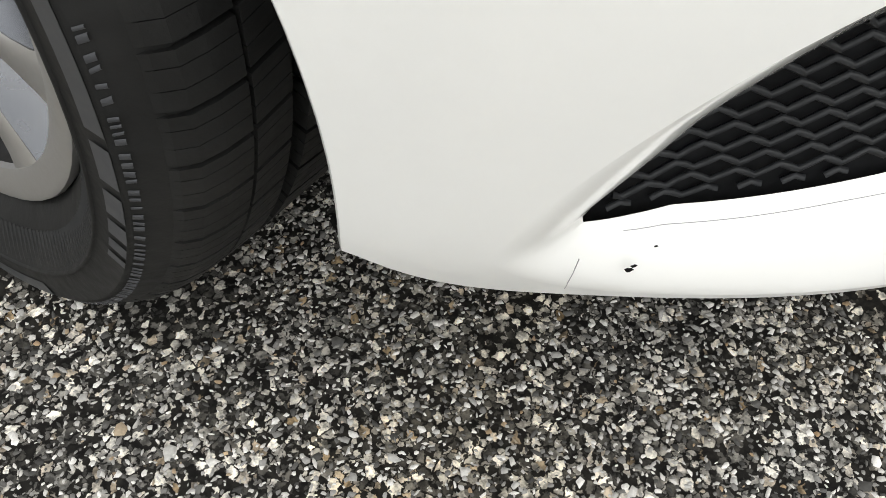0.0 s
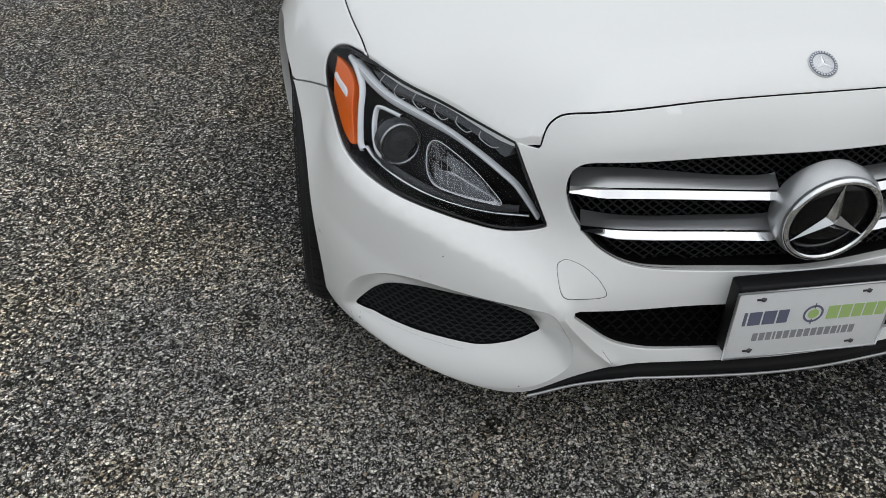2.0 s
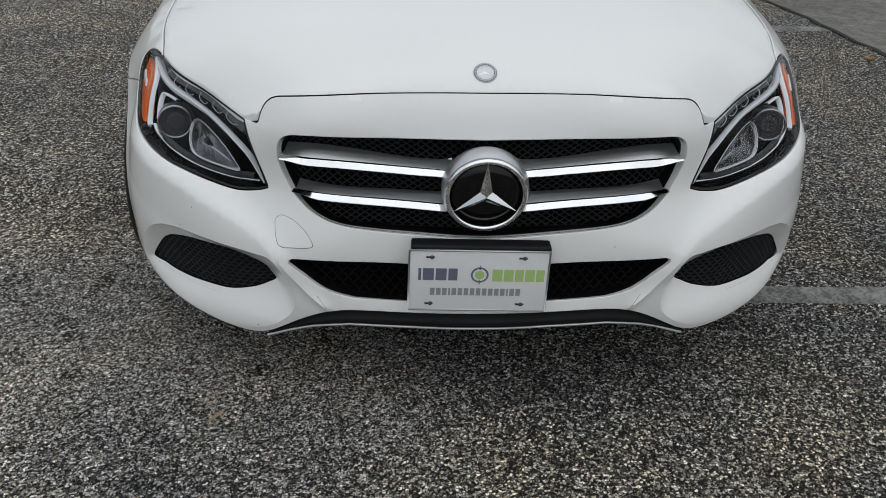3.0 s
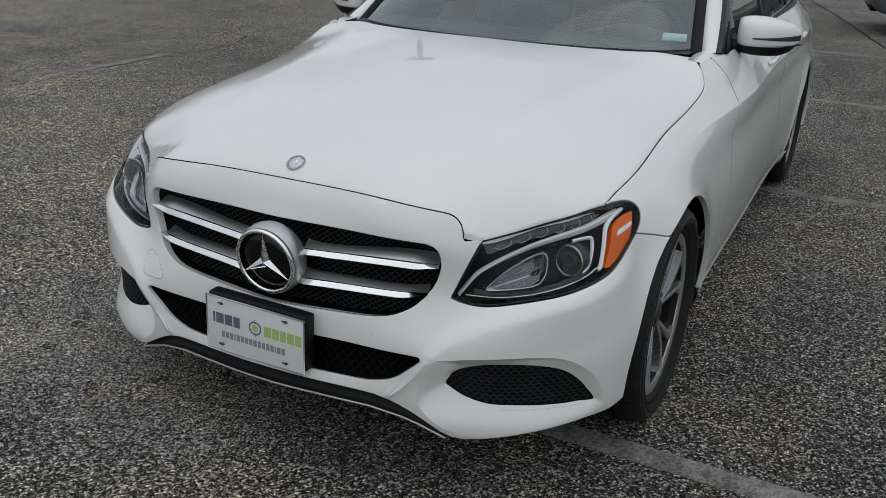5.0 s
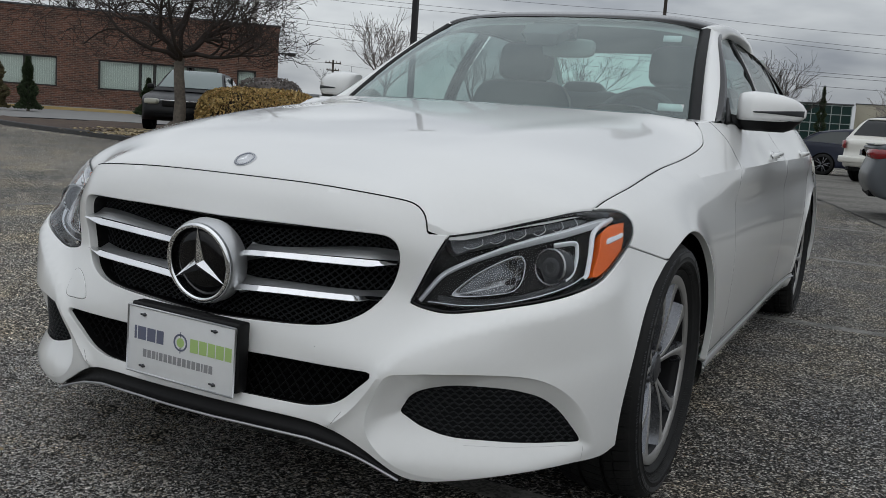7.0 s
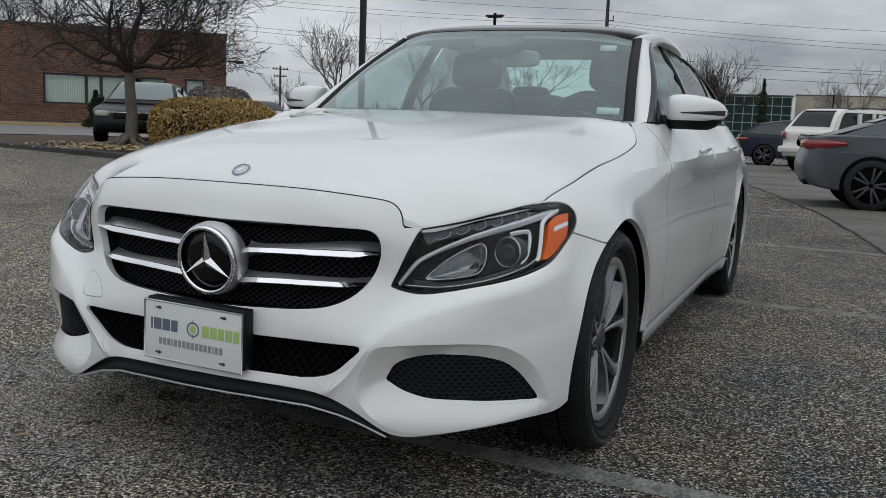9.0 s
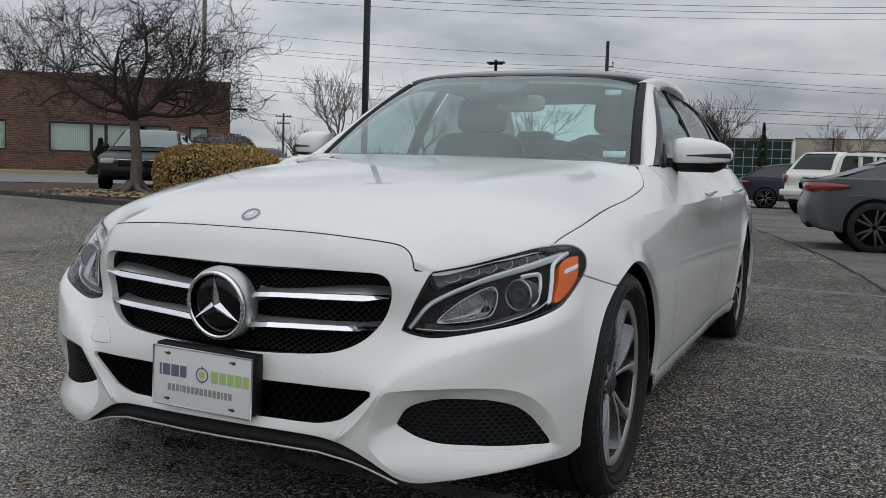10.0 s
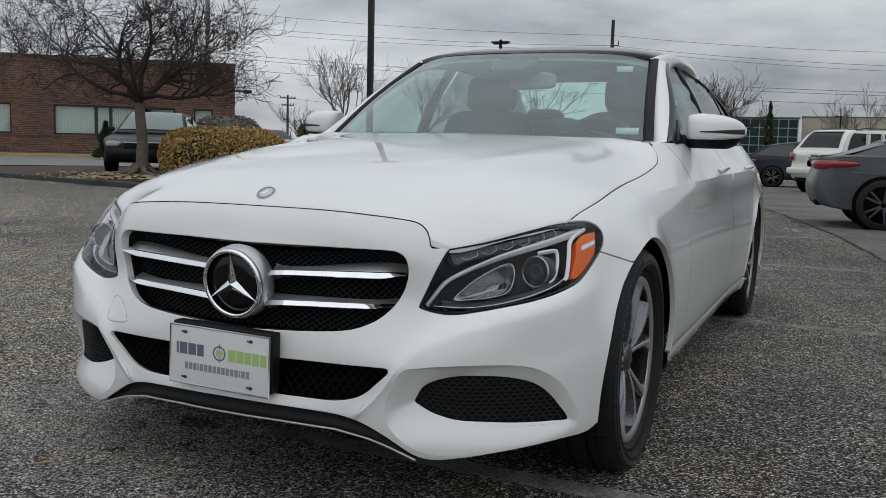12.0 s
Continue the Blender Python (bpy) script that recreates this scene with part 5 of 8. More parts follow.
def headlamp(side):
    f = (lambda p: p) if side > 0 else mirrored
    inner = shrink(lamp_loop[::-1] if area2(lamp_loop) < 0 else lamp_loop, .0065)
    rim = panel(lamp_loop, [inner], lambda uv, d: skin(uv[:, 0], uv[:, 1], d + .001), .01, .0012, .010, .012, .05)
    lamp = add("headlamp", f(rim), BLACK_GLOSS, car, "clear headlamp with black inside and amber marker")
    lens = add("lens", f(panel(inner, [], lambda uv, d: skin(uv[:, 0], uv[:, 1], d - .0005), .02, -.002, .012, .004)), LAMP_GLASS, lamp, "clear lamp glass")
    lens.visible_shadow = False
    add("housing", f(panel(shrink(inner, -.002), [], lambda uv, d: skin(uv[:, 0], uv[:, 1], .004) + np.array((-.030, .052 + d, -.004)), .03, 0, .02, .004)), LAMP_BLACK, lamp)
    upper = [(.552, .672), (.570, .640), (.600, .655), (.66, .676), (.74, .694), (.82, .708), (.92, .720), (.985, .730), (.92, .731), (.82, .720), (.72, .705), (.62, .688)]
    add("upper_module", f(panel(curve_through(upper, 4, True, (0, 7)), [], lambda uv, d: skin(uv[:, 0], uv[:, 1], .022 + d), .02, 0, .01, .03)), LAMP_MODULE, lamp, "lamp module with clear lenses, sky sheen in its grey")
    for s, z in ((.600, .666), (.655, .680), (.715, .692), (.778, .703), (.840, .713), (.900, .721)):
        w = .019
        lob = [(s - w, z - .010), (s - w * .2, z - .013), (s + w, z - .003), (s + w * .9, z + .008), (s, z + .008), (s - w, z + .001)]
        add("small_lens", f(panel(curve_through(lob, 4, True), [], lambda uv, d: skin(uv[:, 0], uv[:, 1], .016 + d), .012, 0, .006, .006)), LAMP_GLASS, lamp)
        add("lens_edge", f(tube([skin(q[0], q[1], .016)[0] for q in curve_through([lob[0], lob[1], lob[2], lob[3]], 4)], .0010, 5)), GUIDE_GREY, lamp)
    add("light_guide", f(ribbon(GUIDE, .014, lambda t: .0046 + .0035 * t, .010)), GUIDE_GREY, lamp, "pale light-guide strip")
    add("guide_rib", f(ribbon(GUIDE, .0125, .0012, .004)), LIGHT_GUIDE, lamp)
    add("white_edge", f(ribbon(WHITE_EDGE, .012, lambda t: .0056 - .003 * np.abs(t - .4), .010)), LIGHT_GUIDE, lamp, "white edge strip")
    amber = add("amber_marker", f(panel(curve_through(AMBER_LOOP, 4, True, (0, 7)), [], lambda uv, d: skin(uv[:, 0], uv[:, 1], .010 + d), .014, 0, .008, .02)), AMBER, lamp, "orange side marker")
    slot = [(1.000, .672), (1.012, .684), (1.060, .690), (1.085, .694), (1.078, .684), (1.030, .676)]
    add("marker_slot", f(panel(curve_through(slot, 3, True), [], lambda uv, d: skin(uv[:, 0], uv[:, 1], .007 + d), .014, 0, .006, .004)), LIGHT_GUIDE, amber)
    # projector and its bright bracket
    add("projector", f(disc_at(.808, .632, .030, [(.001, -.010), (.012, -.009), (.022, -.005), (.030, .002), (.033, .010), (.036, .012), (.039, .012), (.041, .020), (.041, .045)])), LAMP_GLASS, lamp, "round glass projector")
    add("projector_cup", f(disc_at(.808, .632, .034, [(.001, .012), (.018, .010), (.030, .008), (.036, .002), (.040, .004), (.043, .03)])), LAMP_GREY, lamp)
    add("projector_ring", f(disc_at(.808, .632, .026, [(.0375 + .0028 * math.cos(a), .0028 * math.sin(a)) for a in np.linspace(0, 2 * math.pi, 9)])), DULL_REFLECTOR, lamp, "dull chrome ring")
    add("projector_shutter", f(disc_at(.808, .632, .031, [(.010, .004), (.016, .001), (.022, .004)])), LAMP_GREY, lamp)
    add("bracket", f(ribbon([(.822, .676), (.858, .681), (.897, .682), (.899, .664), (.889, .640), (.872, .614), (.850, .602)], .020, .0034, .012)), LIGHT_GUIDE, lamp, "bright bracket")
    bowl = curve_through(BOWL, 5, True)
    c = bowl.mean(0)
    rings = [skin(*(bowl * (1 - t) + (c + np.array((.045, .01))) * t).T, .018 + d) for t, d in ((0, 0), (.05, .0), (.12, .014), (.45, .030), (.8, .040), (.98, .042))]
    add("reflector", f(loft(rings)), DULL_REFLECTOR, lamp, "ribbed chrome reflector")
    add("reflector_rim", f(tube(skin(bowl[:, 0], bowl[:, 1], .0165), .0011, 6, True)), REFLECTOR, lamp)
    for k in range(5):
        a, b = np.array((.650 + .016 * k, .567 + .002 * k)), np.array((.668 + .013 * k, .626 + .003 * k))
        l = np.array([a * (1 - t) + b * t for t in np.linspace(0, 1, 6)])
        add("reflector_rib", f(tube(skin(l[:, 0], l[:, 1], .034), .0007, 4)), DULL_REFLECTOR, lamp)
    add("lower_step", f(ribbon([(.540, .549), (.62, .552), (.70, .564), (.80, .584), (.880, .605)], .030, .0055, .004)), LAMP_GREY, lamp, "grey inner step")
    add("lower_ledge", f(ribbon([(.520, .541), (.60, .543), (.70, .557), (.80, .577), (.870, .595), (.905, .608)], .024, .0022, .010)), REFLECTOR, lamp)


headlamp(1)
headlamp(-1)

# ---- number plate in its black holder ----
PLATE = pose(-.012, -.004, .376, 90, 0, 0) @ pose(0, 0, 0, 0, 0, -1.2)
holder = add("plate_holder", moved(box(-.150, .157, -.070, .083, -.034, .004, .006), PLATE), BLACK_TRIM, bumper, "black plastic plate holder")
plate = soften(add("number_plate", moved(box(-.1535, .1535, -.0765, .0745, .004, .0085, .002), PLATE), PLATE_WHITE, bumper, "white advertising plate with printed bars"), 40)
rim_line = [(-.1535, -.0765), (.1535, -.0765), (.1535, .0745), (-.1535, .0745)]
rim_line = [np.array((x, y, .0085)) for x, y in rim_line]
frame_v = []
for a, b in zip(rim_line, rim_line[1:] + rim_line[:1]):
    frame_v.append(tube([a * (1 - t) + b * t for t in np.linspace(0, 1, 3)], .0024, 6))
add("plate_frame", moved(join(*frame_v), PLATE), SATIN, plate, "thin chrome frame")
# the printed words are plain bars in their colours
bars = {"navy": [], "green": [], "grey": []}
x = -.133
for w in (.006, .024, .024, .020):
    bars["navy"].append(box(x, x + w, .000, .030, .0085, .0092))
    x += w + .004
x = .030
for w in (.022, .021, .019, .021, .018):
    bars["green"].append(box(x, x + w, -.001, .029, .0085, .0092))
    x += w + .0035
x = -.106
for i in range(16):
    w = .010 if i not in (3, 13) else .004
    bars["grey"].append(box(x, x + w, -.038, -.020, .0085, .0092))
    x += w + .0035
ringp = moved(lathe([(.0195, .0085), (.0195, .0092), (.0155, .0092), (.0155, .0085)], 32, "z"), pose(.002, .0145, 0))
bars["navy"].append(ringp)
bars["navy"].append(moved(box(-.001, .001, -.024, -.012, .0085, .0092), pose(.002, .0145, 0)))
bars["navy"].append(moved(box(-.001, .001, .012, .024, .0085, .0092), pose(.002, .0145, 0)))
bars["green"].append(moved(lathe([(.0001, .0092), (.0105, .0092), (.0105, .0085)], 24, "z"), pose(.002, .0145, 0)))
for k, m in (("navy", BAR_NAVY), ("green", BAR_GREEN), ("grey", BAR_GREY)):
    for bar in bars[k]:
        add("printed_bar", moved(bar, PLATE), m, plate, "printed " + k + " bar", smooth=False)
for sx, sy in ((-.105, .058), (.098, .058), (-.105, -.060), (.098, -.060)):
    add("plate_screw", moved(join(lathe([(.0001, .0125), (.0035, .012), (.0045, .0085)], 12, "z"), box(-.012, .006, -.0022, .0022, .0085, .0095)), PLATE @ pose(sx, sy, 0)), ALLOY_DARK, plate)

# ---- wheels ----
def tyre_profile():
    """Radius and distance along the axle (outer face plus)."""
    return [(.2185, .070), (.222, .085), (.230, .0905), (.244, .0995), (.258, .1070), (.266, .1102), (.2675, .1118), (.2695, .1118), (.271, .1110), (.280, .1117), (.294, .1104), (.2955, .1112), (.297, .1084), (.302, .1066), (.310, .098), (.3165, .088), (.3205, .076)]


def wall_r(r):
    """Radius on the low side wall."""
    return .2395 + (r - .2185) * .083 / .104 if r < .3225 else r


BIG = Matrix.Diagonal((1, 1.085, 1.085, 1))


def wheel():
    w = thing("wheel", "grey twin-spoke alloy wheel with a worn black tyre", "wheel")
    prof = [(wall_r(r), x) for r, x in tyre_profile()]
    prof = prof + [(.3175, .072)] + [(r, -x) for r, x in [(.3175, .072)] + prof[::-1]]
    tyre = add("tyre", lathe(prof, 96), RUBBER, w, "black all-season tyre")
    pieces = []
    ribs = [((.0955, .3135), (.0925, .3175), (.084, .3218), (.072, .3248), (.0575, .3262)), ((.0553, .3263), (.034, .3272)), ((.0235, .3275), (-.0235, .3275)), ((-.034, .3272), (-.0553, .3263)), ((-.0575, .3262), (-.088, .3205), (-.1030, .3050))]
    n = 186
    for j, rib in enumerate(ribs):
        for k in range(n):
            a0 = 2 * math.pi * (k + (j % 2) * .5) / n
            da = 2 * math.pi / n * (.70 if k % 3 == 2 else .955)
            outer = j in (0, 4)
            v, c = [], len(rib)
            for r_off in (-.010, 0):
                for i, (x, r) in enumerate(rib):
                    sk = .003 * math.sin(i * 2.1 + j) + (0 if outer else .02 * (i - .5) * (1 if j < 2 else -1))
                    reach = 1.06 if outer and i in (0, c - 1) and abs(x) > .09 else 1
                    for a in (a0, a0 + da * reach * .5, a0 + da * reach):
                        v.append((x, (r + r_off) * math.cos(a + sk), (r + r_off) * math.sin(a + sk)))
            f = []
            m = 3 * c
            for i in range(c - 1):
                p, q = 3 * i, 3 * i + 3
                f += [(m + p, m + p + 1, m + q + 1, m + q), (m + p + 1, m + p + 2, m + q + 2, m + q + 1), (p, m + p, m + q, q), (p + 2, q + 2, m + q + 2, m + p + 2)]
            f += [(0, 1, m + 1, m), (1, 2, m + 2, m + 1), (m - 3, 2 * m - 3, 2 * m - 2, m - 2), (m - 2, 2 * m - 2, 2 * m - 1, m - 1)]
            pieces.append((v, f))
    v, f = join(*pieces)
    tagged(add("tread", (v, f), RUBBER, tyre, "tread blocks", smooth=False), kind="stuff")
    marks = []
    # fine slanted ribs next to the rim, a coarser ring further out
    for k in range(250):
        m = Matrix.Rotation(2 * math.pi * k / 250, 4, "X")
        marks.append(moved(([(x, wall_r(y), z) for x, y, z in ((.0975, .240, -.0030), (.1088, .264, .0050), (.1088, .264, .0066), (.0975, .240, -.0014), (.0990, .240, -.0022), (.1100, .264, .0058))], [(0, 1, 5, 4), (4, 5, 2, 3), (0, 4, 3), (1, 2, 5)]), m))
    tagged(add("sidewall_rib", join(*marks), RUBBER, tyre, "fine moulded sidewall ribs", smooth=False), kind="stuff")
    ring = lathe([(wall_r(r), x) for r, x in ((.2665, .1108), (.2675, .1126), (.2695, .1126), (.2705, .1108))], 96)
    add("sidewall_ring", ring, RUBBER, tyre, "thin raised ring")
    marks = []
    for a0, a1, r0, r1 in [(b - q, b - p, .2815, .2955) for b in (.18, 1.75, 3.32, 4.89) for p, q in ((0, .62), (.645, .735), (.76, .83), (.85, .90), (.92, .955), (.975, 1.0))]:
        q = np.linspace(a0, a1, max(3, int((a1 - a0) * 40)))
        marks.append(loft([[(.1121 - .04 * abs(r - .280), wall_r(r) * math.cos(a), wall_r(r) * math.sin(a)) for r in (r0, (r0 + r1) / 2, r1)] for a in q], False))
    tagged(add("sidewall_band", join(*marks), RUBBER_MARK, tyre, "smooth band broken into bars, its sheen painted in grey"), kind="stuff")
    marks = []
    rnd = random.Random(12)
    a = 0.0
    while a < 6.25:
        wide = rnd.choice((.006, .008, .012))
        if rnd.random() > .13:
            slant = .010 * rnd.uniform(.4, 1)
            marks.append(loft([[(.1088 - .46 * (r - .2985) + h, wall_r(r) * math.cos(b + slant * e), wall_r(r) * math.sin(b + slant * e)) for e, r in ((0, .2985), (1, .3040))] for b, h in ((a, -.0001), (a + .001, .0003), (a + wide - .001, .0003), (a + wide, -.0001))], False))
        a += wide + rnd.choice((.006, .008, .016))
    tagged(add("sidewall_print", join(*marks), RUBBER_MARK, tyre, "small plain raised bars"), kind="stuff")
    # rim barrel and lip
    rim = soften(add("rim", moved(lathe([(.2205, .078), (.2225, .086), (.2215, .0895), (.2190, .0905), (.2120, .0895), (.2045, .0872), (.2020, .0855), (.2012, .0810)], 80), BIG), MACHINED, w, "flat machined grey alloy rim"), 40)
    add("rim_barrel", moved(lathe([(.2205, .078), (.2012, .0810), (.1990, .060), (.1960, .0), (.1950, -.02)], 80), BIG), BLACK_TRIM, rim, "dark inner barrel")
    add("brake_disc", lathe([(.060, .028), (.150, .028), (.150, .004), (.060, .004)], 48), ALLOY_DARK, w, "brake disc")
    add("wheel_back", lathe([(.0005, -.02), (.211, -.02)], 48), BLACK_MATT, w)
    caliper = [[(x, r * math.cos(a), r * math.sin(a)) for a in np.linspace(2.4, 3.3, 8)] for x, r in ((.045, .11), (.05, .13), (.05, .165), (.0, .17), (.0, .11))]
    add("brake_caliper", loft(caliper, False), ALLOY_DARK, w)
    # five pairs of spokes: a flat machined crest with hollow painted flanks, and a web between the two near the hub
    for k in range(5):
        turn = BIG @ Matrix.Rotation(2 * math.pi * k / 5 + .3, 4, "X")
        inner_edges = []
        for lean in (1, -1):
            rings, crest, edge_line = [], [], []
            for t in np.linspace(0, 1, 13):
                r = .030 + (.2065 - .030) * t
                ang = lean * (.10 + .205 * t - .10 * t * (1 - t))
                x = .062 + .016 * math.sin(t * 2.5) + .0128 * t ** 4
                top, foot = .0050 + .0045 * t + .014 * t ** 7, .0125 + .010 * t + .016 * t ** 6
                deep = .034 - .006 * t
                c = Vector((0, r * math.cos(ang), r * math.sin(ang)))
                d = Vector((0, -math.sin(ang), math.cos(ang)))
                prof = ((-deep, -foot), (-deep * .55, -foot * .82), (-.004, -top * 1.15), (-.0005, -top), (-.0005, top), (-.004, top * 1.15), (-deep * .55, foot * .82), (-deep, foot))
                rings.append([Vector((x + h, 0, 0)) + c + d * o for h, o in prof])
                crest.append([Vector((x + h, 0, 0)) + c + d * o for h, o in ((-.002, -top), (.0008, -top * .85), (.0008, top * .85), (-.002, top))])
                edge_line.append(Vector((x - .006, 0, 0)) + c - d * (lean * top))
            spoke = soften(add("spoke", moved(loft(rings, True, True), turn), ALLOY, rim), 30)
            add("crest", moved(loft(crest, False), turn), MACHINED, spoke, "machined flat crest")
            inner_edges.append(edge_line)
        web = []
        for a, b in list(zip(*inner_edges))[:7]:
            web.append([a.lerp(b, q) - Vector((.020 * math.sin(math.pi * q) ** .7, 0, 0)) for q in np.linspace(0, 1, 9)])
        add("web", moved(loft(web, False), turn), ALLOY, rim, "hollow grey web")
    hub = soften(add("hub", lathe([(.052, .030), (.050, .052), (.044, .066), (.035, .070), (.0335, .067)], 40), ALLOY, rim), 40)
    soften(add("hub_cap", lathe([(.0335, .066), (.032, .0715), (.025, .0735), (.0005, .074)], 32), ALLOY_DARK, rim, "dark grey hub cap"), 40)
    for k in range(5):
        a = 2 * math.pi * (k + .5) / 5 + .3
        add("wheel_bolt", moved(lathe([(.0085, .050), (.0085, .066), (.006, .068), (.0003, .066)], 10), pose(0, .056 * math.cos(a), .056 * math.sin(a))), ALLOY_DARK, rim)
    return w


# the wheels turn with the car: parts of it, so built under it
def set_wheel(src, m):
    src.parent = car
    src.matrix_basis = m
    return src


wheel_a = wheel()
for key in ("label", "category"):
    if key == "category":
        del wheel_a["category"]
set_wheel(wheel_a, pose(.776, AXLE_F - .012, HUB_Z))
for m in (pose(-.772, AXLE_F - .016, HUB_Z, 20, 0, 176.6), pose(.778, AXLE_R, HUB_Z, 25), pose(-.778, AXLE_R, HUB_Z, 10, 0, 180)):
    copy_thing(wheel_a, m)

# ---- door mirrors ----
def mirror(side):
    flip = (lambda p: p) if side > 0 else mirrored
    f = lambda p: flip(moved(p, pose(-.035, .165, .006)))
    tt = [0, .08, .25, .45, .65, .82, .93, 1.0]
    tops = [1.056, 1.063, 1.066, 1.064, 1.057, 1.046, 1.032, 1.010]
    feet = [.960, .956, .953, .952, .954, .960, .970, .986]
    front = [.046, .070, .088, .090, .082, .064, .042, .012]
    sections = []
    for t in np.linspace(0, 1, 18):
        x, zt, zb, dp = .826 + .214 * t, np.interp(t, tt, tops), np.interp(t, tt, feet), np.interp(t, tt, front)
        zc, yc = .994, 1.700 + .055 * t ** 2
        ring = []
        for a in np.linspace(0, 2 * math.pi, 29)[:-1]:
            c, s = math.cos(a), math.sin(a)
            yy = -dp * abs(c) ** .62 if c > 0 else .034 * abs(c) ** .4 * (1 - .6 * t ** 3)
            ring.append((x, yc + yy, zc + ((zt - zc) if s > 0 else (zc - zb)) * math.copysign(abs(s) ** .62, s)))
        sections.append(ring)
    base = add("door_mirror", f(loft(sections, True, True)), PAINT, body_panels["front_door", side], "white door mirror with turn signal")
    soften(base, 60)
    low = [[(x, y + .002, max(.930, .9700 - (.9710 - min(z, .9710)) * 2.6)) for x, y, z in r] for i, r in enumerate(sections)]
    add("mirror_underside", f(loft([[(x, (y - 1.72) * .97 + 1.72, z) for x, y, z in r] for r in low], True, True)), BLACK_TRIM, base, "black lower shell")
    ind = []
    for t in np.linspace(.28, .985, 14):
        i = t * 17
        r0, r1 = sections[int(i)], sections[min(17, int(i) + 1)]
        p = np.array(r0[0]) * (1 - i % 1) + np.array(r1[0]) * (i % 1)
        h = .003 + .011 * ((t - .28) / .7) ** 1.4
        ind.append([(p[0], p[1] - .002, .993 + h), (p[0], p[1] - .005, .993), (p[0], p[1] - .002, .993 - h * .5)])
    add("turn_signal", f(loft(ind, False)), LAMP_GREY, base, "grey turn-signal strip")
    foot = [[(.80, 1.63, .917), (.80, 1.72, .917), (.80, 1.74, .975), (.80, 1.65, .985)], [(.83, 1.65, .928), (.83, 1.73, .928), (.83, 1.745, .972), (.83, 1.66, .978)], [(.88, 1.67, .950), (.88, 1.74, .950), (.88, 1.75, .968), (.88, 1.68, .970)]]
    add("mirror_foot", f(loft(foot, True, True)), BLACK_TRIM, base)
    tri = [[(.779, 1.665, .953), (.780, 1.69, .950), (.776, 1.80, .955), (.742, 1.86, 1.045), (.770, 1.735, .972)]]
    tri.append([(x + .008, y, z) for x, y, z in tri[0]])
    add("mirror_sail", flip(loft(tri, True, True)), BLACK_TRIM, base)


mirror(1)
mirror(-1)

# ---- inside the car ----
dash_rows = []
for x in np.linspace(-.68, .68, 21):
    c = (x / .7) ** 2
    dash_rows.append([(x, 1.42 + .14 * c, .955), (x, 1.56, .965 - .01 * c), (x, 1.82, .955), (x, 1.93, .93), (x, 1.97, .86), (x, 1.93, .62)])
add("dashboard", loft(dash_rows, False), DASH, car, "dark dashboard")
hump = [[(x, y, .955 + .045 * math.sin(math.pi * i / 8) * (1 if y < 1.95 else .6)) for i, x in enumerate(np.linspace(.20, .56, 9))] for y in (1.74, 1.82, 1.90, 1.96)]
add("instrument_hood", loft(hump, False), DASH, car)
STEER = pose(.37, 2.05, .895, 66, 0, 0)
wheel_rim = lathe([(.178 + .014 * math.cos(a), .016 * math.sin(a)) for a in np.linspace(0, 2 * math.pi, 11)], 40, "z")
steer = add("steering_wheel", moved(wheel_rim, STEER), LEATHER, car, "dark steering wheel")
add("steering_spokes", moved(join(box(-.175, .175, -.02, .02, -.02, -.005, .004), box(-.02, .02, -.175, .0, -.02, -.005, .004), lathe([(.0005, .0), (.05, -.002), (.07, -.02)], 24, "z")), STEER), DASH, steer)


def soft_block(w, d, h, lean=0.0, puff=.35):
    """A cushion-like block: superellipsoid."""
    v, rings = [], []
    for j in range(11):
        b = math.pi * (j / 10 - .5)
        ring = []
        for i in range(24):
            a = 2 * math.pi * i / 24
            sp = lambda q, e: math.copysign(abs(q) ** e, q)
            ring.append((w / 2 * sp(math.cos(b), puff) * sp(math.cos(a), puff), d / 2 * sp(math.cos(b), puff) * sp(math.sin(a), puff), h / 2 * sp(math.sin(b), puff)))
        rings.append(ring)
    return moved(loft(rings), pose(0, 0, 0, lean, 0, 0))


def seat(x, y, rear=False):
    top = 1.02 if not rear else .98
    back = add("seat_back", moved(soft_block(.50 if not rear else .56, .13, .62, -14), pose(x, y + .26, .80)), LEATHER, car, "dark seat back")
    add("head_restraint", moved(soft_block(.27 if not rear else .24, .10, .19 if not rear else .13, -10, .5), pose(x, y + .34 if not rear else y + .33, 1.195 if not rear else 1.09)), LEATHER, back)
    add("seat_cushion", moved(soft_block(.52, .54, .18), pose(x, y, .52)), LEATHER, back)


for x in (-.37, .37):
    seat(x, 2.36)
    seat(x, 3.25, True)
add("rear_shelf", box(-.62, .62, 3.52, 4.05, .93, .955, .01), LEATHER, car)
add("centre_mirror", moved(soft_block(.235, .035, .075, 0, .5), pose(.07, 2.06, 1.215, 0, 0, -8)), HEADLINER, car, "pale inside rear-view mirror")
plan = [(-.115, 2.045), (.115, 2.045), (.075, 1.925), (-.075, 1.925)]
ridge = lambda y: .968 + (y - 1.372) * .5189 + .028 * math.sin(math.pi * (y - 1.372) / .713) - .016
tops = [(x, y, ridge(y)) for x, y in plan]
box_l = [(x * .8, y + .01, z - .045) for x, y, z in tops]
add("sensor_box", loft([tops, box_l], True, True), DASH, car, "dark sensor housing behind the windscreen", smooth=False)
for x, y, z, w, h in ((.60, 1.655, .995, .085, .03), (.465, 2.13, 1.268, .07, .03)):
    add("sticker", moved(box(-w / 2, w / 2, -h / 2, h / 2, -.0005, .0005), look((x, y, z), (x + .12, y - 1, z + .7))), PLATE_WHITE, windscreen, "small white sticker with a green bar")

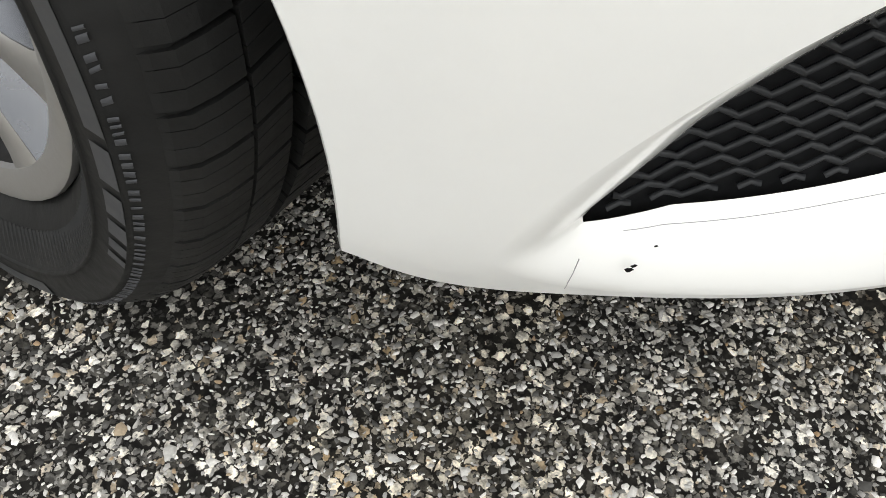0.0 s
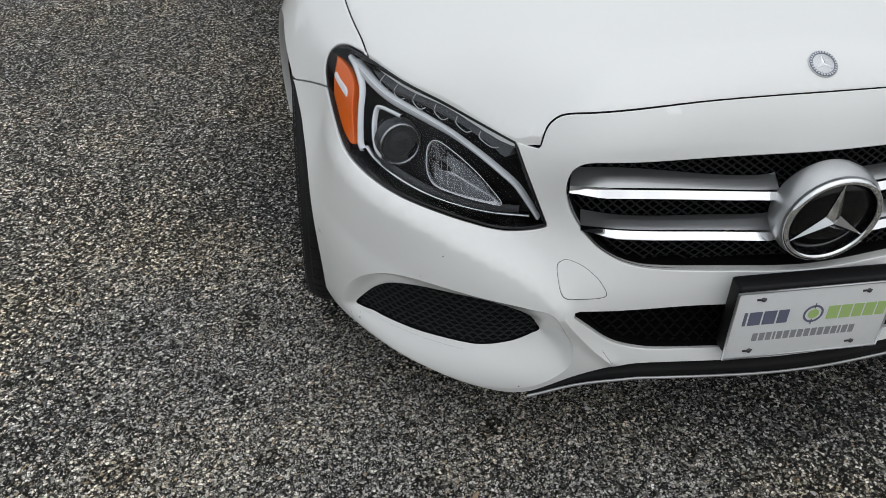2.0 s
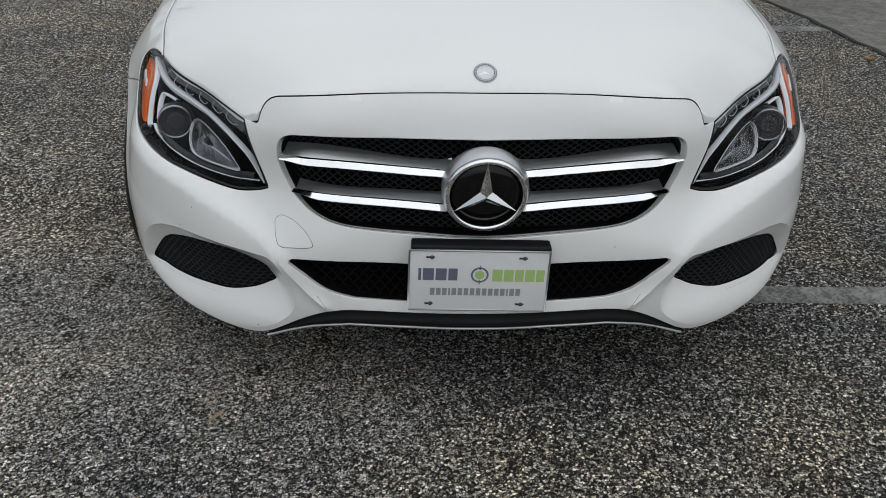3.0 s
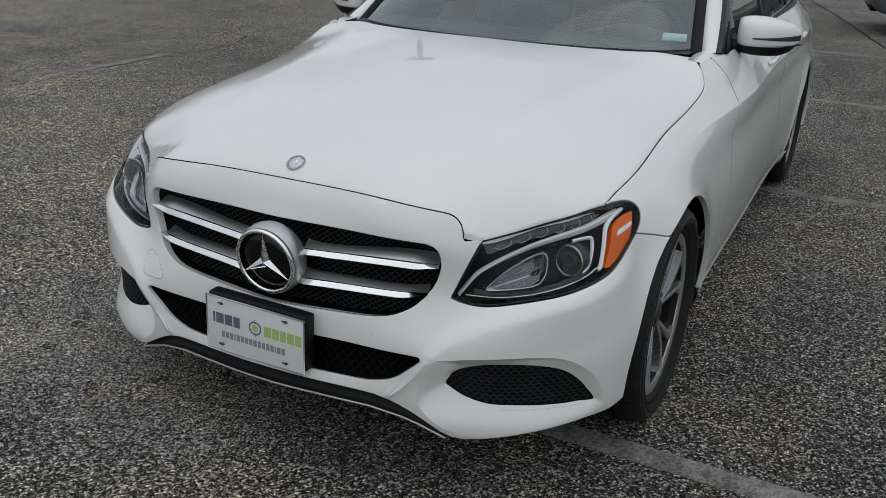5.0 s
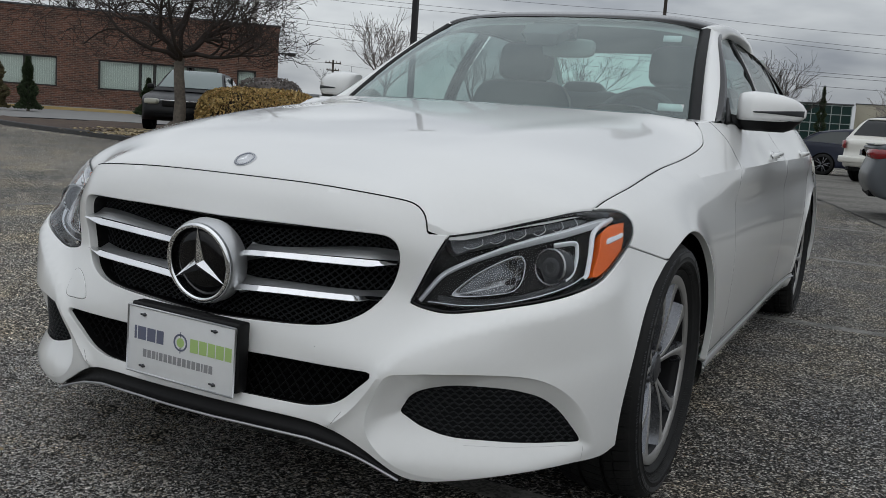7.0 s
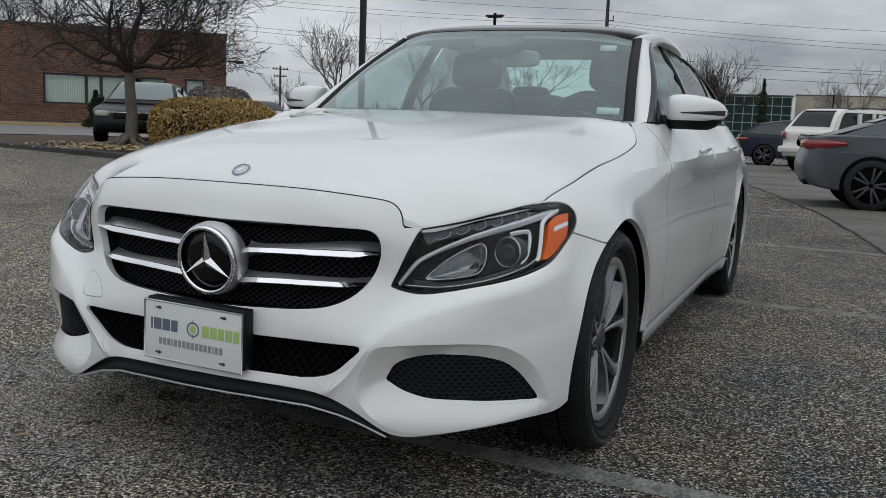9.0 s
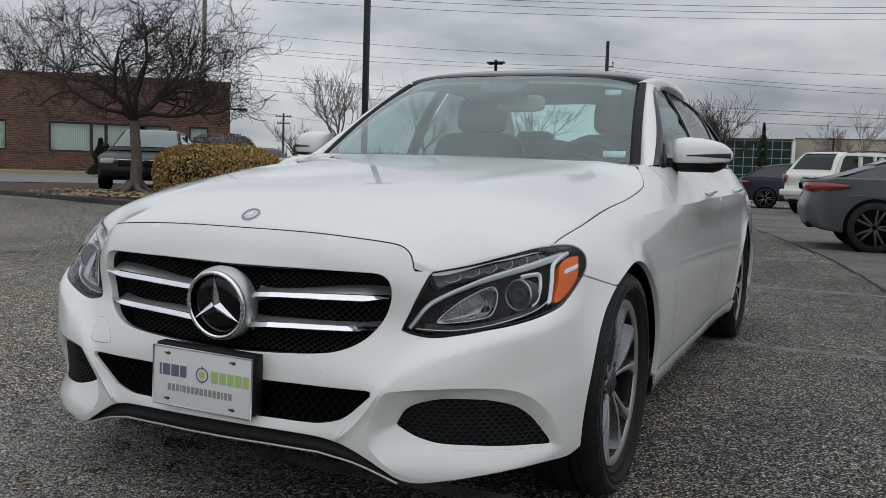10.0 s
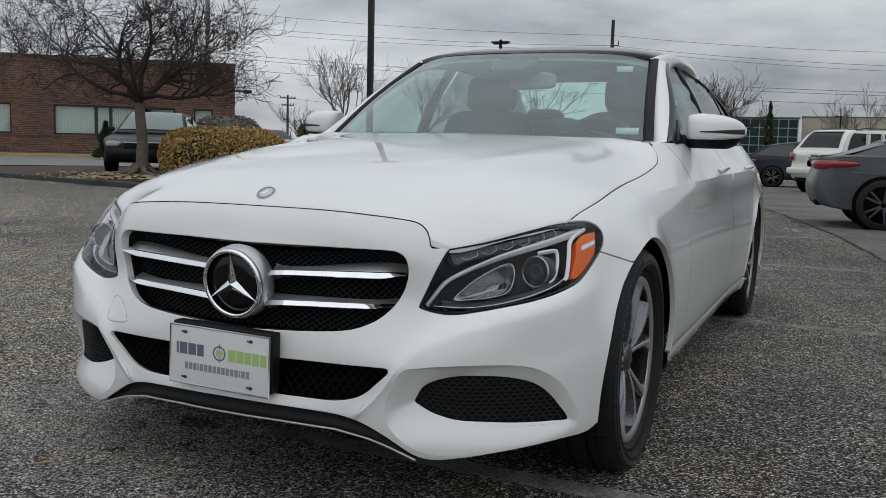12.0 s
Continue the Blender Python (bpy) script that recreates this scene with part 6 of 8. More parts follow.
# sensor box behind the top of the windscreen
rows = [[(x0, 1.985, 1.262), (x0 * .95, 2.06, 1.238), (x0 * .8, 2.10, 1.285), (x0 * .8, 2.08, 1.318)] for x0 in (-.115, -.112, .112, .115)]
rows[0], rows[3] = ([(x * .93, y + .008, z + .003) for x, y, z in rows[k]] for k in (0, 3))
soften(add("sensor_box", loft(rows, True, True), BLACK_MATT, car, "black sensor box behind the windscreen"), 30)

# ---- behind: materials of the surroundings ----
BRICK = material("brown_brick", (.16, .07, .05), .85)
_bt = node(BRICK, "ShaderNodeTexBrick", Scale=1.0)
_bt.inputs["Brick Width"].default_value, _bt.inputs["Row Height"].default_value, _bt.inputs["Mortar Size"].default_value = .21, .075, .007
for key, c in (("Color1", (.150, .066, .043)), ("Color2", (.062, .033, .025)), ("Mortar", (.19, .155, .125))):
    _bt.inputs[key].default_value = (*c, 1)
_sx, _sc = node(BRICK, "ShaderNodeSeparateXYZ"), node(BRICK, "ShaderNodeCombineXYZ")
_sa = node(BRICK, "ShaderNodeMath")
link(BRICK, coords(BRICK), _sx.inputs[0])
link(BRICK, _sx.outputs[0], _sa.inputs[0])
link(BRICK, _sx.outputs[1], _sa.inputs[1])
link(BRICK, _sa.outputs[0], _sc.inputs[0])
link(BRICK, _sx.outputs[2], _sc.inputs[1])
link(BRICK, _sc.outputs[0], _bt.inputs["Vector"])
link(BRICK, mix(BRICK, 1.0, _bt.outputs[0], ramp(BRICK, noise_fac(BRICK, .8, 4), (.3, (.8, .8, .8)), (.7, (1.15, 1.1, 1.08))), "MULTIPLY"), bsdf(BRICK).inputs["Base Color"])
bump(BRICK, _bt.outputs["Fac"], -.3, .006)
BLIND = material("pale_blind", (.58, .60, .57), .8)
_w = node(BLIND, "ShaderNodeTexWave", Scale=3.4)
_w.bands_direction = "X"
link(BLIND, coords(BLIND), _w.inputs["Vector"])
link(BLIND, mix(BLIND, _w.outputs["Fac"], (.62, .64, .62), (.82, .83, .80)), bsdf(BLIND).inputs["Base Color"])
FRAME_DARK = speckled("dark_window_frame", (.02, .018, .017), .5, .2, 30)
COPING = speckled("dark_coping", (.06, .062, .066), .6, .2, 8)
KERB = speckled("dark_kerb", (.050, .050, .050), .9, .3, 12, bumps=.3)
CONCRETE = speckled("pale_concrete", (.30, .29, .27), .9, .15, 6, bumps=.2)
YELLOW_KERB = speckled("faded_yellow_kerb", (.40, .30, .13), .9, .2, 5)
MULCH = speckled("brown_mulch", (.060, .036, .022), .95, .5, 30, bumps=.8)
DRY_LEAVES = speckled("pale_dead_leaves", (.34, .27, .15), .95, .4, 40, bumps=.8)
BARK = speckled("grey_brown_bark", (.125, .108, .090), .95, .65, 16, dirt=(.05, .044, .036), bumps=1.0)
TWIG = speckled("dark_twig", (.040, .033, .029), .95, .3, 20, spec=.2)
# twigs far off: distance haze is put into this paler colour
PALE_TWIG = speckled("pale_hazed_twig", (.17, .15, .14), .95, .2, 5)
HEDGE_LEAF = speckled("yellow_brown_leaf", (.36, .235, .065), .8, .6, 9)
_i = node(HEDGE_LEAF, "ShaderNodeNewGeometry")
link(HEDGE_LEAF, ramp(HEDGE_LEAF, _i.outputs["Random Per Island"], (0, (.07, .048, .016)), (.30, (.34, .23, .070)), (.7, (.60, .44, .18)), (1, (.38, .21, .075))), bsdf(HEDGE_LEAF).inputs["Base Color"])
CONIFER = speckled("dark_conifer", (.035, .055, .022), .9, .5, 9)
CONIFER_DRY = speckled("brown_conifer", (.10, .085, .040), .9, .5, 9)
GREEN_GLASS = material("green_glass_wall", (.012, .034, .030), .2, 0, 0, spec=.2)
MULLION = speckled("pale_mullion", (.22, .26, .25), .5, .1, 4)
BEIGE_WALL = speckled("beige_wall", (.46, .43, .34), .9, .08, 2)
POLE_BLACK = speckled("black_pole", (.014, .014, .016), .5, .2, 10)
POLE_WOOD = speckled("weathered_pole", (.105, .09, .08), .9, .2, 6)
WIRE = material("black_wire", (.075, .078, .085), .7)

# ---- planted island with its kerb ----
near = [(-19.4, 14.2), (-18.6, 13.2), (-17.2, 12.55), (-15.4, 11.98), (-13.4, 11.55), (-11.5, 11.05), (-9.6, 10.7), (-7.2, 10.6), (-4.5, 11.0)]
far = [(-5.0, 17.5), (-9.0, 19.8), (-13.0, 20.6), (-16.5, 18.6), (-18.8, 16.2)]
loop = evenly(curve_through(near + far, 6, True), .35)
loop = loop if area2(loop) > 0 else loop[::-1]
inner_l = shrink(loop, .15)
island = thing("kerb_island", "planted island with a dark kerb, mulch and dead leaves", "island", kind="structure")
ring = [[(x, y, z) for (x, y) in l] for l, z in ((loop, -.02), (loop, .085), (shrink(loop, .02), .10), (inner_l, .10), (inner_l, .03))]
for i, r in enumerate(ring):
    ring[i] = [(x, y, z + gz(x, y)) for x, y, z in r]
add("kerb", loft(ring), KERB, island, "dark weathered concrete kerb", smooth=False)


def bed(uv, d=0.0):
    h = np.array([.085 + gz(x, y) + .05 * noise.noise((x * 1.3, y * 1.3, 0)) + .02 * noise.noise((x * 6, y * 6, 3)) for x, y in uv])
    return np.column_stack([uv, h - d])


add("mulch_bed", panel(inner_l, [], bed, .25, -.02, .3, .05), MULCH, island, "dark brown mulch")


def scatter(name, mat, parent, n, spot, size, seed, label):
    """Many small loose flakes lying on the ground, one mesh."""
    rnd = random.Random(seed)
    v, f = [], []
    while len(f) < n:
        x, y, z = spot(rnd)
        s, a, t = size * rnd.uniform(.5, 1.3), rnd.uniform(0, 6.3), rnd.uniform(-.6, .6)
        c, q = math.cos(a), math.sin(a)
        k = len(v)
        for dx, dy in ((-1, -.1), (0, -.55), (1, 0), (0, .55)):
            v.append((x + s * (dx * c - dy * q), y + s * (dx * q + dy * c), z + abs(s) * .3 + s * dy * t))
        f.append((k, k + 1, k + 2, k + 3))
    return tagged(add(name, (v, f), mat, parent, label, smooth=False), kind="stuff")


def leaf_spot(rnd):
    p = polar(rnd.gauss(-42.4, 2.2), rnd.uniform(18.0, 21.5))
    return p.x, p.y, .10 + gz(p.x, p.y) + .03


scatter("dead_leaves", DRY_LEAVES, island, 2600, leaf_spot, .045, 3, "pale dead leaves on the mulch")

# ---- trees ----
def grow(base, heading, length, radius, levels, rnd, out, spread=.55, droop=0.0, kids=(3, 5), shrink_by=.68, wig=.16, least=.0035):
    """Adds a limb and its offspring to out as lists of (points, radii)."""
    p, d = Vector(base), Vector(heading).normalized()
    pts, rad = [p.copy()], [radius]
    steps = 5 if levels > 1 else 3
    for i in range(steps):
        d = (d + Vector((rnd.gauss(0, wig), rnd.gauss(0, wig), rnd.gauss(0, wig) + .05 - droop))).normalized()
        p = p + d * length / steps
        pts.append(p.copy())
        rad.append(max(least, radius * (1 - .55 * (i + 1) / steps)))
    out.append((pts, rad))
    if levels <= 0:
        return
    for k in range(rnd.randint(*kids)):
        t = rnd.uniform(.3, 1.0)
        i = min(steps - 1, int(t * steps))
        q = pts[i].lerp(pts[i + 1], t * steps - i)
        side = Vector((rnd.gauss(0, 1), rnd.gauss(0, 1), rnd.gauss(0, .7))).normalized()
        h = (d + side * spread * rnd.uniform(.8, 1.6)).normalized()
        grow(q, h, length * shrink_by * rnd.uniform(.75, 1.2), max(least, rad[i] * .62), levels - 1, rnd, out, spread, droop, kids, shrink_by, wig, least)


def limbs_mesh(limbs, big):
    """Thick limbs with eight sides, twigs with three."""
    pieces = []
    for pts, rad in limbs:
        if (rad[0] > .02) == big:
            pieces.append(tube(pts, rad, 8 if big else 3, caps=False))
    return join(*pieces)


def bare_tree(name, base, trunk_h, trunk_r, limbs, length, levels, seed, mat_trunk, mat_twig, label, spread=.6, droop=.02, kids=(3, 5), up=.7, least=.0035, flare=True, limb=.55, wig=.16, layered=False):
    rnd = random.Random(seed)
    t = thing(name, label, "tree", at=Matrix.Translation(base))
    out = []
    top = Vector((rnd.uniform(-.1, .1), rnd.uniform(-.1, .1), trunk_h))
    pts = [Vector((0, 0, -.1)), Vector((.01, .0, .12)), Vector((.02, .02, trunk_h * .4)), Vector((-.02, .0, trunk_h * .75)), top]
    rad = [trunk_r * (1.7 if flare else 1.1), trunk_r * 1.2, trunk_r, trunk_r * .92, trunk_r * .85]
    add("trunk", tube(pts, rad, 14, caps=False), mat_trunk, t, "grey-brown trunk")
    for k in range(limbs):
        a = 2 * math.pi * k / limbs + rnd.uniform(-.3, .3)
        h = Vector((math.cos(a), math.sin(a), up * rnd.uniform(.4, 1.5) if not layered else up * ((2.6, .22, 1.1)[k % 3] * rnd.uniform(.8, 1.2))))
        grow(top - Vector((0, 0, rnd.uniform(0, trunk_h * .12))), h, length * rnd.uniform(.8, 1.15), trunk_r * limb, levels, rnd, out, spread, droop, kids, wig=wig, least=least)
    if layered:                                              # nothing hangs below the fork
        out = [limb_ for limb_ in out if min(q.z for q in limb_[0]) > trunk_h - .22]
    big, small = limbs_mesh(out, True), limbs_mesh(out, False)
    if big[0]:
        tagged(add("limb", big, mat_twig, t, "bare forking limbs"), kind="stuff")
    tagged(add("twig", small, mat_twig, t, "fine bare twigs", smooth=False), kind="stuff")
    return t


crab = polar(-42.75, 20.5, .10)
tree = bare_tree("bare_tree", crab, 1.70, .115, 12, 1.95, 4, 11, BARK, TWIG, "low bare crab-apple tree with dense dark twigs on the island", .78, .035, (3, 5), .75, .0050, limb=.46, wig=.30, layered=True)
rnd = random.Random(5)
for k in range(7):
    a = 2 * math.pi * k / 7 + .3
    line = [Vector((.10 * math.cos(a), .10 * math.sin(a), .22)), Vector((.28 * math.cos(a), .28 * math.sin(a), .08)), Vector((.62 * math.cos(a + .2), .62 * math.sin(a + .2), .035)), Vector((.95 * math.cos(a + .35), .95 * math.sin(a + .35), -.02))]
    add("root", tube(line, [.09, .06, .035, .015], 8), BARK, tree)

# ---- clipped hedge ----
def leafy(name, centre, half, n, size, mat, seed, label, category, flat=.0, inner=None, power=.5):
    rnd = random.Random(seed)
    t = thing(name, label, category, at=Matrix.Translation(centre))
    v, f = [], []
    for _ in range(n):
        a, b = rnd.uniform(0, 2 * math.pi), math.asin(rnd.uniform(-.55, 1))
        sp = lambda q, e: math.copysign(abs(q) ** e, q)
        bulge = 1 + .06 * noise.noise((math.cos(a) * 2.2, math.sin(a) * 2.2, b * 2 + seed)) + rnd.uniform(-.05, .03)
        nx, ny, nz = sp(math.cos(b), power) * sp(math.cos(a), .8), sp(math.cos(b), power) * sp(math.sin(a), .8), sp(math.sin(b), .8)
        c = Vector((half[0] * nx * bulge, half[1] * ny * bulge, half[2] * nz * bulge))
        d1 = Vector((rnd.gauss(0, 1), rnd.gauss(0, 1), rnd.gauss(0, 1))).normalized()
        d2 = d1.cross(Vector((rnd.gauss(0, 1), rnd.gauss(0, 1), rnd.gauss(0, 1)))).normalized()
        s = size * rnd.uniform(.6, 1.3)
        k = len(v)
        v += [c - d1 * s, c - d2 * s * .5, c + d1 * s, c + d2 * s * .5]
        f.append((k, k + 1, k + 2, k + 3))
    tagged(add("leaves", (v, f), mat, t, smooth=False), kind="stuff")
    core = loft([[(half[0] * .86 * math.cos(b) ** power * math.cos(a), half[1] * .86 * math.cos(b) ** power * math.sin(a), half[2] * .88 * math.sin(b)) for a in np.linspace(0, 2 * math.pi, 25)[:-1]] for b in np.linspace(-.5, 1.5, 9)])
    add("core", core, inner or TWIG, t)
    return t


hc = polar(-38.0, 20.2, .55)
leafy("clipped_hedge", hc, (1.38, 1.05, .62), 21000, .033, HEDGE_LEAF, 21, "rounded clipped hedge with yellow-brown leaves on the island", "hedge", power=.6)

# ---- brick office building ----
CORNER, ALONG, OUT = Vector((-24.7, 32.4, 0)), Vector((.742, .670, 0)), Vector((.670, -.742, 0))
FACE = Matrix(((ALONG.x, -OUT.x, 0, CORNER.x), (ALONG.y, -OUT.y, 0, CORNER.y), (0, 0, 1, 0), (0, 0, 0, 1)))   # x along the front, y inward, z up
office = thing("office_building", "single-storey brown brick office building with dark-framed windows", "building", at=FACE)
TOPZ, LEFT = 4.25, -34.0
wins = [(-7.62, -2.59), (-14.3, -9.27), (-21.0, -16.0), (-28.0, -23.0), (-1.79, -.95)]
cuts = sorted(wins)
W0, W1 = .95, 2.22
def opening(x0, x1, z0, z1):
    return np.array([(x0, z0), (x1, z0), (x1, z1), (x0, z1)], float)


def upright(uv, d=0.0):
    return np.column_stack([uv[:, 0], np.full(len(uv), float(d)), uv[:, 1]])


add("front_wall", panel(opening(LEFT, 0, 0, TOPZ - .25), [opening(a, b, W0 if b - a > 2 else 1.30, W1) for a, b in cuts], upright, 2.0, 0, .04, .3), BRICK, office, "brown brick front wall", smooth=False)
add("side_wall", join(box(-.3, 0, .3, 14, 0, TOPZ - .25)), BRICK, office, "brown brick side wall", smooth=False)
add("back_wall", join(box(LEFT, 0, 13.7, 14, 0, TOPZ - .25), box(LEFT, LEFT + .3, .3, 13.7, 0, TOPZ - .25)), BRICK, office, smooth=False)
add("band_course", box(LEFT, .012, -.018, .05, 2.42, 2.56), BRICK, office, smooth=False)
add("sill_course", box(LEFT, .012, -.022, .05, .84, .93), BRICK, office, smooth=False)
add("roof", box(LEFT - .03, .03, -.03, 14.03, TOPZ - .25, TOPZ - .02), BRICK, office, smooth=False)
add("coping", box(LEFT - .06, .06, -.06, 14.06, TOPZ - .02, TOPZ + .05), COPING, office, "dark metal coping", smooth=False)
add("wall_lamp", join(box(.0, .55, -.2, .0, 3.05, 3.12, .01), box(.40, .75, -.3, .05, 3.0, 3.14, .02)), POLE_BLACK, office, "dark wall lamp")
for j, (a, b) in enumerate(cuts):
    lo = W0 if b - a > 2 else 1.30
    win = add("window", join(box(a, b, .06, .14, lo, lo + .06), box(a, b, .06, .14, W1 - .07, W1), box(a, a + .07, .06, .14, lo, W1), box(b - .07, b, .06, .14, lo, W1)), FRAME_DARK, office, "dark-framed window with pale blinds", smooth=False)
    fr = [0, .34, .46, .74, .78, 1.0] if b - a > 2 else [0, 1]
    for t in fr[1:-1]:
        add("mullion", box(a + (b - a) * t - .04, a + (b - a) * t + .04, .065, .135, lo, W1), FRAME_DARK, win, smooth=False)
    for t0, t1 in zip(fr[:-1], fr[1:]):
        pane = add("pane", box(a + (b - a) * t0 + .04, a + (b - a) * t1 - .04, .10, .104, lo + .05, W1 - .06), PANE_GLASS, win, smooth=False)
        pane.visible_shadow = False
    for t0, t1 in zip(fr[:-1], fr[1:]):
        if t1 - t0 < .06:
            continue
        add("blind", box(a + (b - a) * t0 + .07, a + (b - a) * t1 - .07, .22, .24, lo, W1), BLIND, win, "pale vertical blind", smooth=False)
add("inside", box(LEFT + .4, -.4, .45, .5, 0, 4), BLACK_DEEP, office, smooth=False)
walkway = thing("walkway", "pale concrete walk with a faded yellow kerb by the building", "pavement", kind="structure", at=FACE)
add("slab", box(LEFT, 2.0, -1.6, 0, -.05, .12), CONCRETE, walkway, smooth=False)
add("edge", box(LEFT, 2.0, -1.75, -1.6, -.05, .125), YELLOW_KERB, walkway, "faded yellow kerb", smooth=False)
LOT = speckled("pale_worn_asphalt", (.20, .20, .195), .9, .15, 3, bumps=.3)
lot_loop = [(-19.4, 14.9), (-16.7, 19.2), (-13, 21.2), (-8.5, 20.5), (-6.0, 26.0), (-23.0, 32.2), (-48, 9.5), (-30, 4)]
lot = tagged(add("side_lot", panel(evenly(np.array(lot_loop), 1.0), [], lambda uv, d: np.column_stack([uv, np.full(len(uv), .012 - d)]), 3.0, 0, 1.0, .01), LOT, None), "paler worn asphalt lot before the building", "asphalt", kind="structure")


def cone_tree(az, dist, h, r, mat, seed, label):
    rnd = random.Random(seed)
    base = polar(az, dist, .05)
    t = thing("conifer", label, "conifer", at=Matrix.Translation(base))
    add("trunk", tube([(0, 0, -.1), (0, 0, h * .5)], [.06, .03], 7), BARK, t)
    v, f = [], []
    for _ in range(2600):
        z = h * rnd.random() ** 1.25
        rr = r * (1 - z / h) ** .8 * (.75 + .25 * math.sin(z * 9 + seed)) * (.7 + .35 * rnd.random())
        a = rnd.uniform(0, 6.283)
        c = Vector((rr * math.cos(a), rr * math.sin(a), z + .08))
        d1 = Vector((math.cos(a) + rnd.gauss(0, .4), math.sin(a) + rnd.gauss(0, .4), .6)).normalized()
        d2 = d1.cross(Vector((rnd.gauss(0, 1), rnd.gauss(0, 1), rnd.gauss(0, 1)))).normalized()
        s = .085 * rnd.uniform(.6, 1.3)
        k = len(v)
        v += [c - d1 * s, c - d2 * s * .4, c + d1 * s, c + d2 * s * .4]
        f.append((k, k + 1, k + 2, k + 3))
    tagged(add("foliage", (v, f), mat, t, smooth=False), kind="stuff")


cone_tree(-44.7, 38.0, 1.35, .5, CONIFER, 1, "small dark green conifer by the brick wall")
cone_tree(-51.1, 36.0, 1.75, .48, CONIFER, 2, "small dark green conifer by the brick wall")
cone_tree(-52.75, 36.0, 2.1, .58, CONIFER_DRY, 3, "browned conifer by the brick wall")
leafy("bare_shrub", polar(-37.8, 39.5, .9), (1.5, .8, .95), 2600, .08, PALE_TWIG, 31, "pale twiggy shrub against the brick wall", "shrub", inner=PALE_TWIG)

# ---- parked cars ----
def tail_lamp(kind, sx, hw, L):
    """A lamp wrapped round the car's rear corner, tapering to its front."""
    if kind == "coupe":
        rows = [(L - .52, .845, .018, .99), (L - .42, .842, .032, .985), (L - .25, .836, .056, .955), (L - .12, .828, .068, .90), (L - .03, .824, .066, .80), (L + .005, .826, .058, .66), (L + .012, .828, .048, .52)]
    elif kind == "suv":
        rows = [(L - .36, 1.015, .035, .985), (L - .22, 1.005, .075, .97), (L - .10, .99, .105, .93), (L - .02, .98, .115, .86), (L + .010, .98, .105, .76), (L + .014, .985, .08, .69)]
    else:
        rows = [(L - .32, .84, .03, .985), (L - .18, .83, .055, .96), (L - .07, .82, .065, .88), (L - .005, .82, .060, .74), (L + .012, .82, .050, .60)]
    out = []
    for y, z, h, w in rows:
        x = sx * hw * w
        out.append([(x, y - .03, z - h), (x + sx * .012, y + .004, z - h * .8), (x + sx * .016, y + .010, z), (x + sx * .012, y + .004, z + h * .8), (x, y - .03, z + h)])
    return loft(out, False)


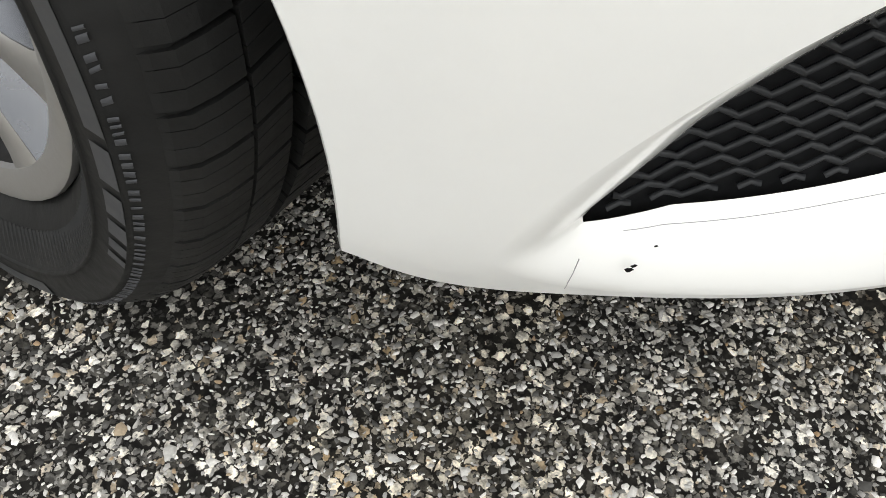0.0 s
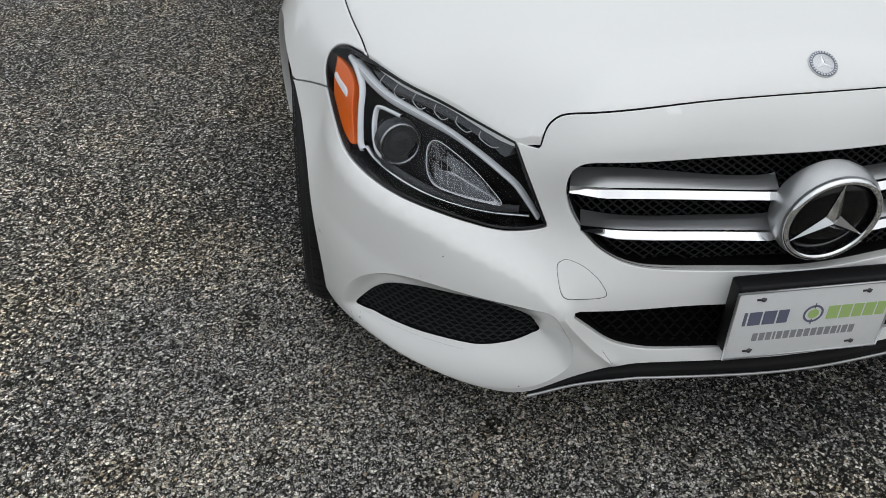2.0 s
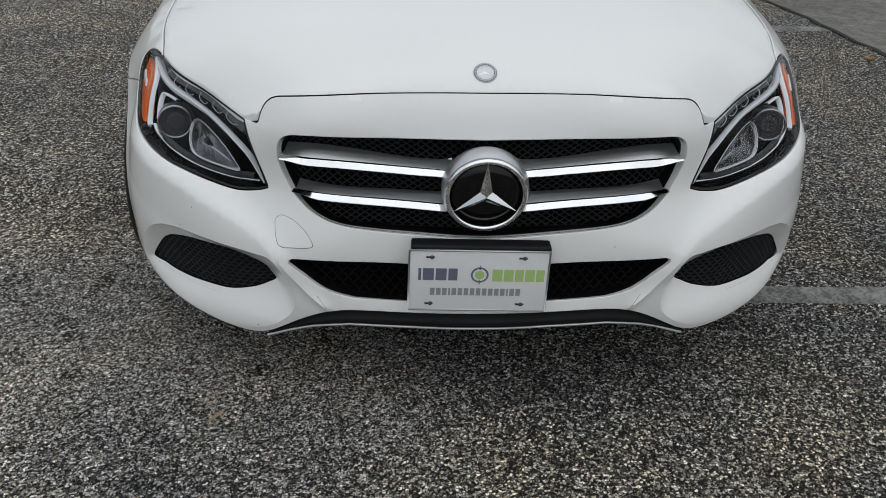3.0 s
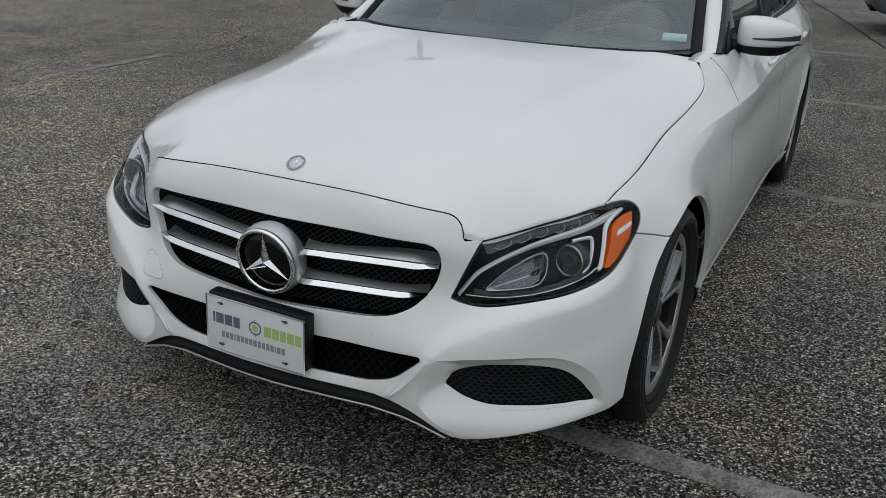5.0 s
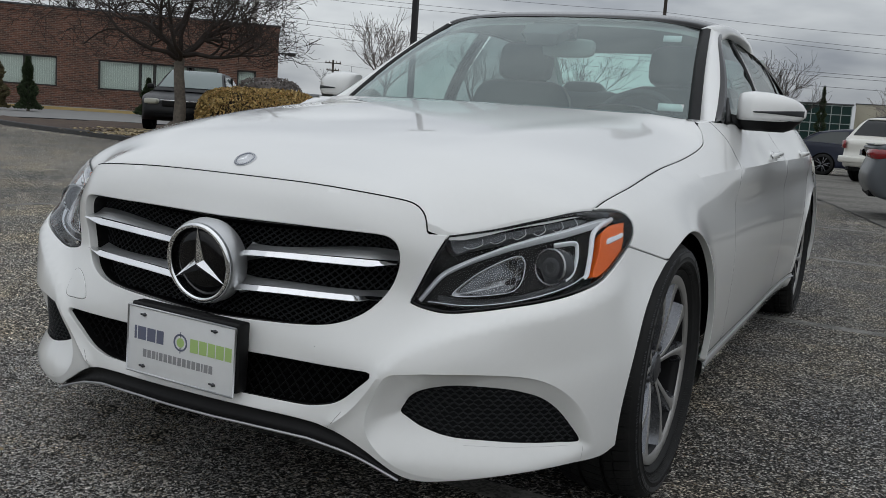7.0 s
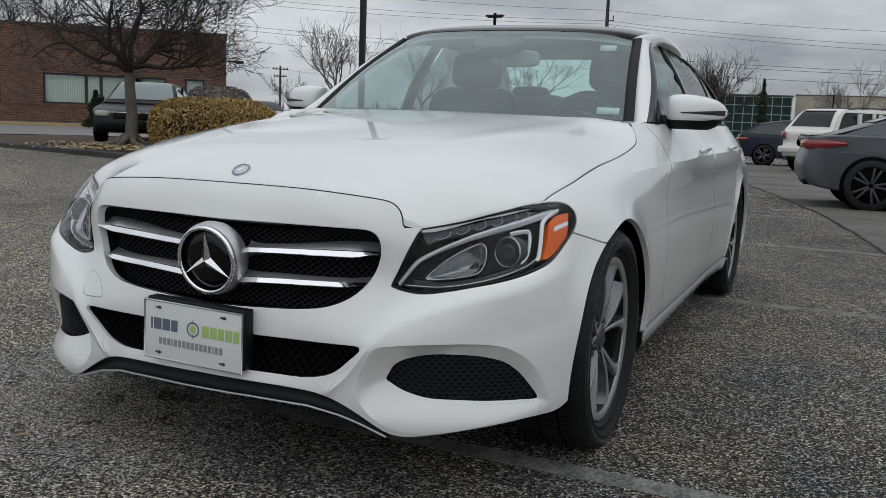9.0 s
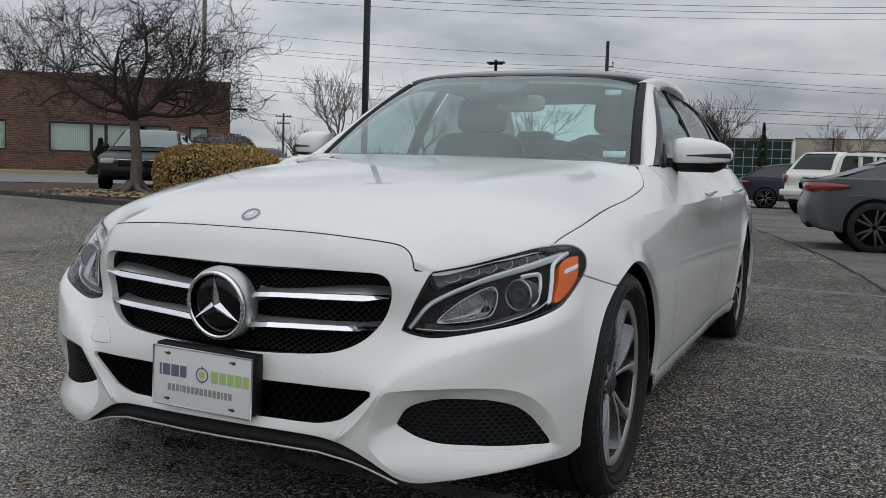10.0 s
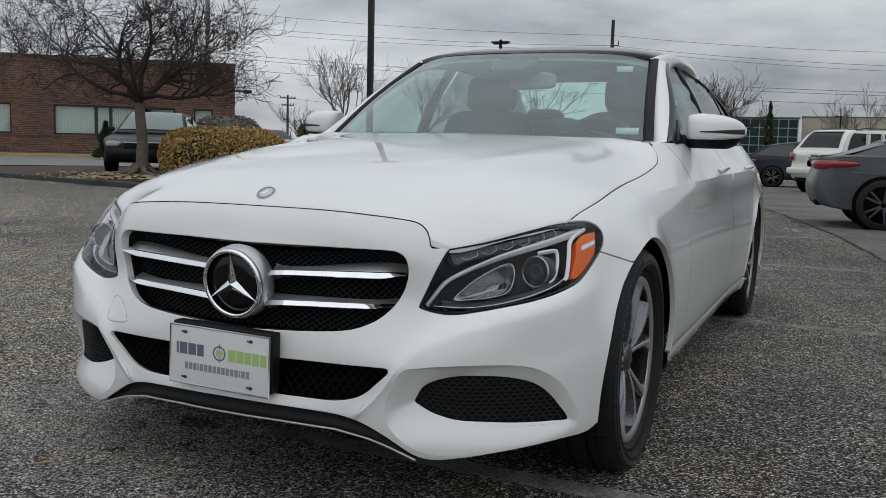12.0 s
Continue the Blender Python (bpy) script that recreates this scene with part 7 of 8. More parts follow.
def parked_car(name, label, at, paint, length=4.6, width=1.78, belt=.92, roof=1.45, kind="sedan", rim=ALLOY, red=True, glass=None, plate=False):
    """A parked car facing along minus y of its own space; the front bumper is at y = 0."""
    c = thing(name, label, "car", at=at)
    hw, L = width / 2, length
    if kind == "sedan":
        low = [(0, .42), (.02, .58), (.10, .68), (.55, .80), (1.25, .90), (1.5, belt), (2.5, belt + .015), (3.6, belt + .03), (L - .35, belt + .03), (L - .06, belt - .04), (L, .70), (L - .01, .46), (L - .10, .30), (L - .35, .24), (L - .9, .22), (2.4, .22), (.9, .22), (.3, .24), (.07, .30)]
        top = [(1.18, belt - .02), (1.95, roof - .06), (2.35, roof), (2.9, roof - .01), (3.35, roof - .10), (4.02, belt + .02)]
    elif kind == "coupe":
        low = [(0, .42), (.02, .58), (.10, .68), (.55, .80), (1.25, .88), (1.5, belt), (2.5, belt + .02), (3.4, belt + .05), (L - .5, belt + .06), (L - .10, belt + .035), (L + .015, belt + .005), (L - .03, .80), (L + .02, .64), (L + .03, .50), (L - .03, .36), (L - .22, .27), (L - .9, .22), (2.4, .20), (.9, .22), (.3, .24), (.07, .30)]
        top = [(1.30, belt - .02), (2.0, roof - .06), (2.45, roof), (2.95, roof - .02), (3.5, roof - .13), (L - .75, roof - .28), (L - .40, belt + .085), (L - .08, belt + .02)]
    elif kind == "hatch":
        low = [(0, .45), (.02, .62), (.10, .72), (.55, .86), (1.1, .95), (1.4, belt), (2.4, belt + .03), (3.4, belt + .06), (L - .12, belt + .06), (L, .80), (L + .02, .52), (L - .08, .32), (L - .35, .26), (L - .9, .24), (2.2, .24), (.9, .24), (.3, .26), (.07, .33)]
        top = [(1.05, belt - .02), (1.85, roof - .07), (2.3, roof), (3.0, roof - .02), (3.75, roof - .16), (L - .10, belt + .05)]
    else:
        low = [(0, .55), (.02, .78), (.12, .90), (.6, 1.0), (1.2, 1.06), (1.5, belt), (2.5, belt + .02), (3.6, belt + .04), (L - .10, belt + .02), (L - .02, .80), (L + .04, .62), (L, .46), (L - .12, .38), (L - .4, .34), (L - .95, .32), (2.4, .32), (.95, .32), (.3, .34), (.07, .42)]
        top = [(1.2, belt - .02), (1.95, roof - .08), (2.4, roof), (3.6, roof - .02), (L - .55, roof - .06), (L - .14, belt + .02)]
    low_c, top_c = curve_through(low, 4, True), curve_through(top, 6)
    mid = low_c.mean(0)
    rings = []
    for f_, ins in ((-1.0, .10), (-.985, .045), (-.93, .012), (-.75, .0), (0, -.012), (.75, .0), (.93, .012), (.985, .045), (1.0, .10)):
        q = low_c.copy()
        d = q - mid
        q = q - d / np.linalg.norm(d, axis=1)[:, None] * ins * np.array((1.6, .8))
        nose = np.clip((.55 - q[:, 0]) / .55, 0, 1) ** 2 * .16 + np.clip((q[:, 0] - L + .5) / .5, 0, 1) ** 2 * .12
        rings.append(np.column_stack([hw * f_ * (1 - nose * abs(f_)), q[:, 0] + nose * abs(f_) ** 2 * .5 * np.where(q[:, 0] < L / 2, 1, -1), q[:, 1]]))
    body = soften(add("body", loft(rings, True, True), paint, c), 50)
    rings = []
    for f_, zdrop in ((-1, .05), (-.9, .012), (-.5, .0), (.5, .0), (.9, .012), (1, .05)):
        w = np.interp(top_c[:, 1], [belt - .05, roof], [.92, .70]) * hw
        rings.append(np.column_stack([w * f_, top_c[:, 0], top_c[:, 1] - zdrop * np.clip((top_c[:, 1] - belt) * 3, 0, 1)]))
    cabin = soften(add("cabin", loft(rings, False), paint, c), 50)
    side_l = np.column_stack([np.interp(top_c[:, 1], [belt - .05, roof], [.92, .70]) * hw, top_c[:, 0], top_c[:, 1] - .04])
    g = glass or DARK_GLASS_SOLID
    for sx in (1, -1):
        m = side_l.mean(0)
        q = side_l + (np.array((0, m[1], m[2] - .03)) - side_l * np.array((0, 1, 1))) * np.array((0, .10, .14))
        if kind == "coupe":
            q = np.concatenate([q[q[:, 1] < 3.42], [(.90 * hw, 3.30, belt + .10), (.92 * hw, 3.1, belt + .05)]])
        v = [(sx * (x + .012), y, z) for x, y, z in side_l]
        fan = [tuple(range(len(v)))] if sx < 0 else [tuple(reversed(range(len(v))))]
        add("cabin_side", (v, fan), paint, cabin, smooth=False)
        v = [(sx * (x + .018), y, z) for x, y, z in q]
        add("side_window", (v, [tuple(range(len(v)))] if sx < 0 else [tuple(reversed(range(len(v))))]), g, cabin, smooth=False)
        ym = q[:, 1].mean() + .1
        add("door_post", box(sx * hw * .80 - .03, sx * hw * .80 + .10 * 0 + .03, ym - .04, ym + .04, belt, roof - .1), paint, cabin, smooth=False)
        add("door_mirror", moved(soft_block(.16, .10, .12, 0, .6), pose(sx * (hw + .06), 1.55, belt + .06)), paint, body)
        add("headlight", moved(soft_block(.34, .16, .13, 0, .5), pose(sx * hw * .68, .10, .66 if kind != "suv" else .80, 0, 0, sx * 14)), LAMP_CLEAR, body, "pale headlight")
        if red:
            add("tail_light", tail_lamp(kind, sx, hw, L), TAIL_RED, body, "red tail light")
    back = {"coupe": (len(top_c) - 22, len(top_c) - 14), "suv": (len(top_c) - 7, len(top_c) - 2)}.get(kind, (len(top_c) - 8, len(top_c) - 2))
    for i0, i1, nm in ((1, 8, "windscreen"), (*back, "rear_window")):
        rows = []
        for i in range(i0, i1 + 1):
            (y, z), d = top_c[i], top_c[min(i + 1, len(top_c) - 1)] - top_c[i - 1]
            n = np.array((-d[1], d[0])) / np.linalg.norm(d) * .012
            w = np.interp(z, [belt - .05, roof], [.92, .70]) * hw - (.06 if kind != "suv" else .15)
            rows.append([(w * k, y + n[0], z + n[1] - .010 * k ** 4) for k in np.linspace(-1, 1, 9)])
        add(nm, loft(rows, False), g, cabin)
    if kind == "suv":
        add("roof_spoiler", box(-hw * .54, hw * .54, L - .66, L - .47, roof - .085, roof - .045, .018), paint, cabin)
        for sx in (1, -1):
            add("roof_rail", tube([(sx * hw * .66, 2.2, roof - .02), (sx * hw * .66, 2.4, roof + .035), (sx * hw * .66, 3.7, roof + .03), (sx * hw * .66, 3.95, roof - .03)], .018, 6), ALLOY_DARK, cabin)
            for y in (2.95, 3.72):
                add("window_post", box(sx * hw * .86 - .04, sx * hw * .86 + .035, y - .05, y + .05, belt, roof - .13, .01), paint, cabin, smooth=False)
            add("exhaust", moved(lathe([(.030, -.06), (.040, .0), (.034, .002), (.030, -.05)], 14, "y"), pose(sx * hw * .62, L - .01, .36)), ALLOY_DARK, body)
        add("badge_bar", box(-.16, .16, L - .035, L - .015, .955, .985, .003), ALLOY_DARK, body, "plain grey bar of lettering")
        add("rear_bumper", box(-hw * .92, hw * .92, L - .16, L + .055, .50, .68, .05), paint, body)
    if kind == "coupe":
        lip = [[(w * hw * .80, L - .22 + .02 * (1 - w * w), belt + .055), (w * hw * .80, L + .005 - .05 * w * w, belt + .052), (w * hw * .80, L + .012 - .05 * w * w, belt + .040), (w * hw * .80, L - .05 - .05 * w * w, belt + .020)] for w in np.linspace(-1, 1, 9)]
        add("boot_lip", loft(lip, False), paint, body, "raised boot lid edge")
        for sx in (1, -1):
            add("exhaust", moved(lathe([(.034, -.10), (.042, .0), (.036, .002), (.032, -.08)], 16, "y"), pose(sx * hw * .62, L - .06, .335)), ALLOY, body, "bright exhaust pipe")
            rows = [[(sx * (hw + .011), y, z), (sx * (hw + .016), y, z - .006), (sx * (hw + .011), y, z - .012)] for y, z in zip(np.linspace(.9, L - .45, 12), np.linspace(.66, .74, 12))]
            add("side_crease", loft(rows, False), paint, body)
    add("front_grille", box(-hw * .42, hw * .42, -.012, .05, .56, .68, .01), BLACK_TRIM, body)
    add("grille_bar", box(-hw * .45, hw * .45, -.02, .03, .685, .705, .005), CHROME, body)
    add("bumper_slot", box(-hw * .6, hw * .6, -.008, .05, .32, .42, .01), BLACK_MATT, body)
    add("rear_valance", box(-hw * .7, hw * .7, L - .3, L - .05, .29, .40, .02), BLACK_MATT, body)
    if plate:
        add("rear_plate", box(-.16, .16, L - .02, L + .022, .72, .87, .004), PLATE_GREY, body)
        add("tow_sign", box(-.05, .05, L - .02, L + .03, .42, .52, .004), PLATE_WHITE, body)
    wr = .33 if kind != "suv" else .37
    for sx in (1, -1):
        for y in (.88, L - .84):
            w = add("wheel", moved(lathe([(wr - .09, .10), (wr - .02, .105), (wr, .08), (wr, -.08), (wr - .02, -.105), (wr - .09, -.10)], 36), pose(sx * (hw - .075), y, wr)), RUBBER, c, "black tyre on a spoked rim")
            add("rim", moved(lathe([(.0005, .03), (wr - .12, .045), (wr - .095, .098), (wr - .088, .10)], 28), pose(sx * (hw - .075), y, wr, 0, 0, 0 if sx > 0 else 180)), BLACK_MATT, w)
            sp = []
            for k in range(10):
                a = 2 * math.pi * k / 10
                sp.append(moved(box(.06, .092, -.014, .014, .03, wr - .095, .004), Matrix.Rotation(a + (.12 if k % 2 else -.12), 4, "X")))
            add("spokes", moved(join(*sp), pose(sx * (hw - .075), y, wr, 0, 0, 0 if sx > 0 else 180)), rim, w)
            arch_r = lathe([(.001, .088), (wr + .04, .088), (wr + .04, -.1)], 30)
            add("wheel_arch", moved(arch_r, pose(sx * (hw - .075), y, wr, 0, 0, 0 if sx > 0 else 180)), BLACK_DEEP, body)
    return c


DARK_GLASS_SOLID = material("dark_car_glass", (.010, .012, .013), .08, 0, .2, spec=.3)
# panes with the sky's reflection put into a pale base colour
PALE_CAR_GLASS = material("painted_reflection_glass", (.19, .245, .235), .1, 0, .6)
GREY_CAR_GLASS = material("grey_car_glass", (.032, .040, .039), .12, 0, .3)
LAMP_CLEAR = material("hazed_headlight", (.50, .50, .42), .3, 0, .8)
TAIL_RED = material("red_lens", (.24, .008, .012), .2, 0, 1.0)
PLATE_GREY = speckled("grey_plate", (.22, .22, .23), .5, .2, 40)
NEARBLACK = speckled("black_car_paint", (.005, .006, .007), .42, .1, 8, coat=.16, spec=.25)
GREY_PAINT = speckled("grey_car_paint", (.092, .100, .110), .38, .06, 8, metal=.2, coat=.35, spec=.35)
NAVY_PAINT = speckled("navy_car_paint", (.008, .012, .030), .4, .08, 8, coat=.3, spec=.3)
OFFWHITE = speckled("off_white_car_paint", (.76, .745, .68), .35, .05, 6, coat=.8)
p = polar(-42.75, 21.8)
parked_car("black_sedan", "older black sedan parked behind the bare tree", pose(p.x, p.y, .10, 0, 0, 32), NEARBLACK, 4.9, 1.84, .94, 1.43, "sedan", ALLOY, True, PALE_CAR_GLASS)
# grey coupe seen from its side, tail towards the white sedan
m = pose(5.45, 12.35, gz(3, 12.3), 0, 0, 96) @ pose(0, 0, 0)
parked_car("grey_coupe", "dark grey two-door coupe with black spoked wheels", m, GREY_PAINT, 4.72, 1.82, .90, 1.39, "coupe", ALLOY_DARK, True, DARK_GLASS_SOLID)
p = polar(-2.75, 26.8)
parked_car("white_suv", "off-white sport utility vehicle seen from behind", pose(p.x + 4.8 * math.sin(radians(42)), p.y + 4.8 * math.cos(radians(42)), gz(p.x, p.y), 0, 0, 138), OFFWHITE, 4.8, 1.92, 1.12, 1.74, "suv", ALLOY_DARK, True, DARK_GLASS_SOLID, True)
p = polar(-4.6, 31.5)
parked_car("navy_hatchback", "dark navy hatchback beside the off-white vehicle", pose(p.x + 3.25, p.y + 1.3, gz(p.x, p.y), 0, 0, 96), NAVY_PAINT, 4.36, 1.82, .95, 1.48, "hatch", ALLOY, True, GREY_CAR_GLASS)
p = polar(-33.6, 44)
parked_car("silver_van", "pale silver vehicle far off beyond the hedge", pose(p.x, p.y, 0, 0, 0, 70), speckled("pale_silver_paint", (.35, .37, .40), .3, .06, 6, coat=.8), 4.6, 1.8, .92, 1.42, "sedan", ALLOY)

# ---- poles, lamps and wires ----
p = polar(-29.2, 24.0)
lamp_post = thing("lamp_post", "black square lamp post in the car park", "lamp post", at=Matrix.Translation(p))
add("pole", box(-.065, .065, -.065, .065, .5, 8.2, .008), POLE_BLACK, lamp_post)
add("pole_foot", lathe([(.30, -.1), (.30, .55), (.28, .6), (.0005, .6)], 24, "z"), CONCRETE, lamp_post)
add("lamp_head", join(box(-.45, .45, -.15, .15, 8.2, 8.32, .02)), POLE_BLACK, lamp_post)
p = polar(-21.25, 62.0)
far_lamp = thing("far_lamp_post", "distant dark twin-head lamp post", "lamp post", at=Matrix.Translation(p))
add("pole", tube([(0, 0, -.5), (0, 0, 7.9)], .11, 8), POLE_BLACK, far_lamp)
for sx in (-1, 1):
    add("lamp_head", box(.12, .62, -.15, .15, 7.68, 7.80, .03) if sx > 0 else box(-.62, -.12, -.15, .15, 7.68, 7.80, .03), POLE_BLACK, far_lamp)
add("lamp_bracket", box(-.5, .5, -.05, .05, 7.60, 7.68), POLE_BLACK, far_lamp)
p = polar(-1.4, 60)
lamp2 = thing("far_lamp_post", "distant dark lamp post by the pale building", "lamp post", at=Matrix.Translation((p.x, p.y, -.4)))
add("pole", tube([(0, 0, -.5), (0, 0, 3.6)], .045, 8), POLE_BLACK, lamp2)
add("lamp_head", box(-.32, .08, -.10, .10, 3.5, 3.58, .02), POLE_BLACK, lamp2)


def utility_pole(az, dist, top, cross, label, mat=POLE_WOOD):
    b = polar(az, dist)
    u = thing("utility_pole", label, "utility pole", at=pose(b.x, b.y, 0, 0, 0, -az))
    add("pole", tube([(0, 0, -.5), (0, 0, top * .5), (0, 0, top)], [.19, .16, .12], 10), mat, u)
    for z, w in cross:
        add("crossarm", box(-w, w, -.06, .06, z - .07, z + .07), POLE_WOOD, u)
        for x in (-w * .9, -w * .45, w * .45, w * .9):
            add("insulator", moved(lathe([(.05, 0), (.06, .09), (.03, .18), (.0005, .19)], 8, "z"), pose(x, 0, z + .07)), POLE_WOOD, u)
    return u


utility_pole(-14.5, 72, 10.6, (), "tall weathered utility pole carrying wires")
b = polar(-14.5, 72)
br = thing("pole_bracket", "steel insulator bracket on the utility pole", "bracket", at=pose(b.x, b.y, 0, 0, 0, 14.5))
for z, r in ((8.9, .45), (8.1, .6)):
    add("arm", tube([(-.1, -.1, z - .25), (r, -.1, z - .2), (r, -.1, z + .15)], .05, 6), POLE_WOOD, br)
utility_pole(-34.2, 120, 6.7, ((6.3, 1.0), (5.4, .8)), "distant utility pole with two crossarms")
utility_pole(-38.9, 62, 14.0, (), "tall pale pole behind the brick building", CONCRETE)


def wire(az0, el0, az1, el1, dist=68, sag=.8, r=.012):
    a, b = polar(az0, dist * 1.05), polar(az1, dist)
    a.z, b.z = .927 + dist * 1.05 * math.tan(radians(el0)), .927 + dist * math.tan(radians(el1))
    pts = [a.lerp(b, t) - Vector((0, 0, sag * 4 * t * (1 - t))) for t in np.linspace(0, 1, 20)]
    tagged(add("overhead_wire", tube(pts, r, 4), WIRE), "thin black overhead wire between the poles", "wire", group="overhead wires")


for k, (e0, e1, e2) in enumerate(((7.75, 6.75, 5.25), (6.9, 6.15, 4.45), (6.55, 5.95, 4.1))):
    wire(-46, e0 + .2, -14.5, e1, 72, .6)
    wire(-14.5, e1, 14, e2, 72, .6)
for e0, e1 in ((10.15, 8.7), (9.85, 8.4), (9.4, 8.15)):
    wire(-38.9, e0, 14, e1, 59.05, .7)
for e0, e1 in ((5.4, 3.1), (5.15, 2.95), (4.55, 2.5)):
    wire(-46, e0, 12, e1, 66, .7)
wire(-52, 3.1, -34.2, 2.55, 120, .5)
wire(-34.2, 2.55, -20, 2.2, 114.3, .5)

# ---- far buildings and trees ----
b = polar(-4.7, 118)
glass_house = thing("glass_building", "distant office building with a dark green glass front", "building", at=pose(b.x, b.y, -.6, 0, 0, 6))
add("glass_wall", box(-6.5, 2.2, 0, 10, 0, 5.6), GREEN_GLASS, glass_house, smooth=False)
for i, x in enumerate(np.linspace(-6.5, 2.2, 9)):
    add("mullion", box(x - .05, x + .05, -.06, 0, 0, 5.6), MULLION, glass_house, smooth=False)
for z in np.linspace(.3, 5.5, 6):
    add("transom", box(-6.5, 2.2, -.05, 0, z - .05, z + .05), MULLION, glass_house, smooth=False)
add("glass_roof", box(-6.7, 2.4, -.15, 10.2, 5.6, 5.75), COPING, glass_house, smooth=False)
beige = thing("beige_building", "distant pale beige flat-roofed building", "building", at=pose(b.x, b.y, -.6, 0, 0, 3))
add("wall", box(2.6, 34, 3, 20, 0, 5.9), BEIGE_WALL, beige, smooth=False)
add("roof", box(2.5, 34.1, 2.9, 20.1, 5.9, 6.0), COPING, beige, smooth=False)
for x in (14, 16.2, 18.4):
    add("roof_unit", box(x, x + 1.6, 5, 7, 5.95, 6.9, .05), COPING, beige, smooth=False)
cone_tree(-5.2, 62.0, 4.0, .55, CONIFER, 6, "narrow dark evergreen before the glass building")
for i, (az, d, h, tr, ln, seed, name) in enumerate(((-8.3, 46, 1.0, .12, 2.0, 51, ""), (-.6, 66, 1.3, .12, 2.1, 52, ""), (-30.9, 52, 2.3, .11, 2.2, 53, ""), (-7.9, 60, 1.6, .12, 2.2, 54, ""), (-12.6, 75, 2.6, .14, 1.9, 55, ""), (-22, 80, 2.5, .14, 3.0, 56, ""), (-33.2, 90, 1.0, .1, 2.2, 57, ""), (2.5, 66, 1.0, .1, 2.0, 58, ""), (-48.5, 62, 3.5, .16, 3.4, 59, ""), (-55, 64, 3.5, .16, 3.4, 60, ""), (-10.0, 70, 1.6, .14, 2.2, 61, ""), (-19, 72, 2.0, .14, 2.6, 62, ""), (-25.5, 84, 2.2, .14, 2.9, 63, ""))):
    q = polar(az, d)
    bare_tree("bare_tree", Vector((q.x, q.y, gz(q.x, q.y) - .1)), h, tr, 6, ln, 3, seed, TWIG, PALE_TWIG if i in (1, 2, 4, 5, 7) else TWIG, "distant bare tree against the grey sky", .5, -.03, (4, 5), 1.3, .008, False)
leafy("evergreen_shrub", polar(-32.3, 70, .8), (1.6, 1.2, 1.5), 1800, .16, CONIFER_DRY, 43, "distant olive-brown evergreen shrub", "shrub")
# low wood line along the horizon
rnd = random.Random(77)
v, f = [], []
for _ in range(13000):
    az = rnd.uniform(-180, 180)
    d = rnd.uniform(130, 170)
    q = polar(az, d)
    h = 2.2 + 1.6 * noise.noise((az * .35, 1, 0)) + 1.0 * noise.noise((az * 2.1, 4, 0))
    z = -1 + rnd.random() ** .6 * max(.6, h + 1)
    s = rnd.uniform(.18, .5)
    k = len(v)
    a = rnd.uniform(-.5, .5)
    v += [(q.x - .12, q.y, z - s), (q.x + .12, q.y, z - s), (q.x + a, q.y, z + s * 1.8)]
    f.append((k, k + 1, k + 2))
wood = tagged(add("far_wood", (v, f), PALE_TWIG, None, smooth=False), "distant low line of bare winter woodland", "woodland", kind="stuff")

# ---- stone chips of the asphalt, where it is seen from close by ----
STONE = material("stone_chip", (.4, .4, .38), .8)
_g = node(STONE, "ShaderNodeNewGeometry")
_tone = ramp(STONE, _g.outputs["Random Per Island"], (0, (.03, .029, .027)), (.25, (.11, .107, .10)), (.5, (.36, .352, .335)), (.78, (.62, .605, .575)), (.968, (.80, .785, .75)), (.978, (.34, .22, .11)), (1, (.38, .33, .25)))
_grain = noise_fac(STONE, 500, 3, at=coords(STONE, world_space=True))
link(STONE, mix(STONE, 1.0, _tone, ramp(STONE, _grain, (.3, (.78, .78, .78)), (.7, (1.1, 1.1, 1.1))), "MULTIPLY"), bsdf(STONE).inputs["Base Color"])
rs = np.random.RandomState(12)
x0, x1, y0, y1, pitch = -1.60, .10, -.35, 1.05, .0047
nx, ny = int((x1 - x0) / pitch), int((y1 - y0) / pitch)
cx, cy = np.meshgrid(np.arange(nx), np.arange(ny), indexing="ij")
cx = x0 + (cx.ravel() + rs.uniform(0, 1, nx * ny)) * pitch
cy = y0 + (cy.ravel() + rs.uniform(0, 1, nx * ny)) * pitch
bare = np.array([noise.noise((a * 9, b * 9, 0)) for a, b in zip(cx, cy)])
rim_off = np.minimum(np.minimum(cx - x0, x1 - cx), np.minimum(cy - y0, y1 - cy)) + .12 * bare
keep = (rs.uniform(0, 1, len(cx)) < .86 * np.clip(rim_off / .45, 0, 1)) & (bare < .38)
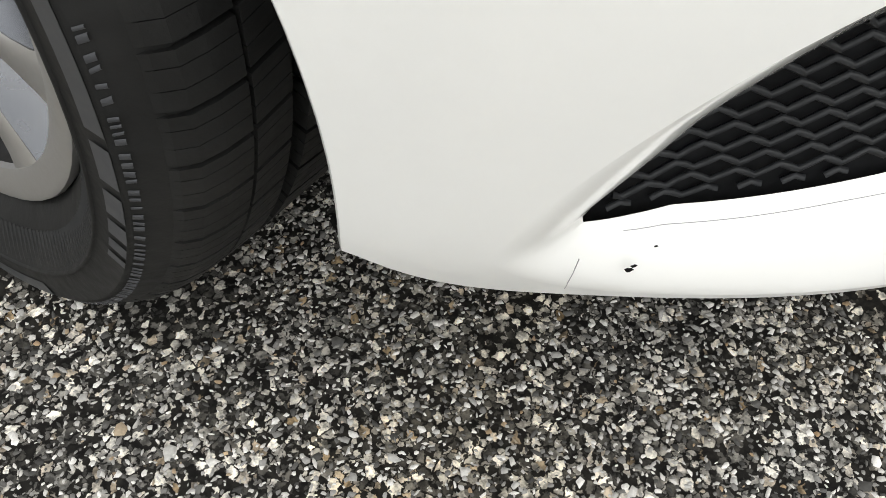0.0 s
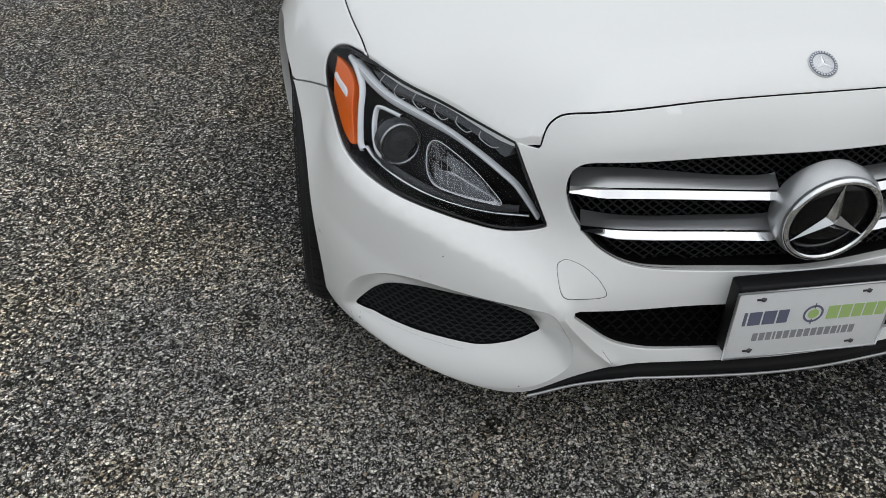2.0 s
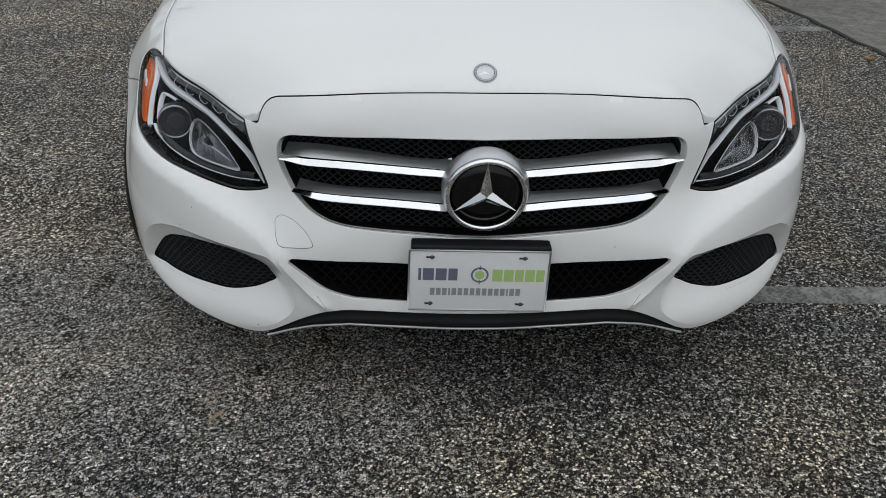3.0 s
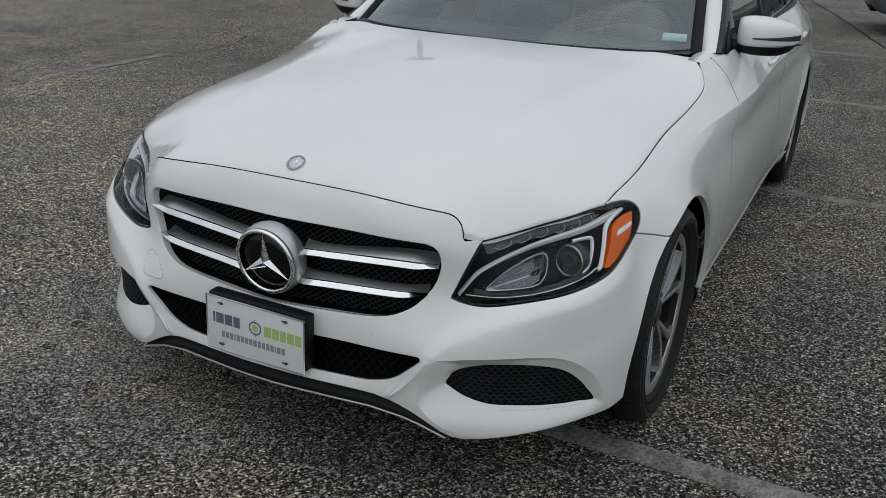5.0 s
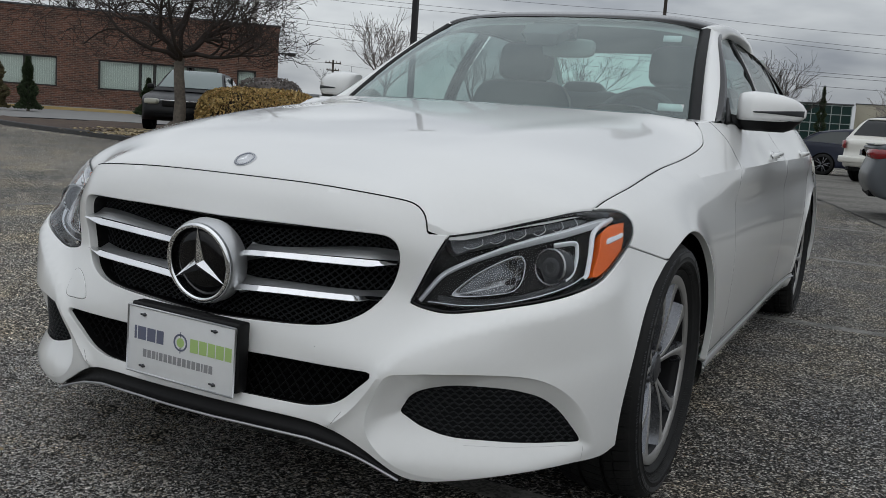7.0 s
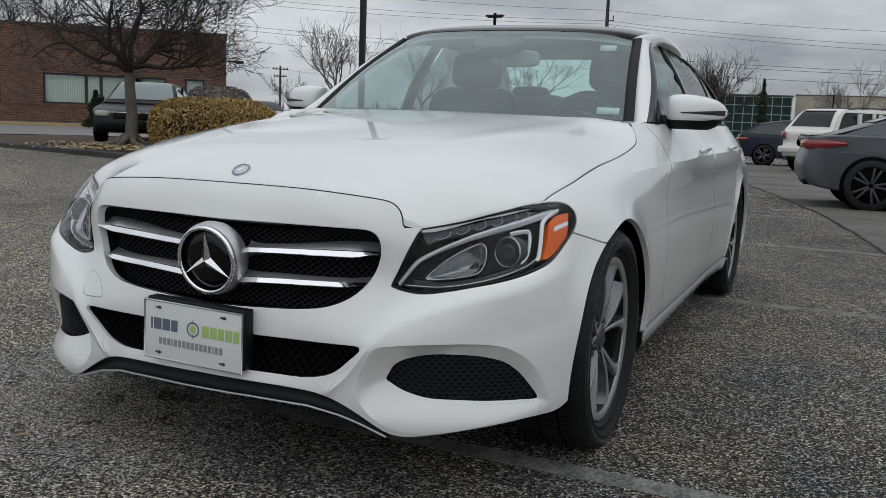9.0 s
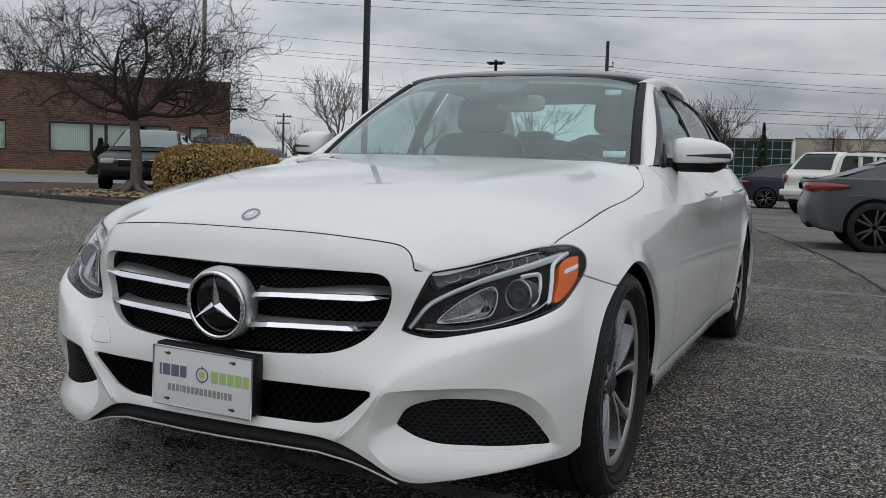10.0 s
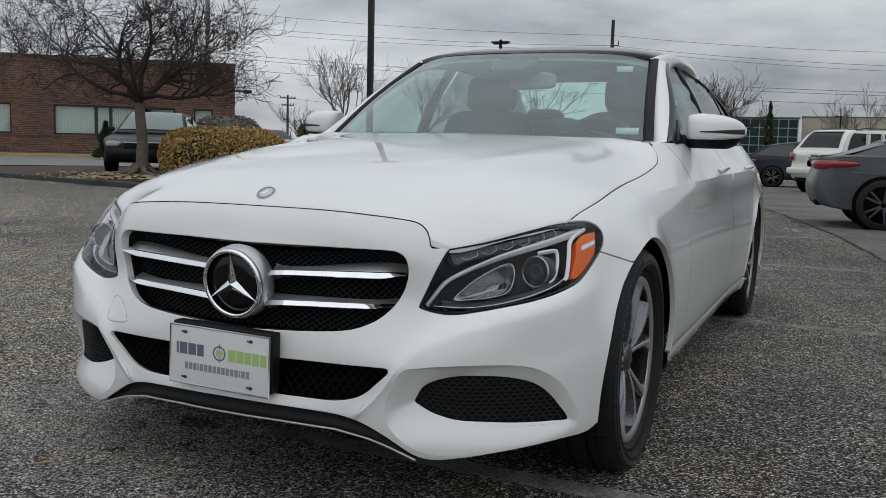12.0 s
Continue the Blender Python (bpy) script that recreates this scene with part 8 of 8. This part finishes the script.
cx, cy = cx[keep], cy[keep]
count = len(cx)
size = .00128 * np.exp(rs.normal(0, .46, count)) + .0004
aspect, turn = rs.uniform(.32, 1.0, count), rs.uniform(0, 2 * np.pi, count)
K = 6
ang = (np.arange(K)[None] + rs.uniform(-.42, .42, (count, K))) * 2 * np.pi / K
rad = size[:, None] * rs.uniform(.66, 1.34, (count, K))
px, py = rad * np.cos(ang) * 1.15, rad * np.sin(ang) * aspect[:, None]
c, s = np.cos(turn)[:, None], np.sin(turn)[:, None]
rim_x, rim_y = cx[:, None] + px * c - py * s, cy[:, None] + px * s + py * c
top_x, top_y = cx[:, None] + .74 * (px * c - py * s), cy[:, None] + .74 * (px * s + py * c)
lift = .0004 + size * rs.uniform(.08, .30, count)
tilt = rs.normal(0, .12, (count, 2))
rim_z = np.full((count, K), -.0004)
top_z = lift[:, None] + tilt[:, :1] * (top_x - cx[:, None]) + tilt[:, 1:] * (top_y - cy[:, None])
verts = np.concatenate([np.stack([rim_x, rim_y, rim_z], 2), np.stack([top_x, top_y, top_z], 2)], 1).reshape(-1, 3)
base = (np.arange(count) * 2 * K)[:, None]
k = np.arange(K)
quads = np.stack([base + k, base + (k + 1) % K, base + K + (k + 1) % K, base + K + k], 2).reshape(-1, 4)
caps = base + K + k[None]
me = bpy.data.meshes.new("stone_chips")
loops = np.concatenate([quads.ravel(), caps.ravel()]).astype(np.int32)
starts = np.concatenate([np.arange(len(quads)) * 4, len(quads) * 4 + np.arange(count) * K]).astype(np.int32)
totals = np.concatenate([np.full(len(quads), 4), np.full(count, K)]).astype(np.int32)
me.vertices.add(len(verts))
me.vertices.foreach_set("co", verts.astype(np.float32).ravel())
me.loops.add(len(loops))
me.loops.foreach_set("vertex_index", loops)
me.polygons.add(len(starts))
me.polygons.foreach_set("loop_start", starts)
me.polygons.foreach_set("loop_total", totals)
me.update(calc_edges=True)
stones = part("stone_chips", me, STONE, None)
tagged(stones, "pale angular stone chips bedded in dark asphalt", "gravel", kind="stuff")
